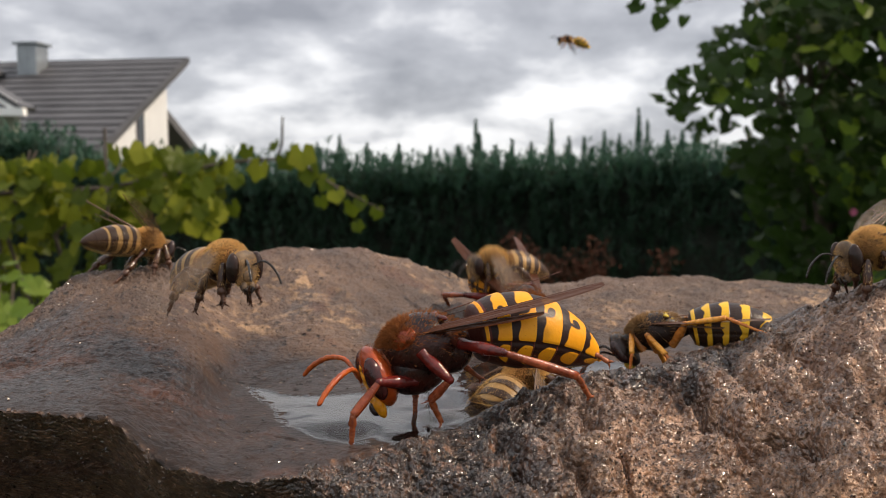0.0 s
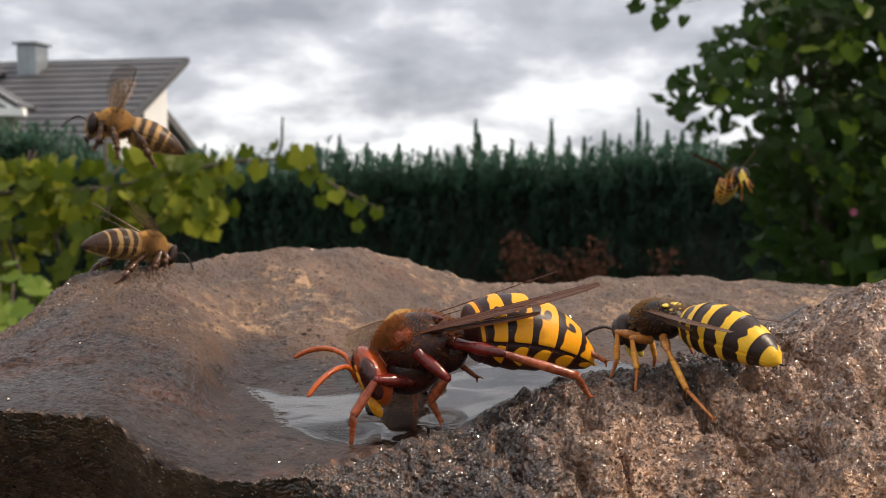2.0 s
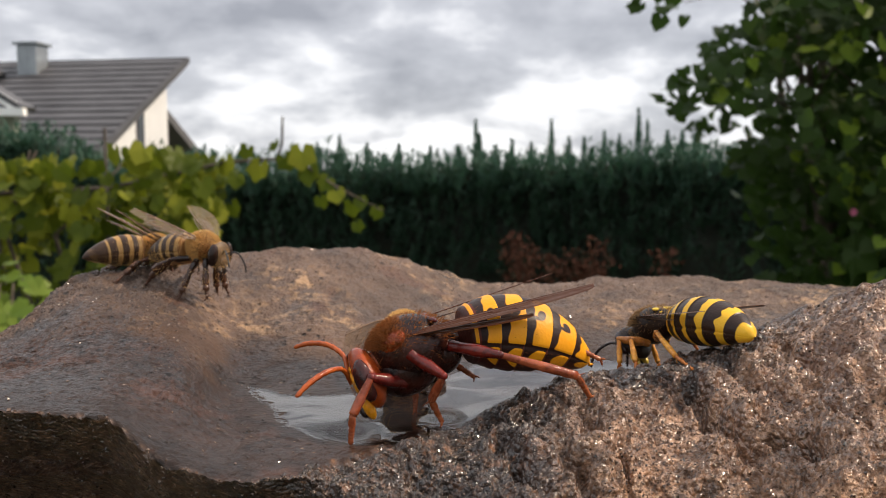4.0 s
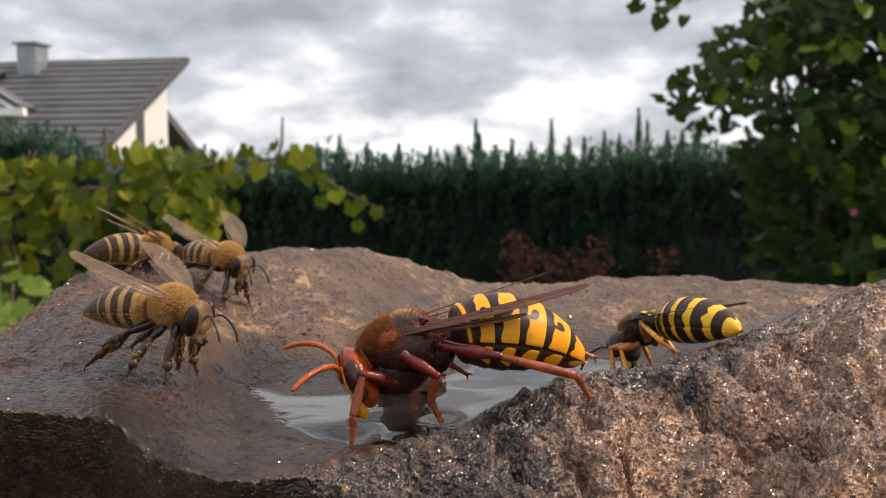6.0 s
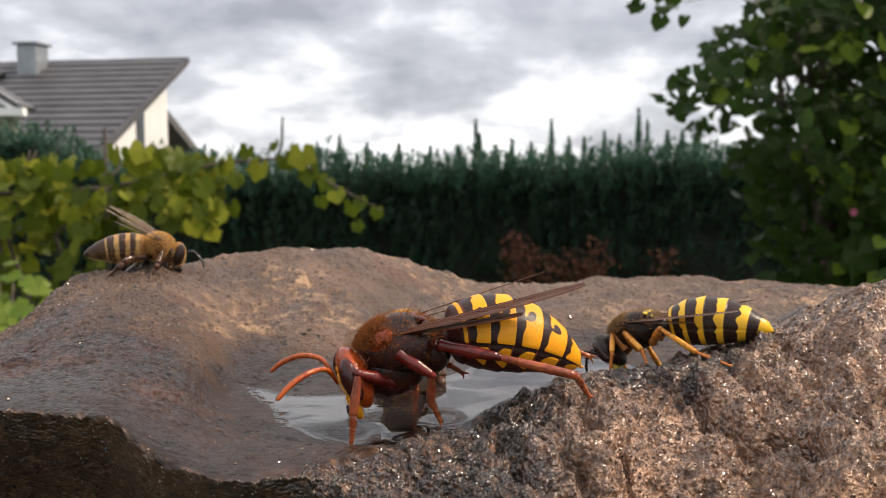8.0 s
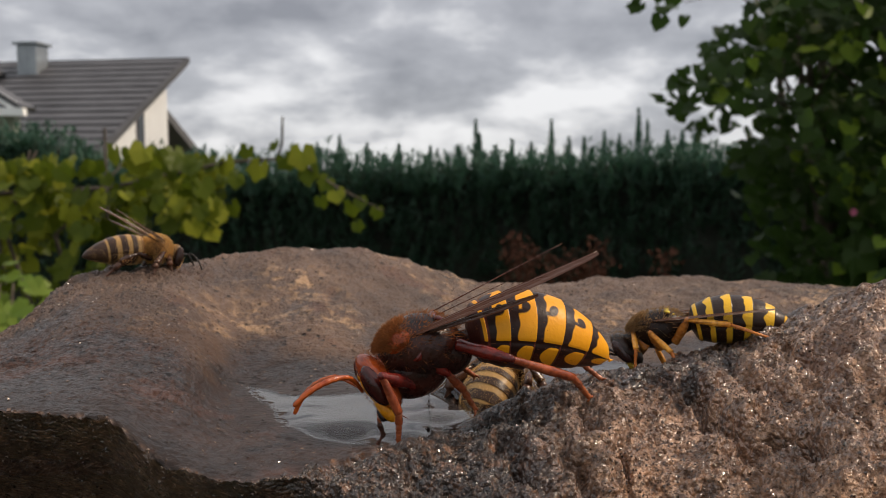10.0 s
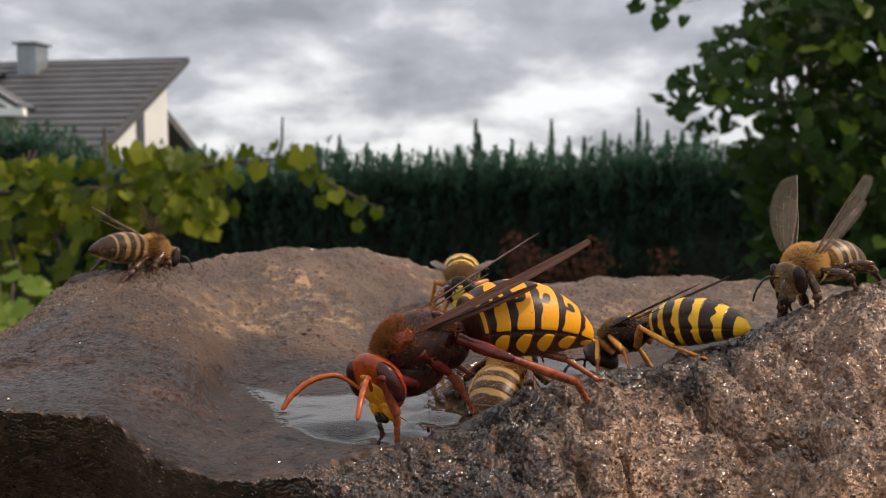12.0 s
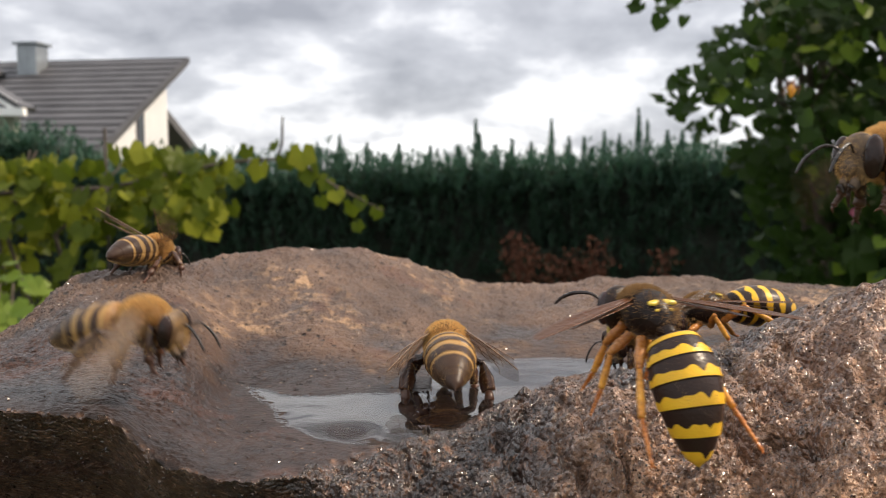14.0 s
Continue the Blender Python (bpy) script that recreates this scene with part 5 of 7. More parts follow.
        bpy.data.meshes.remove(tmp)
    head = slot(part("head", bm, kit["head"], root), "head")
    head.location = Vector(h["at"]) * MM
    raw_mesh("hair", *head_hair, kit["hair"], head, kind="stuff")
    for y in (1, -1):
        bm = bmesh.new()
        if kind == "honey_bee":
            blob(bm, (c.x + 0.06, y * r[1] * 0.80, c.z + 0.14), (r[0] * 0.74, r[1] * 0.36, r[2] * 0.82), (0, 8, y * -10), 24, 18)
        else:
            def kidney(co):     # hollowed towards the antennae
                return Vector((co.x, co.y + y * 0.30 * math.exp(-((co.z - 0.25) / 0.42) ** 2) * (1 if co.y * y < 0.3 else 0.2), co.z))
            blob(bm, (c.x + r[0] * 0.30, y * r[1] * 0.72, c.z + 0.45), (r[0] * 0.58, r[1] * 0.30, r[2] * 0.66), (y * 9, 6, y * -16), 24, 20, kidney)
        part("eye", bm, kit["eye"], head)
        bm = bmesh.new()
        if kind == "honey_bee":
            blob(bm, (c.x + 0.25, y * r[1] * 0.26, c.z - r[2] * 0.95), (0.30, 0.40, 0.52), (0, 10, 0), 12, 10)
        else:
            def jaw(co):        # broad at the root, drawn in to the cutting edge
                return Vector((co.x, co.y * (1 + 0.25 * co.z) - y * 0.30 * min(co.z, 0) ** 2, co.z))
            blob(bm, (c.x + r[0] * 0.46, y * r[1] * 0.27, c.z - r[2] * 0.80), (r[0] * 0.34, r[1] * 0.235, r[2] * 0.40), (y * 14, 10, 0), 20, 16, jaw)
        m = slot(part("mandible", bm, kit["face"], head), "mandible")
        if kind == "honey_bee":
            bm = limb([(c.x + r[0] * 0.55, y * r[1] * 0.30, c.z - r[2] * 1.05), (c.x + r[0] * 0.45, y * r[1] * 0.10, c.z - r[2] * 1.34)], [r[1] * 0.16, r[1] * 0.05], 8)
        else:
            bm = limb([(c.x + r[0] * 0.80, y * r[1] * 0.12, c.z - r[2] * 0.78), (c.x + r[0] * 0.78, y * r[1] * 0.13, c.z - r[2] * 0.98), (c.x + r[0] * 0.62, y * r[1] * 0.03, c.z - r[2] * 1.14)], [r[1] * 0.07, r[1] * 0.13, r[1] * 0.04], 8)
        part("tooth", bm, kit["dark"], m)
        an = spec["antenna"]
        P = [Vector((0, 0, 0))] + [Vector((q[0], y * q[1], q[2])) for q in an["pts"]]
        bm = bmesh.new()
        NS = 46
        seq, rad = [], []
        for i in range(NS + 1):
            g = i / NS * (len(P) - 1)
            k = min(int(g), len(P) - 2)
            f = g - k
            p0, p1, p2, p3 = P[max(k - 1, 0)], P[k], P[k + 1], P[min(k + 2, len(P) - 1)]
            seq.append((0.5 * ((2 * p1) + (p2 - p0) * f + (2 * p0 - 5 * p1 + 4 * p2 - p3) * f * f + (3 * p1 - p0 - 3 * p2 + p3) * f ** 3)) * MM)
            rr = np.interp(g, range(len(P)), [an["r"][0] * 0.8] + list(an["r"]))
            rad.append(float(rr) * (1 + 0.10 * (math.sin(i / NS * 2 * math.pi * 12) if g > 1.2 else 0)) * (0.6 if i == NS else 1) * MM)
        tube(bm, seq, rad, 8)
        a = slot(part("antenna", bm, kit["antenna"], head), "antenna_l" if y > 0 else "antenna_r")
        a.location = Vector((an["at"][0] + c.x * 0.98, y * an["at"][1], an["at"][2] + c.z + 0.6)) * MM
    bm = bmesh.new()
    if kind == "honey_bee":
        blob(bm, (c.x + r[0] * 0.62, 0, c.z - 0.75), (0.28, 0.72, 0.62), (0, 14, 0), 16, 12)
    else:
        blob(bm, (c.x + r[0] * 0.66, 0, c.z - 0.55), (r[0] * 0.24, r[1] * 0.50, r[2] * 0.50), (0, 10, 0), 28, 20,
             lambda co: Vector((co.x, co.y * (1.0 - 0.16 * abs(co.z) ** 3) * (1.06 if abs(co.z) < 0.7 else 1), max(co.z, -0.86) + (0.10 * (1 - abs(co.y)) if co.z < -0.8 else 0))))
    part("face_plate", bm, kit["face"], head)
    if kind != "honey_bee":
        bm = bmesh.new()
        blob(bm, (c.x + r[0] * 0.74, 0, c.z + 1.28), (0.30, 0.72, 0.42), (0, -14, 0), 14, 10, lambda co: Vector((co.x, co.y * (1 + 0.45 * co.z), co.z)))
        part("brow", bm, kit["face"], head)
        for px, pz in ((0, 0.30), (0.28, -0.12), (-0.28, -0.12)):     # simple eyes on the crown
            bm = bmesh.new()
            blob(bm, (c.x + r[0] * 0.30 + pz * 0.4, px, c.z + r[2] * 0.90 + pz * -0.25), (0.17, 0.17, 0.14), (0, 0, 0), 10, 8)
            part("ocellus", bm, kit["dark"], head)
    else:
        bm = limb([(c.x + 0.2, 0, c.z - 1.7), (c.x + 0.15, 0, c.z - 2.7), (c.x - 0.1, 0, c.z - 3.4)], [0.24, 0.15, 0.07], 8)
        part("tongue", bm, kit["femur"], head)
    # legs: each thigh, shin and foot lies along its own +x
    lg = spec["legs"]
    r0, r1, r2 = lg["r"]
    for n in range(3):
        l1, l2, l3 = leg_lengths(spec, n)
        for y in (1, -1):
            bm = limb([(0, 0, 0.1), (l1 * 0.18, 0, 0), (l1 * 0.55, 0, 0), (l1, 0, 0)], [r0 * 0.95, r0 * 0.85, r0 * 1.0, r0 * 0.60], 10)
            blob(bm, (l1, 0, 0), (r0 * 0.64, r0 * 0.60, r0 * 0.60), seg=10, rings=8)
            leg = slot(part("leg", bm, kit["femur"], root), f"leg{n}{'l' if y > 0 else 'r'}")
            broad = 1.75 if kind == "honey_bee" and n == 2 else 1.0
            bm = limb([(0, 0, 0), (l2 * 0.12, 0, 0), (l2 * 0.6, 0, 0), (l2, 0, 0)], [r1 * 0.70, r1 * 0.78, r1 * 1.05 * broad, r1 * 0.92 * broad], 10)
            if broad > 1:      # flat, like a paddle
                for v in bm.verts:
                    v.co.y *= 0.55
            for sx in (-1, 1):   # spurs at the shin's end
                tube(bm, [(l2 * MM, 0, 0), ((l2 + r1 * 2.0) * MM, sx * r1 * 1.1 * MM, -r1 * 0.9 * MM)], [r1 * 0.22 * MM, r1 * 0.04 * MM], 4)
            slot(part("tibia", bm, kit["tibia"], leg), "tibia")
            bv, bf = [], []
            for k in range(110 if kind == "honey_bee" else 60):
                a, f = rng.uniform(0, 6.283), rng.random()
                out = Vector((0, math.cos(a), math.sin(a)))
                way = (out + Vector((1.1, 0, 0))).normalized()
                p = Vector((l2 * f, 0, 0)) + out * r1 * (0.7 + 0.3 * f * broad)
                w = way.cross(out).normalized() * 0.016
                i = len(bv)
                bv += [(p - w) * MM, (p + w) * MM, (p + way * r1 * rng.uniform(0.5, 1.3 if kind == "honey_bee" else 1.9)) * MM]
                bf.append((i, i + 1, i + 2))
            slot(raw_mesh("bristles", bv, bf, kit["hair"], leg, kind="stuff"), "bristles")
            seq, rad = [Vector((0, 0, 0))], [r2]
            for k in range(5):
                a, b = l3 * (0, 0.42, 0.58, 0.70, 0.80)[k], l3 * (0.42, 0.58, 0.70, 0.80, 1.0)[k]
                w = r2 * (1.7 if kind == "honey_bee" and k == 0 else 1.1 if k == 0 else 1.0 - 0.05 * k)
                seq += [Vector((a + (b - a) * q, 0, 0)) for q in (0.15, 0.82, 1.0)]
                rad += [w * 0.88, w * 1.08, w * 0.74]
            bm = limb(seq, rad, 9, 1)
            for sx in (-1, 1):
                q = Vector((l3 + r2 * 1.5, sx * r2 * 1.5, -r2 * 0.7))
                t0 = Vector((l3, 0, 0))
                tube(bm, [t0 * MM, (t0.lerp(q, 0.6) + Vector((0, 0, r2 * 0.4))) * MM, q * MM], [r2 * 0.5 * MM, r2 * 0.35 * MM, r2 * 0.08 * MM], 5)
            slot(part("tarsus", bm, kit["tarsus"], leg), "tarsus")
            set_leg(leg, leg_pose(spec, n, y, None))
    # wings
    wg = spec["wing"]
    for y in (1, -1):
        for which, L, W in (("fore", wg["L"], wg["W"]), ("hind", wg["hind"], wg["W"] * 0.72)):
            w = slot(wing_parts(f"{which}wing", kit, root, L, W, -y, 1.0), f"{which}{'l' if y > 0 else 'r'}")
            w.location = Vector((wg["root"][0] - (0.9 if which == "hind" else 0) * S, y * wg["root"][1], wg["root"][2] - (0.2 if which == "hind" else 0))) * MM
    root.scale = (S, S, S)
    return root


def slots(thing):
    return {o["slot"]: o for o in thing.children if "slot" in o}


PERK = {"hornet": 7, "wasp": 12, "honey_bee": 26}
REST = {"hornet": (9, 4, 11), "wasp": (13, -7, 5), "honey_bee": (24, 24, 6)}     # how far wings are spread, lifted and tipped at rest


def wing_rows(name, which, y, spans, kind, loc):
    spread, lift, tip = REST[kind]
    if which == "hind":
        spread += 6
        lift -= 4
    at = Matrix.Translation(loc)
    rest = {"stand": at @ pose(0, 0, 0, tip if tip < 10 else y * -tip, lift, -y * spread), "perk": at @ pose(0, 0, 0, tip if tip < 10 else y * -tip, lift + PERK[kind], -y * spread),
            "open": at @ pose(0, 0, 0, y * -35 if kind == "hornet" else 0, lift + (8 if kind == "hornet" else 0), -y * (spread + (24 if kind == "hornet" else 15))),
            "splay": at @ pose(0, 0, 0, 0, lift + 4, -y * (spread + 52)),
            "swept": at @ pose(0, 0, 0, 0, lift + 16, -y * 2), "wet": at @ pose(0, 0, 0, y * -62, -16, -y * (30 if which == "fore" else 44))}
    rows = []
    for t0, t1, how in spans:
        if how == "fly":
            n = max(2, int(round((t1 - t0) * 30)))
            if t1 < 13.99:
                t1 -= 0.07
            for i in range(n + 1):
                a = 42 if i % 2 else -34
                rows.append((t0 + (t1 - t0) * i / n, pose(*loc) @ pose(0, 0, 0, 0, 0, -y * (78 if which == "fore" else 100)) @ pose(0, 0, 0, 0, a, 0) @ pose(0, 0, 0, y * (18 if i % 2 else -18), 0, 0)))
        elif how == "hold":
            rows += [(t0, pose(*loc) @ pose(0, 0, 0, 0, 0, -y * 78)), (t1 - 0.04, pose(*loc) @ pose(0, 0, 0, 0, 0, -y * 78))]
        else:
            rows += [(t0, rest[how]), (t1 - 0.04 if t1 < 13.99 else t1, rest[how])]
    out = []
    for t, m in rows:      # no two keys on one instant
        if not out or frame(t) > frame(out[-1][0]):
            out.append((t, m))
    return out


def body_at(path, t):
    """Pose of an insect's body on its path, its turns in degrees, at t seconds."""
    ts = [r[0] for r in path]
    x, y, z, a, b, c = [float(np.interp(t, ts, [r[k] for r in path])) for k in range(1, 7)]
    return Matrix.Translation(Vector((x, y, z))) @ pose(0, 0, 0, a, b, c)


def ground_under(p):
    """The stone's surface under or over a point, in mm from the hub; in the puddle, just under the water."""
    hit, at, _, _ = stone.ray_cast(Vector((p.x, p.y, 30)) * MM, Vector((0, 0, -1)))
    return Vector((p.x, p.y, max(at.z / MM, WATER_Z - 0.6))) if hit else p


def stance(spec, m, n, y):
    """A toe's place on the stone, below where the leg would stand."""
    toe = m @ (leg_points(spec, n, y)[3] * spec["s"])
    low = ground_under(toe)
    return low if abs(low.z - toe.z) < 4.5 * max(spec["s"], 0.8) else toe.lerp(low, 0.5)


def settle_limbs(thing, spec, spans, path, feet=()):
    """Keys wings and legs: spans of (from, to, how), from the start of the clip to its end. Standing feet stay on the stone until
    the body has moved on; feet: (from, to, {leg: toe in mm from the hub}) where they stand otherwise."""
    kind, S = spec["name"], spec["s"]
    for name, o in slots(thing).items():
        y = 1 if name.endswith("l") else -1
        if name.startswith(("fore", "hind")):
            walk(o, wing_rows(name, name[:4], y, spans, kind, tuple(o.location)))
        elif name.startswith("leg"):
            n = int(name[3])
            rows = []
            for t0, t1, how in spans:
                end = t1 - 0.07 if t1 < 13.99 else t1
                if how in ("fly", "hold"):
                    hip, knee, ankle, toe = leg_points(spec, n, y)
                    tuck = hip + (toe - hip) * 0.8 + Vector((-0.5, 0, (toe - hip).length * (0.10, 0.06, -0.04)[n]))
                    rows += [(t, leg_pose(spec, n, y, tuck)) for t in (t0, end)]
                    continue
                stops = [t0] + [r[0] for r in path if t0 + 0.05 < r[0] < end - 0.05] + [end]
                held = None
                for t in stops:
                    m = body_at(path, t)
                    given = [f[name] for a, b, f in feet if a <= t <= b and name in f]
                    chosen = Vector(given[0]) if given else stance(spec, m, n, y)
                    if held is None or given or (chosen - held).length > 2.2 * S:
                        held = chosen
                    rows.append((t, leg_pose(spec, n, y, (m.inverted() @ held) / S)))
            out = []
            for t, m in rows:      # no two keys on one instant
                if not out or frame(t) > frame(out[-1][0]):
                    out.append((t, m))
            key_leg(o, out)


# ---- the cast ----
hornet_a = build_insect(HORNET, 1)
hornet_b = copy_thing(hornet_a, pose(0, 3, 5))
wasp_c = build_insect(WASP, 2)
wasp_d, wasp_n, wasp_o = [copy_thing(wasp_c, pose(0, 3, 5)) for _ in range(3)]
bee_e = build_insect(BEE, 3)
bee_f, bee_g, bee_m, bee_k, bee_i = [copy_thing(bee_e, pose(0, 3, 5)) for _ in range(5)]
for who in (hornet_a, hornet_b):
    tagged(who, group="hornets")
for who in (wasp_c, wasp_d, wasp_n, wasp_o):
    tagged(who, group="wasps")
for who in (bee_e, bee_f, bee_g, bee_m, bee_k, bee_i):
    tagged(who, group="honey bees")
tagged(hornet_a, "large brown and yellow hornet drinking at the puddle")
tagged(wasp_c, "black and yellow wasp drinking at the stone's edge")
tagged(bee_e, "striped honey bee resting on the stone's rim")
tagged(bee_i, "wet honey bee drinking from the puddle")
bee_i.scale = (1.18, 1.18, 1.18)


# ---- what moves ----
def fly_path(thing, rows):
    """Rows of seconds, place in mm from the hub, roll, pitch (nose down) and heading in degrees."""
    walk(thing, [(t, Matrix.Translation(HUB + Vector((x, y, z)) * MM) @ pose(0, 0, 0, a, b, c)) for t, x, y, z, a, b, c in rows])
    return rows


def fidget(thing, seed, rows, name, reach=9.0):
    """Small feeler movements round a turn that may change: rows of seconds, rx, ry, rz."""
    rng = random.Random(seed)
    head = slots(thing)["head"]
    o = {c["slot"]: c for c in head.children if "slot" in c and c["slot"] != "mandible"}[name]
    keys, t = [], 0.0
    while t < 14.001:
        k = [float(np.interp(t, [r[0] for r in rows], [r[i] for r in rows])) for i in (1, 2, 3)]
        keys.append((t, Matrix.Translation(o.location) @ pose(0, 0, 0, *[v + rng.uniform(-reach, reach) for v in k])))
        t += 0.4375
    walk(o, keys)


def nod(thing, rows, name="head"):
    """Turns of the head or the abdomen on its joint: rows of seconds, rx, ry, rz."""
    o = slots(thing)[name]
    at = o.location.copy()
    walk(o, [(t, Matrix.Translation(at) @ pose(0, 0, 0, a, b, c)) for t, a, b, c in rows])


# where the drinking hornet sets its feet, in mm from the hub
FEET_DRINK = {"leg0l": (-8.4, 76.3, -24.0), "leg1l": (-0.2, 80.0, -23.0), "leg2l": (14.0, 80.0, -20.6), "leg0r": (-2.9, 87.0, -24.2), "leg1r": (6.9, 89.0, -23.2), "leg2r": (18.2, 85.0, -19.2)}
FEET_REACH = {"leg0l": (-4.0, 75.5, -23.6), "leg1l": (3.3, 81.0, -22.4), "leg2l": (14.0, 80.0, -20.6), "leg0r": (-6.4, 84.0, -24.2), "leg1r": (6.9, 89.0, -23.2), "leg2r": (16.5, 84.4, -20.4)}
FEET_TURN = {"leg2l": (13.5, 80.0, 0.8), "leg0r": (-10.2, 76.5, -23.9), "leg0l": (0.8, 74.5, -22.1), "leg1l": (10.6, 76.0, -21.4)}
FEET_FACE = {"leg0r": (-0.7, 73.0, -22.5), "leg1r": (-4.0, 76.0, -23.2), "leg0l": (5.7, 71.0, -22.5), "leg1l": (10.4, 75.0, -21.2)}


def motions():
    path = fly_path(hornet_a, [
        (0, -2.0, 82.0, -16.2, 0, 10, 196), (1.5, -2.2, 82.0, -16.2, 0, 10, 196), (2.2, -2.5, 82.0, -16.2, 0, 10, 196),
        (3.2, -2.8, 82.0, -16.3, 0, 10, 196), (5.3, -3.4, 82.0, -16.4, 0, 10, 195), (6.5, -3.9, 81.0, -16.1, 0, 10, 195),
        (8.2, -4.1, 81.0, -16.1, 0, 10, 195), (9.6, -2.2, 79.5, -15.9, 0, 13, 191), (11.7, -2.1, 79.5, -15.9, 0, 13, 192),
        (11.9, -2.3, 79.3, -15.7, 0, 14, 197), (12, -2.3, 79.0, -15.5, 0, 15, 202), (12.2, -1.2, 79.2, -14.3, 0, 16, 218),
        (12.5, 0.2, 78.5, -11.7, 0, 15, 238), (12.6, 0.8, 77.4, -11.2, 0, 8, 243), (12.8, 3.4, 75.7, -9.2, 0, -2, 250),
        (13, 4.8, 73.8, -9.6, 0, -12, 260), (13.1, 5.7, 74.2, -9.2, 0, -25, 268), (13.2, 5.8, 74.6, -8.6, 0, -48, 272),
        (13.3, 9.5, 80.0, -3.5, 4, -38, 288), (13.33, 11.9, 84.8, -2.1, 2.32, -39.7, 293), (13.37, 31.7, 115.2, 10.7, -8.32, -50.3, 325),
        (13.4, 35.5, 120.0, 13.3, -10, -52, 330), (13.5, 60.3, 205.0, 18.8, 0, -62, 380), (13.53, 58.1, 203.8, 17.7, 0, -61.8, 384.8),
        (13.57, 44.6, 196.2, 11.2, 0, -60.2, 415.2), (13.6, 42.5, 195.0, 10.2, 0, -60, 420), (13.7, 68.0, 300.0, 18.5, 0, -50, 440),
        (13.73, 74.4, 315.6, 19.1, 0, -48.8, 440), (13.77, 121.8, 414.4, 22.2, 0, -41.2, 440), (13.8, 130.4, 430.0, 22.5, 0, -40, 440),
        (14, 363.7, 900.0, 99.9, 0, -30, 430)])
    settle_limbs(hornet_a, HORNET, [(0, 8.6, "stand"), (9.4, 12.1, "perk"), (12.4, 12.6, "swept"), (12.75, 13.2, "open"), (13.2, 14, "fly")], path,
                 [(0, 9.0, FEET_DRINK), (9.01, 12.1, FEET_REACH), (12.3, 12.65, FEET_TURN), (12.7, 13.18, FEET_FACE)])
    path = fly_path(hornet_b, [
        (0, 11.4, 121.0, -18.2, 0, 20, 288), (0.8, 11.4, 121.0, -18.0, 0, 22, 286), (1.1, 11.4, 121.0, -17.6, 0, 20, 290), (1.2, 10.8, 118.0, -14.9, 0, 16, 300),
        (1.3, 9.4, 110.0, -10.1, 0, 4, 312), (1.4, 9.5, 112.0, -8.9, 0, -8, 310), (1.5, 11.7, 110.0, -2.2, 0, -20, 310),
        (1.53, 13.6, 107.8, -0.4, 0, -23.4, 313), (1.57, 23.0, 94.2, 9.0, 0, -44.6, 332), (1.6, 24.2, 92.0, 10.2, 0, -48, 335),
        (1.63, 25.0, 91.3, 10.9, 0, -47.6, 336.8), (1.67, 29.7, 86.7, 14.8, 0, -45.4, 348.2), (1.7, 30.4, 86.0, 15.4, 0, -45, 350),
        (1.73, 32.6, 86.5, 17.5, 0, -44.4, 351.2), (1.8, 49.5, 90.0, 33.4, 0, -40, 360), (2.2, 121.8, 120.0, 76.6, 0, -20, 360),
        (8.2, 121.8, 120.0, 76.6, 0, -10, 300), (9.5, 103.5, 100.0, 39.6, 0, -10, 250), (10.8, 89.7, 90.0, 7.1, 0, -10, 200),
        (11, 56.2, 84.0, 5.0, 0, -20, 190), (11.1, 43.5, 82.0, 5.6, 0, -30, 190), (11.25, 61.4, 84.0, 11.0, 0, -30, 200),
        (11.5, 122.4, 120.0, 69.4, 0, -10, 200), (14, 122.4, 120.0, 69.4, 0, -10, 200)])
    settle_limbs(hornet_b, HORNET, [(0, 0.1, "stand"), (0.25, 0.55, "open"), (0.7, 1.1, "stand"), (1.2, 2, "fly"), (2, 10.9, "hold"), (10.9, 11.4, "fly"), (11.4, 14, "hold")], path)
    path = fly_path(wasp_c, [
        (0, 23.5, 93.0, -16.7, 0, 14, 165), (1, 23.4, 93.0, -16.7, 0, 14, 163), (1.3, 23.8, 93.0, -15.9, 0, 16, 163),
        (1.45, 23.9, 92.0, -14.9, 0, 18, 160), (1.6, 21.8, 84.0, -13.2, 0, 0, 132), (1.8, 22.0, 85.0, -13.8, 0, 4, 128),
        (2, 22.1, 86.0, -14.3, 0, 6, 126), (2.4, 23.4, 90.0, -14.7, 0, 15, 120), (3.2, 23.7, 91.0, -15.2, 0, 16, 118),
        (5.3, 23.6, 99.0, -17.4, 0, 22, 122), (6.9, 23.6, 99.0, -17.3, 0, 22, 122), (7.2, 23.2, 96.0, -16.2, 0, 21, 132),
        (7.5, 23.2, 91.0, -14.9, 0, 25, 143), (7.8, 22.1, 92.0, -15.8, 0, 21, 150), (8.2, 21.1, 92.0, -16.5, 0, 18, 152),
        (10.3, 23.3, 91.0, -16.0, 0, 17, 167), (11, 23.0, 91.0, -16.0, 0, 18, 166), (11.3, 21.0, 93.0, -16.9, 0, 21, 155),
        (11.5, 20.3, 94.0, -17.4, 0, 22, 146), (12.1, 20.6, 94.0, -17.1, 0, 23, 142), (12.3, 21.6, 93.0, -15.2, 0, 20, 155),
        (12.4, 22.4, 88.0, -11.7, 0, 2, 150), (12.5, 16.7, 68.0, -11.6, 0, -30, 126), (12.6, 21.1, 69.0, -10.5, 0, -20, 106),
        (12.9, 23.0, 69.5, -9.9, 0, -18, 99), (13.1, 23.3, 69.5, -9.8, 0, -18, 98), (13.4, 23.7, 69.0, -10.1, 0, -18, 99),
        (13.6, 24.2, 68.5, -10.6, 0, -17, 102), (13.8, 22.1, 69.5, -10.8, 0, -16, 108), (14, 17.4, 71.5, -11.3, 0, -14, 110)])
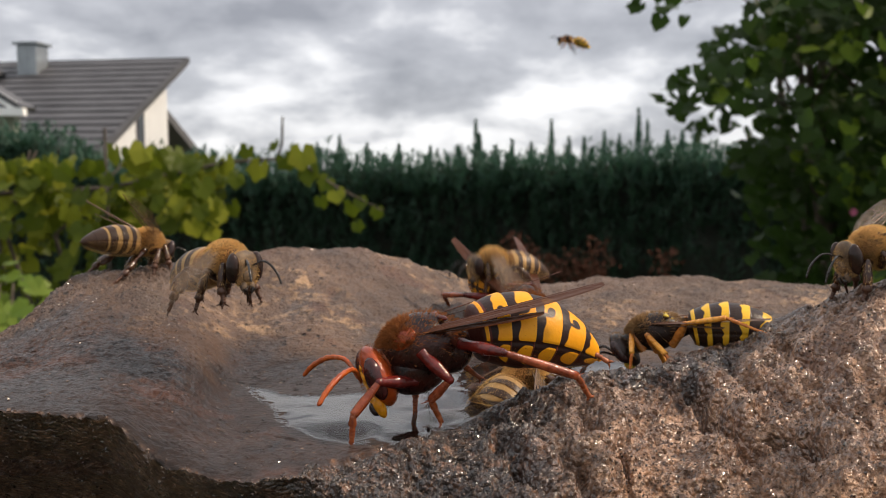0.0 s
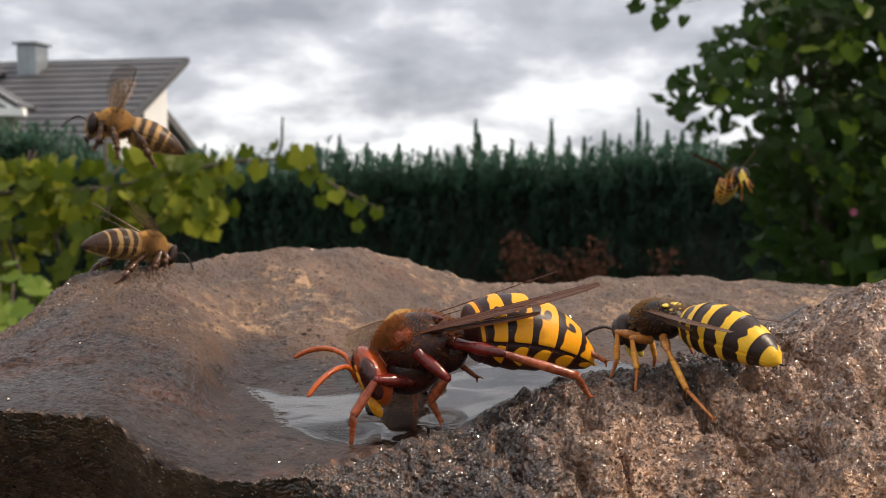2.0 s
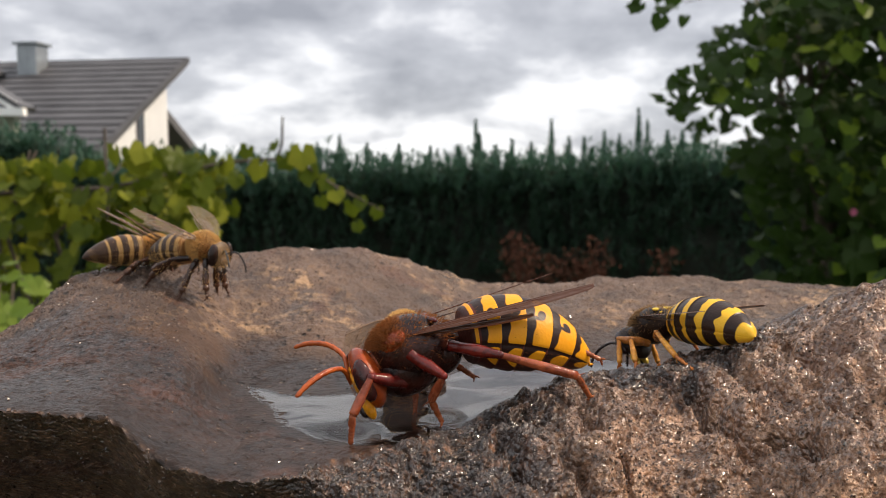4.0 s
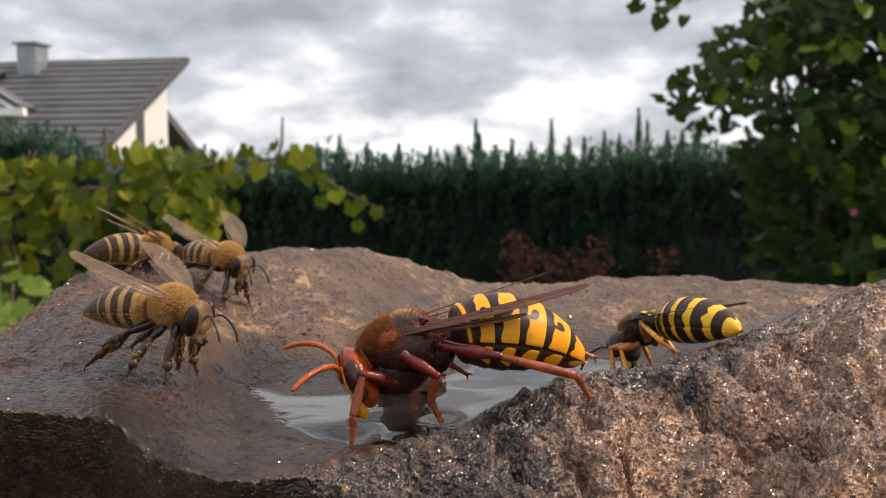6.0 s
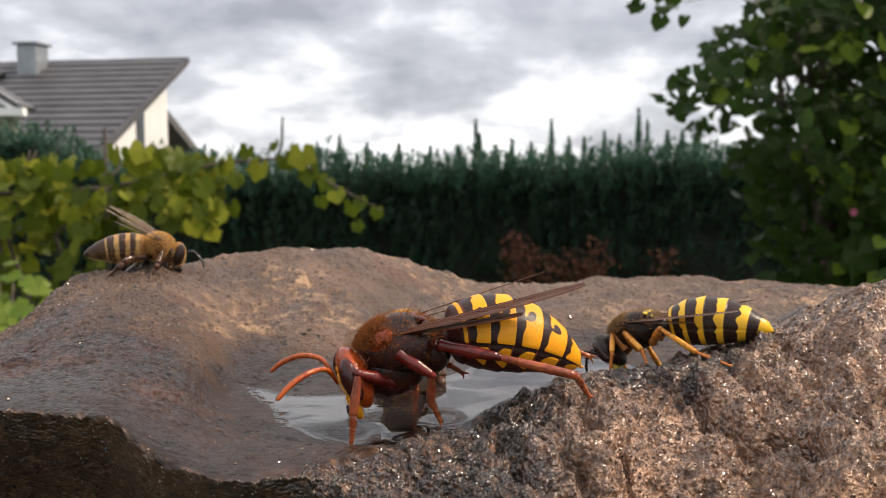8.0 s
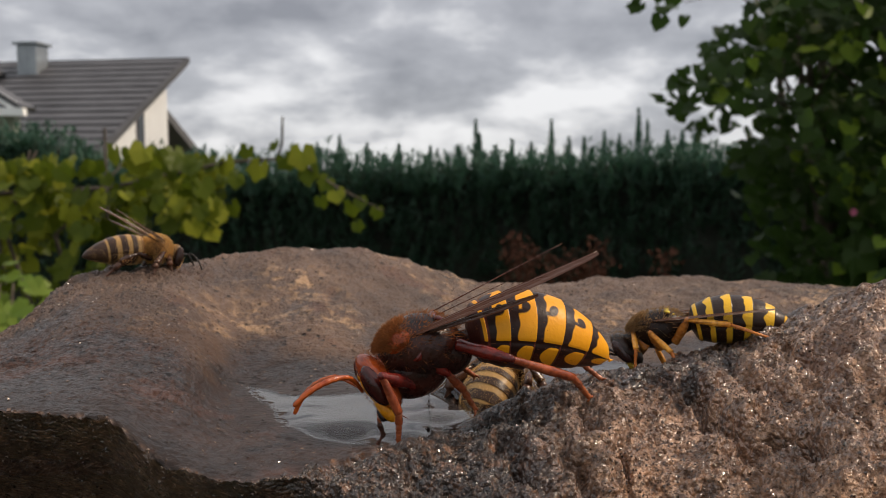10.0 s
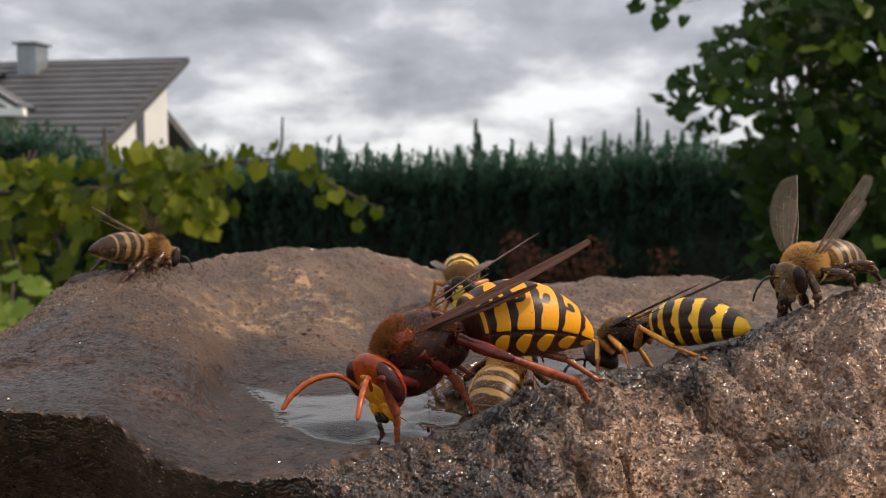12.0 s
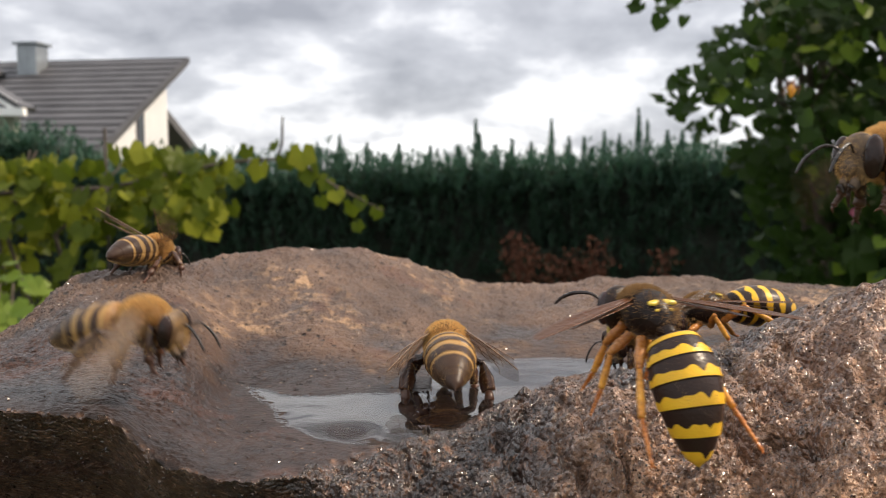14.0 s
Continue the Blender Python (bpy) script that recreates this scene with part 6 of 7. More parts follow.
    settle_limbs(wasp_c, WASP, [(0, 7.2, "stand"), (7.4, 7.9, "perk"), (8, 11.2, "stand"), (11.5, 12.35, "perk"), (12.45, 12.6, "stand"), (12.75, 13.4, "open"), (13.5, 14, "splay")], path)
    path = fly_path(wasp_d, [
        (0, 136.7, 120.0, -4.8, 0, 0, 190), (11.8, 136.7, 120.0, -4.8, 0, 0, 190), (12.1, 68.3, 92.0, -5.5, 0, 0, 193),
        (12.2, 50.1, 88.0, -6.4, 0, 2, 195), (12.3, 43.3, 86.0, -7.1, 0, 4, 198), (12.5, 41.7, 86.0, -7.6, 0, 4, 202),
        (12.7, 40.6, 86.0, -8.1, 0, 4, 202), (12.85, 40.0, 90.0, -9.0, 0, 2, 198), (13, 40.4, 106.0, -11.4, 0, 2, 186),
        (13.3, 37.3, 110.0, -13.1, 0, 0, 187), (13.6, 38.5, 108.0, -12.8, 0, 0, 187), (13.8, 36.2, 107.0, -14.3, 0, 2, 190),
        (14, 32.3, 104.0, -15.8, 0, 6, 195)])
    settle_limbs(wasp_d, WASP, [(0, 11.9, "hold"), (11.9, 12.25, "fly"), (12.25, 14, "stand")], path)
    path = fly_path(wasp_n, [
        (0, 137.6, 120.0, -14.4, 0, 0, 160), (2.5, 103.5, 90.0, -14.4, 0, 0, 160), (2.6, 52.9, 74.0, -11.9, 0, -10, 160),
        (2.7, 39.1, 70.0, -8.2, 0, -20, 155), (2.77, 32.3, 63.0, -1.8, 0, -33.2, 150.6), (2.8, 31.5, 62.0, -1.0, 0, -35, 150),
        (2.83, 31.8, 63.2, 0.6, 0, -33.8, 151.2), (2.87, 33.8, 70.8, 12.4, 0, -26.2, 158.8), (2.9, 34.0, 72.0, 14.5, 0, -25, 160),
        (3, 35.4, 72.0, 15.4, -35, -22, 168), (3.03, 35.5, 72.2, 14.2, -32, -22.4, 167), (3.07, 36.2, 73.8, 6.2, -13, -24.6, 161),
        (3.1, 36.3, 74.0, 4.8, -10, -25, 160), (3.13, 36.6, 73.8, 3.8, -8.8, -23.8, 158.8), (3.2, 38.1, 72.0, -4.1, 0, -15, 150),
        (3.3, 59.5, 80.0, -6.9, 0, 0, 150), (3.8, 137.2, 120.0, -10.4, 0, 0, 200), (6, 226.3, 200.0, 9.2, 0, -10, 262),
        (6.8, 189.9, 190.0, 8.7, 0, -10, 262), (6.9, 136.3, 225.0, 1.5, 0, -25, 265), (6.97, 32.0, 178.8, -4.2, 0, -31.2, 269.4),
        (7, 20.8, 172.5, -4.8, 0, -32, 270), (7.03, 25.3, 176.1, -3.9, 0, -31.8, 269), (7.07, 57.0, 198.9, 3.0, 0, -30.2, 263),
        (7.1, 62.6, 202.5, 4.2, 0, -30, 262), (7.13, 72.3, 205.2, 5.4, 0, -28.8, 259.4), (7.2, 150.5, 225.0, 14.7, 0, -20, 240),
        (7.6, 169.7, 150.0, 6.9, 0, -10, 300), (9.6, 136.1, 120.0, 1.6, 0, -10, 360), (10.1, -61.4, 200.0, 103.7, 0, -10, 370),
        (10.13, -53.4, 192.8, 94.6, 0, -10, 370), (10.17, -12.5, 147.2, 46.0, 0, -10, 370), (10.2, -7.6, 140.0, 39.7, 0, -10, 370),
        (10.23, -3.9, 134.7, 32.9, 0, -9.52, 370), (10.27, 13.8, 101.3, -1.1, 0, -6.48, 370), (10.3, 15.7, 96.0, -5.0, 0, -6, 370),
        (10.33, 17.7, 95.9, -5.3, 0, -5.88, 366.4), (10.37, 30.6, 95.1, -7.3, 0, -5.12, 343.6), (10.4, 32.7, 95.0, -7.6, 0, -5, 340),
        (10.43, 36.5, 101.6, -8.1, 0, -6.8, 333.4), (10.47, 65.9, 143.4, -11.2, 0, -18.2, 291.6), (10.5, 71.3, 150.0, -11.7, 0, -20, 285),
        (10.6, 72.2, 165.0, -17.4, 0, -10, 275), (10.7, 68.7, 170.0, -19.3, 0, -10, 270), (10.8, 73.2, 172.0, -23.0, 0, -10, 265),
        (11, 59.4, 160.0, -19.2, 0, -10, 215), (11.03, 56.6, 156.4, -18.3, 0, -10.6, 212.6), (11.07, 40.1, 133.6, -13.3, 0, -14.4, 197.4),
        (11.1, 37.8, 130.0, -12.5, 0, -15, 195), (11.2, 26.2, 118.0, -10.5, 0, -10, 190), (11.3, 19.0, 116.0, -9.3, 0, -10, 220),
        (11.33, 17.7, 116.5, -9.0, 0, -11.2, 224.6), (11.37, 9.3, 119.5, -7.6, 0, -18.8, 253.4), (11.4, 8.0, 120.0, -7.3, 0, -20, 258),
        (11.5, 7.9, 120.0, -13.2, 0, 5, 268), (11.8, 6.1, 120.0, -13.6, 0, 8, 268), (12, 2.5, 120.0, -13.8, 0, 8, 268),
        (12.2, 1.4, 134.4, -11.6, 0, -10, 268), (12.23, 1.2, 135.1, -10.0, 0, -11.2, 268), (12.27, -0.1, 139.3, 0.5, 0, -18.8, 268),
        (12.3, -0.4, 140.0, 2.2, 0, -20, 268), (12.33, -0.9, 139.3, 1.0, 0, -20, 268), (12.37, -4.3, 135.1, -6.1, 0, -20, 268),
        (12.4, -4.8, 134.4, -7.1, 0, -20, 268), (12.5, -8.2, 129.9, -14.0, 0, -10, 270), (12.53, -9.4, 128.8, -10.0, 1.2, -13, 271.8),
        (12.57, -16.3, 122.1, 13.6, 8.8, -32, 283.2), (12.6, -17.3, 121.0, 17.0, 10, -35, 285), (12.63, -19.1, 121.3, 20.5, 8.8, -35.6, 286.8),
        (12.67, -30.2, 122.9, 42.3, 1.2, -39.4, 298.2), (12.7, -32.0, 123.2, 45.7, 0, -40, 300), (12.73, -31.1, 132.4, 49.5, 0, -37.6, 292.8),
        (12.77, -15.0, 190.8, 75.0, 0, -22.4, 247.2), (12.8, -10.8, 200.0, 79.2, 0, -20, 240), (12.83, -7.1, 206.0, 77.7, 0, -18.8, 231.6),
        (12.87, 21.5, 244.0, 63.0, 0, -11.2, 178.4), (12.9, 26.9, 250.0, 59.8, 0, -10, 170), (12.93, 32.3, 270.4, 60.9, 0, -10, 169.4),
        (12.97, 78.0, 399.6, 54.0, 0, -10, 165.6), (13, 87.0, 420.0, 50.7, 0, -10, 165), (13.2, 28.6, 200.0, -2.7, 0, -10, 200),
        (13.4, 6.6, 150.0, -12.0, 0, -15, 250), (13.5, 0.3, 130.0, -5.5, 0, -15, 272), (13.53, 2.7, 132.4, -4.6, 0, -15.6, 279),
        (13.57, 19.5, 147.6, 1.8, 0, -19.4, 323), (13.6, 22.4, 150.0, 2.9, 0, -20, 330), (13.63, 26.1, 147.6, 1.4, 0, -18.8, 333.6),
        (13.67, 46.7, 132.4, -7.1, 0, -11.2, 356.4), (13.7, 49.5, 130.0, -8.3, 0, -10, 360), (13.73, 53.6, 128.8, -7.8, 0, -10, 360),
        (13.8, 81.0, 120.0, -4.8, 0, -10, 360), (14, 169.3, 150.0, 11.8, 0, -10, 360)])
    settle_limbs(wasp_n, WASP, [(0, 2.5, "hold"), (2.5, 3.4, "fly"), (3.4, 6.7, "hold"), (6.7, 7.3, "fly"), (7.3, 10, "hold"), (10, 11.5, "fly"), (11.5, 12.15, "stand"), (12.15, 14, "fly")], path)
    path = fly_path(wasp_o, [
        (0, 67.8, 470.0, 76.4, 0, -10, 150), (0.0333, 80.8, 461.6, 84.7, 0, -11.2, 146.4), (0.0667, 149.8, 408.4, 128.0, 0, -18.8, 123.6),
        (0.1, 158.7, 400.0, 133.5, 0, -20, 120), (0.4, 207.1, 200.0, 79.2, 0, 0, 180), (1.8, 212.6, 200.0, 15.7, 0, 0, 262),
        (1.9, 102.0, 160.0, 6.3, 0, -10, 268), (1.97, 86.9, 230.4, 1.7, 7.04, -18.8, 271.5), (2, 81.9, 240.0, 0.8, 8, -20, 272),
        (2.03, 87.8, 230.4, 1.0, 7.04, -20, 275.4), (2.1, 107.5, 160.0, 2.1, 0, -20, 300), (2.6, 225.7, 200.0, 15.7, 0, 0, 270),
        (6.6, 247.0, 220.0, 31.5, 0, 0, 220), (6.8, 126.7, 200.0, 22.2, 0, -10, 220), (6.87, 61.3, 200.0, 6.8, 0, -18.8, 237.6),
        (6.9, 52.3, 200.0, 4.7, 0, -20, 240), (6.93, 41.9, 191.1, 2.2, 2.4, -19, 238.2), (6.97, -7.1, 134.9, -8.9, 17.6, -13, 226.8),
        (7, -12.1, 126.0, -9.9, 20, -12, 225), (7.03, -14.8, 125.8, -9.5, 17.6, -12.4, 225.6), (7.07, -31.9, 124.2, -7.1, 2.4, -14.6, 229.4),
        (7.1, -34.5, 124.0, -6.8, 0, -15, 230), (7.13, -33.4, 124.0, -7.0, 0, -15, 238.4), (7.17, -26.2, 124.0, -8.8, 0, -15, 291.6),
        (7.2, -25.1, 124.0, -9.1, 0, -15, 300), (7.23, -23.0, 124.1, -9.2, 0, -15, 306), (7.27, -9.9, 124.9, -9.9, 0, -15, 344),
        (7.3, -7.8, 125.0, -10.0, 0, -15, 350), (7.33, -6.7, 126.8, -8.9, 0, -15.6, 345.2), (7.37, 0.9, 138.2, -1.7, 0, -19.4, 314.8),
        (7.4, 2.2, 140.0, -0.4, 0, -20, 310), (7.5, 14.4, 215.0, -4.3, 0, -20, 285), (7.53, 17.1, 225.2, -3.4, 0, -20, 290.4),
        (7.57, 38.7, 289.8, 4.3, 0, -20, 324.6), (7.6, 42.8, 300.0, 5.9, 0, -20, 330), (7.8, 363.1, 500.0, 103.7, 0, -20, 360),
        (8.2, 584.8, 500.0, 166.9, 0, 0, 360), (10, 354.6, 300.0, 62.2, 0, 0, 280), (12.2, 181.3, 160.0, 4.2, 0, 0, 200),
        (12.3, 109.2, 155.0, 3.0, 0, -10, 190), (12.37, 73.2, 221.0, 4.3, 0, -10, 154.8), (12.4, 64.4, 230.0, 4.5, 0, -10, 150),
        (12.43, 69.8, 233.6, 3.6, 0, -14.2, 142.8), (12.47, 106.7, 256.4, -3.1, 0, -40.8, 97.2), (12.5, 113.0, 260.0, -4.3, 0, -45, 90),
        (12.53, 120.4, 257.6, -4.0, 0, -40.8, 84), (12.6, 169.4, 240.0, -1.6, 0, -10, 40), (13, 240.1, 200.0, 2.6, 0, 0, 40),
        (14, 240.1, 200.0, 2.6, 0, 0, 40)])
    settle_limbs(wasp_o, WASP, [(0, 0.2, "fly"), (0.2, 1.8, "hold"), (1.8, 2.2, "fly"), (2.2, 6.7, "hold"), (6.7, 7.9, "fly"), (7.9, 12.2, "hold"), (12.2, 12.8, "fly"), (12.8, 14, "hold")], path)
    path = fly_path(bee_e, [
        (0, -43.1, 124.0, -8.9, -6, 12, 50), (0.8, -42.8, 124.0, -9.2, -4, 12, 48), (1.4, -42.3, 124.0, -9.6, 0, 10, 46),
        (1.9, -42.6, 124.0, -9.4, -4, 14, 48), (2.4, -43.3, 124.0, -9.9, 0, 6, 40), (3.2, -42.3, 124.0, -9.9, 0, 6, 36),
        (5.3, -41.8, 124.0, -9.6, 0, 6, 38), (6.8, -42.3, 124.0, -9.6, 0, 6, 40), (7.2, -42.3, 124.0, -9.9, 0, 4, 34),
        (7.5, -41.8, 124.0, -9.7, 0, 4, 20), (8.2, -41.5, 124.0, -9.6, 0, 6, 18), (10.3, -42.0, 124.0, -9.9, 0, 8, 40),
        (11, -42.3, 124.0, -9.9, -5, 12, 52), (12.1, -42.3, 124.0, -9.9, -5, 12, 54), (12.4, -42.6, 124.0, -9.7, 0, 10, 66),
        (12.7, -41.5, 124.0, -9.6, 0, 6, 92), (13, -40.5, 124.0, -10.1, 0, 8, 98), (13.3, -40.0, 124.0, -9.6, 0, -6, 104),
        (13.6, -40.0, 124.0, -9.7, 0, -2, 98), (13.8, -41.5, 124.0, -9.7, 0, 2, 82), (14, -41.8, 124.0, -9.9, 0, 8, 70)])
    settle_limbs(bee_e, BEE, [(0, 14, "stand")], path)
    path = fly_path(bee_f, [
        (0, -22.0, 86.0, -8.1, 0, -8, 320), (0.1, -21.5, 86.0, -8.9, 0, -8, 318), (0.2, -21.2, 86.0, -8.6, 0, -6, 322),
        (0.233, -21.4, 83.7, -8.2, 0, -6.72, 324.8), (0.267, -21.8, 69.5, -5.7, 0, -11.3, 342.2), (0.3, -21.7, 67.2, -5.4, 0, -12, 345),
        (0.4, -21.5, 66.4, -6.6, 0, -10, 345), (0.5, -20.9, 65.6, -7.4, 0, -10, 346), (0.6, -20.4, 66.4, -9.1, 0, -6, 350),
        (0.7, -20.5, 75.7, -11.1, 0, -8, 352), (0.733, -20.7, 78.1, -10.8, 0, -8.72, 354.4), (0.767, -21.6, 93.6, -7.4, 0, -13.3, 369.6),
        (0.8, -21.7, 96.0, -6.7, 0, -14, 372), (0.9, -20.2, 100.0, -6.5, 0, -14, 378), (1, -18.1, 106.0, -8.5, 0, -18, 415),
        (1.1, -19.1, 112.0, -11.2, 0, -15, 480), (1.2, -23.7, 116.0, -12.4, 0, -6, 540), (1.3, -25.3, 119.0, -13.0, 0, 2, 556),
        (1.5, -26.1, 119.0, -12.8, 0, 5, 558), (1.7, -27.3, 119.0, -13.0, 0, 5, 580), (1.8, -27.7, 118.0, -13.2, 0, 6, 605),
        (1.9, -27.8, 117.0, -13.1, 0, 5, 630), (1.93, -30.0, 117.6, -10.6, 0, 2.72, 621.6), (1.97, -44.1, 121.2, 5.5, 0, -11.7, 568.4),
        (2, -46.4, 121.8, 8.1, 0, -14, 560), (2.03, -49.8, 119.7, 9.5, 0, -14.7, 557.6), (2.1, -69.5, 104.0, 17.6, 0, -20, 540),
        (2.3, -151.7, 200.0, 79.2, 0, -20, 600), (2.42, -52.6, 208.8, 77.0, 0, 6.4, 635.2), (2.45, -38.3, 210.0, 76.6, 0, 10, 640),
        (2.48, -37.0, 208.8, 70.4, 0, 13.6, 646), (2.57, -28.5, 201.2, 32.0, 0, 36.4, 684), (2.6, -27.2, 200.0, 26.1, 0, 40, 690),
        (2.63, -28.7, 189.4, 20.2, 0, 41.8, 688.8), (2.67, -30.4, 122.6, -5.6, 0, 53.2, 681.2), (2.7, -29.5, 112.0, -7.8, 0, 55, 680),
        (2.8, -30.7, 112.0, -6.3, 0, 10, 700), (2.83, -32.2, 111.8, -5.2, 0, 7.12, 704.8), (2.87, -41.4, 110.2, 1.5, 0, -11.1, 735.2),
        (2.9, -42.8, 110.0, 2.5, 0, -14, 740), (3, -41.3, 108.0, -2.7, 0, -12, 735), (3.1, -42.7, 110.0, -5.8, 0, -8, 730),
        (3.2, -45.5, 114.0, -8.7, 0, 0, 728), (3.5, -40.6, 112.0, -8.2, 0, 0, 710), (4.2, -31.2, 116.0, -9.3, 0, 2, 692),
        (5.3, -30.5, 119.0, -10.4, 0, 8, 690), (5.8, -30.1, 119.0, -10.6, 0, 8, 688), (6.5, -30.1, 119.0, -10.8, 0, 8, 690),
        (6.9, -30.3, 119.0, -10.6, 0, 6, 690), (7.1, -28.9, 116.0, -9.3, 0, 0, 700), (7.2, -24.9, 112.0, -7.4, 0, -8, 715),
        (7.23, -23.3, 111.5, -7.1, 0, -8.72, 716.1), (7.27, -13.8, 108.5, -4.8, 0, -13.3, 722.9), (7.3, -12.3, 108.0, -4.4, 0, -14, 724),
        (7.33, -9.3, 112.5, -4.4, 0, -16.2, 726.5), (7.37, 16.3, 141.1, -3.3, 0, -29.8, 742.5), (7.4, 21.3, 145.6, -3.1, 0, -32, 745),
        (7.43, 24.5, 146.3, -0.6, 0, -29.8, 742.6), (7.47, 44.9, 150.5, 15.9, 0, -16.2, 727.4), (7.5, 48.2, 151.2, 18.6, 0, -14, 725),
        (7.53, 54.1, 151.5, 19.9, 0, -13.5, 724.4), (7.6, 97.9, 154.0, 30.0, 0, -10, 720), (8, 232.7, 200.0, 79.2, 0, 0, 720),
        (9, -15.7, 300.0, 226.7, 0, 0, 760), (10.4, -288.2, 320.0, 66.4, 0, 0, 745), (10.6, -192.9, 300.0, 46.9, 0, -10, 730),
        (10.67, -141.4, 300.0, 40.7, 0, -10, 725.6), (10.7, -134.4, 300.0, 39.9, 0, -10, 725), (10.73, -125.9, 303.6, 38.1, 0, -11.2, 730.4),
        (10.77, -66.6, 326.4, 25.0, 0, -18.8, 764.6), (10.8, -56.3, 330.0, 22.7, 0, -20, 770), (10.83, -51.7, 325.2, 24.2, 0, -20, 771.2),
        (10.87, -25.8, 294.8, 32.3, 0, -20, 778.8), (10.9, -22.1, 290.0, 33.3, 0, -20, 780), (10.93, -12.9, 288.8, 36.1, 0, -20, 770.4),
        (10.97, 42.8, 281.2, 53.3, 0, -20, 709.6), (11, 51.2, 280.0, 55.9, 0, -20, 700), (11.03, 60.9, 281.1, 63.3, 0, -20, 700),
        (11.07, 122.6, 287.9, 110.4, 0, -20, 700), (11.1, 132.5, 289.0, 118.0, 0, -20, 700), (11.6, 343.8, 300.0, 173.6, 0, 0, 720),
        (14, 343.8, 300.0, 173.6, 0, 0, 720)])
    settle_limbs(bee_f, BEE, [(0, 1.3, "fly"), (1.3, 1.9, "perk"), (1.9, 3.3, "fly"), (3.3, 7.05, "stand"), (7.05, 7.8, "fly"), (7.8, 10.5, "hold"), (10.5, 11.2, "fly"), (11.2, 14, "hold")], path)
    path = fly_path(bee_g, [
        (0, -117.7, 120.0, 1.6, 0, 0, 0), (3.9, -98.5, 100.0, -4.0, 0, 0, 0), (4.4, -61.2, 88.0, -6.4, 0, -12, 0),
        (4.7, -41.4, 88.0, -10.0, 0, -8, -6), (4.9, -36.7, 88.0, -11.4, 0, 4, -15), (5.3, -30.2, 81.0, -11.1, 0, 4, -20),
        (5.5, -28.5, 81.0, -12.0, 0, 5, -26), (5.8, -27.1, 81.0, -11.6, 0, 5, -22), (6, -25.9, 81.0, -12.0, 0, 4, -16),
        (6.3, -24.4, 81.0, -12.8, 0, 6, -14), (6.5, -24.0, 81.0, -13.1, 0, 6, -14), (6.7, -24.7, 81.0, -13.1, 0, 6, -12),
        (6.9, -25.1, 81.0, -12.1, 0, 2, -12), (7, -25.8, 81.0, -8.7, 0, -12, -12), (7.1, -34.6, 92.0, -8.4, 0, -14, -8),
        (7.13, -33.7, 92.7, -8.4, 0, -14, -7.04), (7.17, -28.0, 97.3, -7.9, 0, -14, -0.96), (7.2, -27.0, 98.0, -7.8, 0, -14, 0),
        (7.23, -27.1, 101.8, -8.4, 0, -13.8, 0.6), (7.27, -26.0, 126.2, -12.9, 0, -12.2, 4.4), (7.3, -25.5, 130.0, -13.7, 0, -12, 5),
        (7.33, -22.0, 130.9, -12.9, 0, -12.2, 5.6), (7.37, 1.3, 136.9, -7.3, 0, -13.8, 9.4), (7.4, 5.1, 137.8, -6.4, 0, -14, 10),
        (7.43, 12.6, 136.2, -5.3, 0, -13.8, 8.2), (7.47, 55.8, 126.4, 0.9, 0, -12.2, -3.2), (7.5, 62.0, 124.8, 1.8, 0, -12, -5),
        (7.53, 66.4, 125.4, 2.0, 0, -11.8, -4.4), (7.6, 100.1, 130.0, 3.4, 0, -10, 0), (8, 143.9, 120.0, 3.1, 0, 0, 60),
        (10, 148.3, 130.0, -6.9, 0, 0, 110), (13, 151.2, 140.0, -16.8, 0, 0, 150), (13.25, 82.6, 135.0, -16.2, 0, -8, 150),
        (13.37, 18.8, 130.6, -16.8, 0, -11.5, 132.4), (13.4, 10.4, 130.0, -16.9, 0, -12, 130), (13.43, 8.7, 128.3, -15.7, 0, -12.5, 124.2),
        (13.47, -1.6, 117.7, -8.4, 0, -15.5, 87.76), (13.5, -3.0, 116.0, -7.3, 0, -16, 82), (13.53, -4.2, 115.5, -7.1, 0, -15.8, 74.56),
        (13.57, -11.8, 112.5, -5.6, 0, -14.2, 27.44), (13.6, -12.9, 112.0, -5.4, 0, -14, 20), (13.65, -19.3, 106.0, -3.5, 0, -14, -30),
        (13.7, -24.9, 100.0, -1.7, 0, -16, -70), (13.73, -26.2, 96.4, -1.2, 0, -15.8, -71.68), (13.77, -30.3, 73.8, 0.9, 0, -14.2, -82.32),
        (13.8, -30.3, 70.2, 1.1, 0, -14, -84), (13.83, -30.2, 70.4, 0.1, 0, -13.3, -75.6), (13.87, -29.0, 71.8, -7.0, 0, -8.72, -22.4),
        (13.9, -28.8, 72.0, -8.2, 0, -8, -14), (14, -26.2, 74.0, -12.2, 0, -4, -16)])
    settle_limbs(bee_g, BEE, [(0, 4.2, "hold"), (4.2, 4.8, "fly"), (4.8, 6.95, "stand"), (6.95, 7.8, "fly"), (7.8, 13.13, "hold"), (13.13, 14, "fly")], path)
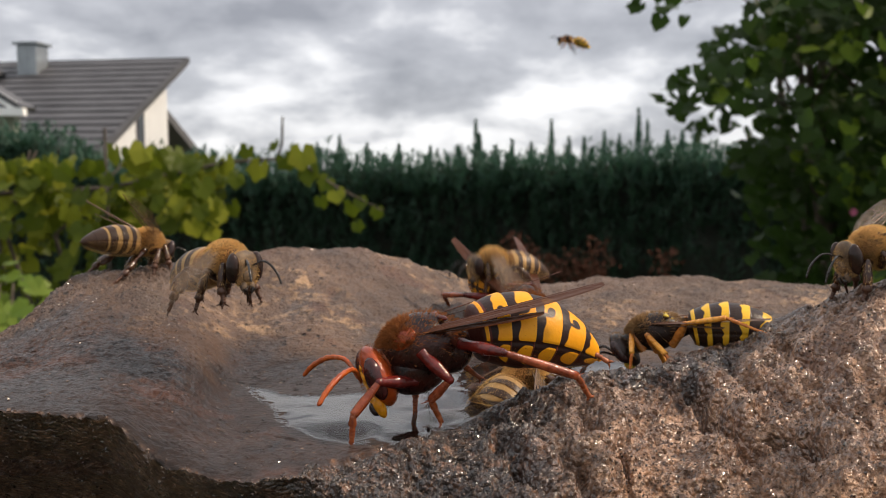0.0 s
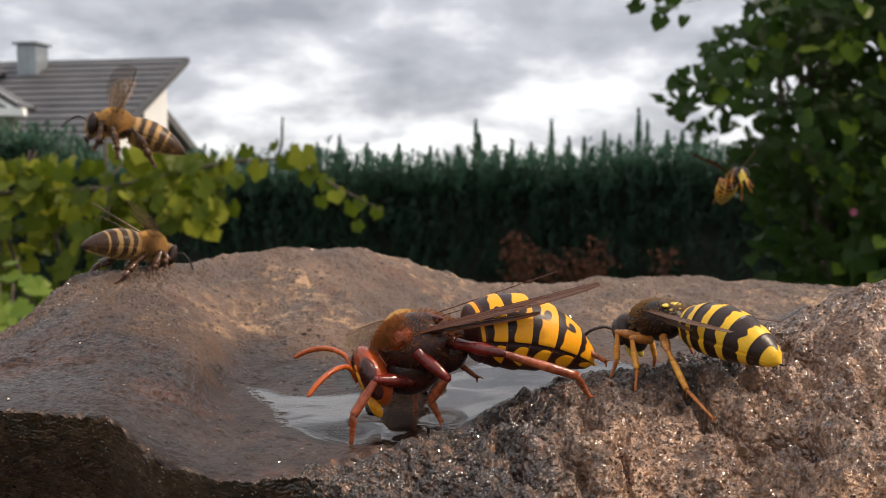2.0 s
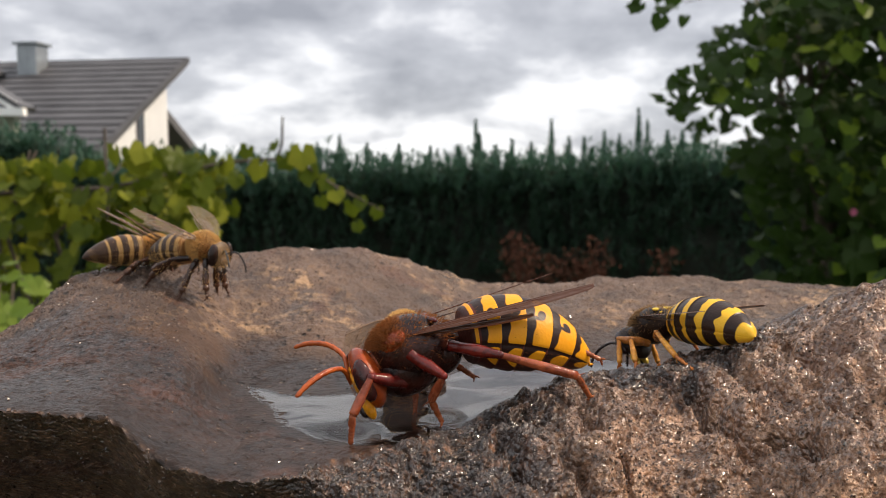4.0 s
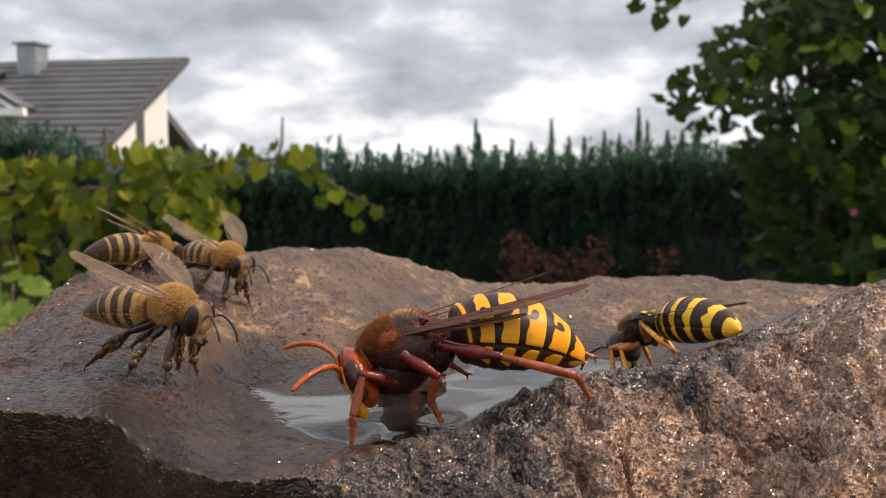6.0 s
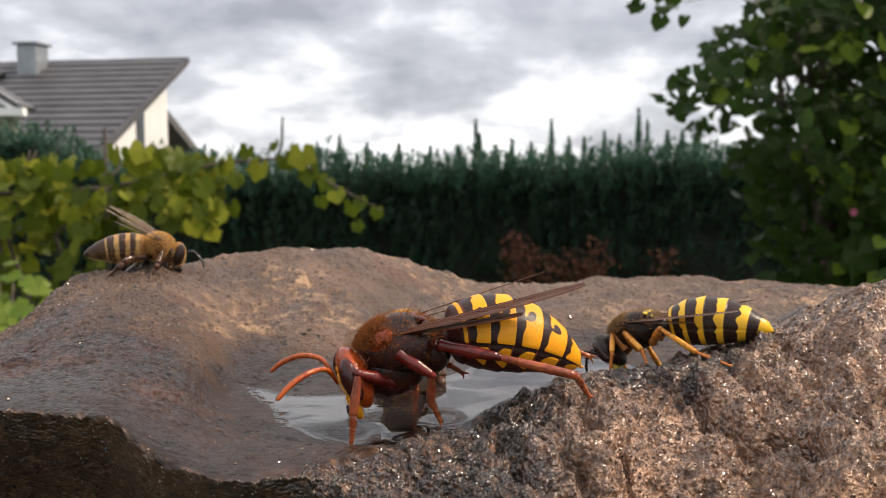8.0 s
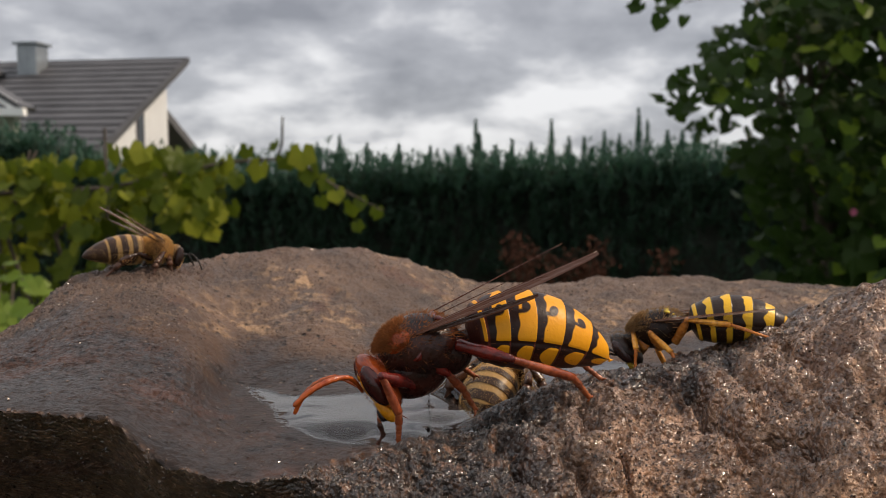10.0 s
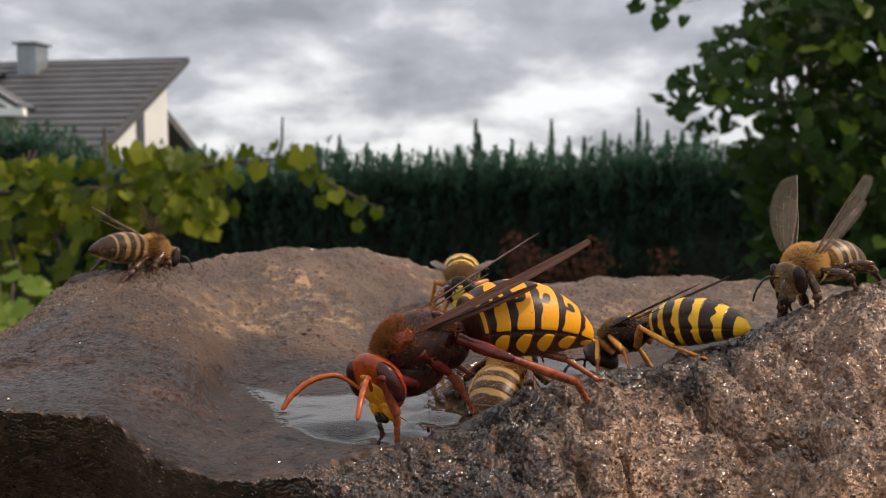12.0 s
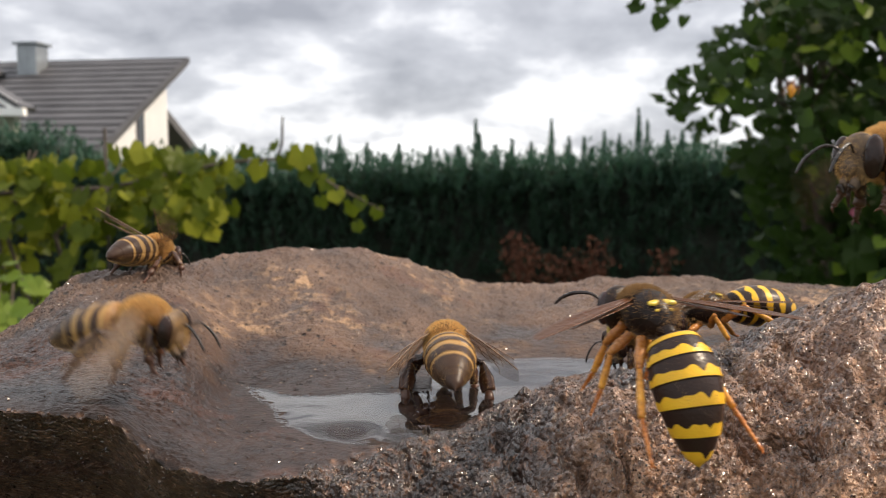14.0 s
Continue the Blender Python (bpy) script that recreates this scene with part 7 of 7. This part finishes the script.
    path = fly_path(bee_m, [
        (0, 42.6, 84.0, -6.6, 0, 2, 190), (0.2, 41.0, 84.0, -7.0, 0, 6, 200), (0.5, 39.1, 84.0, -7.4, 0, 11, 208),
        (1, 38.5, 84.0, -7.4, 0, 11, 210), (1.2, 40.0, 84.0, -5.9, 0, 0, 206), (1.3, 39.6, 84.0, -6.1, 0, -10, 200),
        (1.33, 40.7, 84.2, -5.8, 0, -10.2, 198.8), (1.4, 48.9, 86.0, -3.4, 0, -12, 190), (1.6, 119.6, 120.0, 9.4, 0, -10, 200),
        (8.2, 120.3, 120.0, 1.6, 0, -10, 200), (10.7, 76.9, 95.0, -6.3, 0, -10, 196), (10.8, 54.9, 88.0, -7.0, 0, -10, 198),
        (10.87, 44.2, 86.2, -8.0, 0, -6.48, 203.3), (10.9, 42.8, 86.0, -8.1, 0, -6, 204), (11, 43.1, 86.0, -8.6, 0, 4, 210),
        (11.2, 40.3, 87.0, -8.2, 0, 8, 212), (11.5, 39.1, 88.0, -8.6, 0, 8, 206), (11.8, 38.5, 88.0, -8.7, 0, 8, 204),
        (12, 37.6, 88.0, -8.6, 0, 10, 212), (12.1, 38.0, 88.0, -8.4, 0, 8, 206), (12.2, 36.8, 94.0, -9.6, 0, 0, 204),
        (12.3, 34.0, 101.0, -10.9, 0, -20, 150), (12.4, 32.2, 108.0, -14.4, 0, -6, 110), (12.5, 33.1, 112.0, -18.7, 0, 0, 170),
        (12.6, 28.5, 106.0, -18.1, 0, 3, 195), (12.8, 27.1, 104.0, -17.5, 0, 4, 202), (13.6, 26.8, 104.0, -17.5, 0, 4, 202),
        (14, 23.5, 104.0, -18.8, 0, 4, 206)])
    settle_limbs(bee_m, BEE, [(0, 0.2, "stand"), (0.35, 1.15, "perk"), (1.15, 1.6, "fly"), (1.6, 10.6, "hold"), (10.6, 11, "fly"), (11, 12.15, "perk"), (12.15, 12.5, "fly"), (12.5, 14, "stand")], path)
    path = fly_path(bee_k, [
        (0, 7.4, 126.0, -11.9, 0, -5, 205), (0.1, 6.9, 124.0, -6.8, 0, -14, 180), (0.2, 8.9, 120.0, -8.0, 0, -14, 140),
        (0.233, 10.0, 119.8, -7.7, 0, -14.5, 136.4), (0.267, 16.7, 118.2, -6.1, 0, -17.5, 113.6), (0.3, 17.7, 118.0, -5.9, 0, -18, 110),
        (0.4, 18.3, 116.0, 0.1, 0, -18, 120), (0.433, 18.4, 126.7, 1.1, 0, -16.3, 127.7), (0.467, 13.6, 194.1, 11.0, 0, -5.68, 176.3),
        (0.5, 11.9, 204.8, 13.1, 0, -4, 184), (0.533, 8.5, 206.6, 11.2, 0, -4.72, 184.7), (0.567, -14.8, 218.2, -2.1, 0, -9.28, 189.3),
        (0.6, -18.7, 220.0, -4.4, 0, -10, 190), (0.633, -28.7, 253.6, -1.0, 0, -10, 188.8), (0.667, -135.2, 466.4, 44.5, 0, -10, 181.2),
        (0.7, -158.7, 500.0, 55.5, 0, -10, 180), (0.9, -413.5, 500.0, 166.9, 0, 0, 180), (2, -413.5, 500.0, 166.9, 0, 0, 140),
        (3.3, -413.5, 500.0, 166.9, 0, 0, 90), (4, 40.3, 300.0, 226.7, 0, 0, 20), (8.2, 114.9, 300.0, 226.7, 0, 0, 60),
        (10.1, -39.2, 160.0, 73.2, 0, -10, 20), (10.13, -34.8, 157.6, 66.7, 0, -10.5, 21.2), (10.17, -9.5, 142.4, 29.1, 0, -13.5, 28.8),
        (10.2, -5.8, 140.0, 23.7, 0, -14, 30), (10.23, -3.2, 138.6, 20.5, 0, -14.2, 32.4), (10.27, 12.7, 129.4, 1.9, 0, -15.8, 47.6),
        (10.3, 15.1, 128.0, -0.9, 0, -16, 50), (10.33, 19.0, 126.1, -0.4, 0, -16.5, 51.2), (10.37, 40.8, 113.9, 2.2, 0, -19.5, 58.8),
        (10.4, 43.7, 112.0, 2.6, 0, -20, 60), (10.43, 44.6, 108.9, 2.1, 0, -20, 61.2), (10.5, 47.2, 86.0, -0.9, 0, -20, 70),
        (10.6, 80.3, 100.0, 2.6, 0, 0, 80), (11, 143.3, 120.0, 9.4, 0, 0, 140), (13.8, 79.2, 70.0, 3.7, 0, 0, 180),
        (13.9, 49.2, 64.0, 4.2, 0, -10, 190), (13.97, 33.1, 60.5, 2.2, 0, -11.8, 196), (14, 31.5, 60.0, 1.9, 0, -12, 198)])
    settle_limbs(bee_k, BEE, [(0, 1, "fly"), (1, 10, "hold"), (10, 10.7, "fly"), (10.7, 13.8, "hold"), (13.8, 14, "fly")], path)
    path = fly_path(bee_i, [
        (0, 9.6, 98.0, -22.8, 0, -14, 50), (1.2, 9.6, 98.0, -22.9, 0, -14, 54), (1.6, 6.0, 97.0, -21.4, 0, -14, 70),
        (2, -4.8, 106.0, -18.8, 0, 16, 94), (3.2, -4.9, 106.0, -18.8, 0, 16, 94), (5.3, -4.9, 106.0, -18.8, 0, 16, 94),
        (6.5, -4.8, 106.0, -18.8, 0, 16, 94), (7.4, -4.9, 106.0, -18.8, 0, 16, 94), (8.2, -4.9, 106.0, -18.8, 0, 16, 94),
        (10.3, 8.2, 97.5, -21.4, 0, -16, 60), (12.2, 7.4, 97.5, -21.4, 0, -16, 70), (12.5, 4.0, 97.0, -20.2, 0, -20, 84),
        (12.8, -0.5, 96.0, -18.0, 0, -34, 104), (13, -2.4, 95.0, -16.8, 0, -44, 110), (13.2, -2.0, 95.0, -16.6, 0, -44, 110),
        (13.5, -0.7, 95.0, -16.4, 0, -46, 108), (13.8, 0.0, 96.0, -17.4, 0, -20, 100), (14, 0.4, 97.5, -18.7, 0, 0, 94)])
    settle_limbs(bee_i, BEE, [(0, 14, "wet")], path)
    nod(hornet_a, [(0, 0, 6, 0), (8.2, 0, 6, 0), (10.3, 0, 16, 4), (11.7, 0, 16, 6), (12.0, 0, 8, 26), (12.2, 0, 6, 18), (12.5, 0, 4, 6), (12.8, 0, 8, 4), (13.0, 0, 14, 4), (13.1, 0, 24, 0), (13.2, 0, 40, 0), (13.4, 0, 20, 0), (14, 0, 0, 0)])
    nod(wasp_c, [(0, 0, 22, 0), (12.2, 0, 22, 0), (12.6, 0, 14, 0), (14, 0, 16, 10)])
    up = [(0, 0, 0, 0), (14, 0, 0, 0)]
    fidget(hornet_a, 1, [(0, 0, -14, 14), (1.0, 0, -36, 16), (2.2, 0, -10, 8), (3.2, 0, -18, 6), (5.5, 0, -22, 10), (7.0, 0, -30, 12), (8.2, 0, -14, 4), (10.3, 0, -34, -6), (11.2, 0, -40, 0), (12, 0, -6, 6), (12.6, 0, -34, 22), (13.0, 0, -52, 42), (13.2, 0, -60, 24), (14, 0, -20, 0)], "antenna_l", 4)
    fidget(hornet_a, 2, [(0, 0, -14, -14), (1.0, 0, -30, -14), (3.2, 0, -34, -10), (7.0, 0, -46, -16), (8.2, 0, -16, -6), (10.3, 0, -6, 8), (11.2, 0, -28, 0), (12, 0, -10, 0), (12.6, 0, -30, -26), (13.0, 0, -52, -38), (13.2, 0, -60, -20), (14, 0, -20, 0)], "antenna_r", 4)
    for n, who in enumerate((wasp_c, bee_e, bee_f, bee_g, bee_m, wasp_d)):
        fidget(who, 10 + n, up, "antenna_l")
        fidget(who, 30 + n, up, "antenna_r")
    nod(wasp_c, [(0, 0, 0, 0), (12.35, 0, 0, 0), (12.5, 0, -16, 0), (12.6, 0, -34, 0), (14, 0, -36, 0)], "abdomen")
    nod(bee_i, [(0, 0, -10, 0), (12.4, 0, -10, 0), (12.9, 0, -48, 0), (13.8, 0, -28, 0), (14, 0, -2, 0)], "abdomen")
    for who, seed in ((hornet_a, 1), (bee_e, 2), (wasp_d, 3), (bee_m, 4)):     # breathing
        nod(who, [(i * 0.4375, 0, 1.4 * math.sin(i * 2.3 + seed), 0) for i in range(33)], "abdomen")


motions()
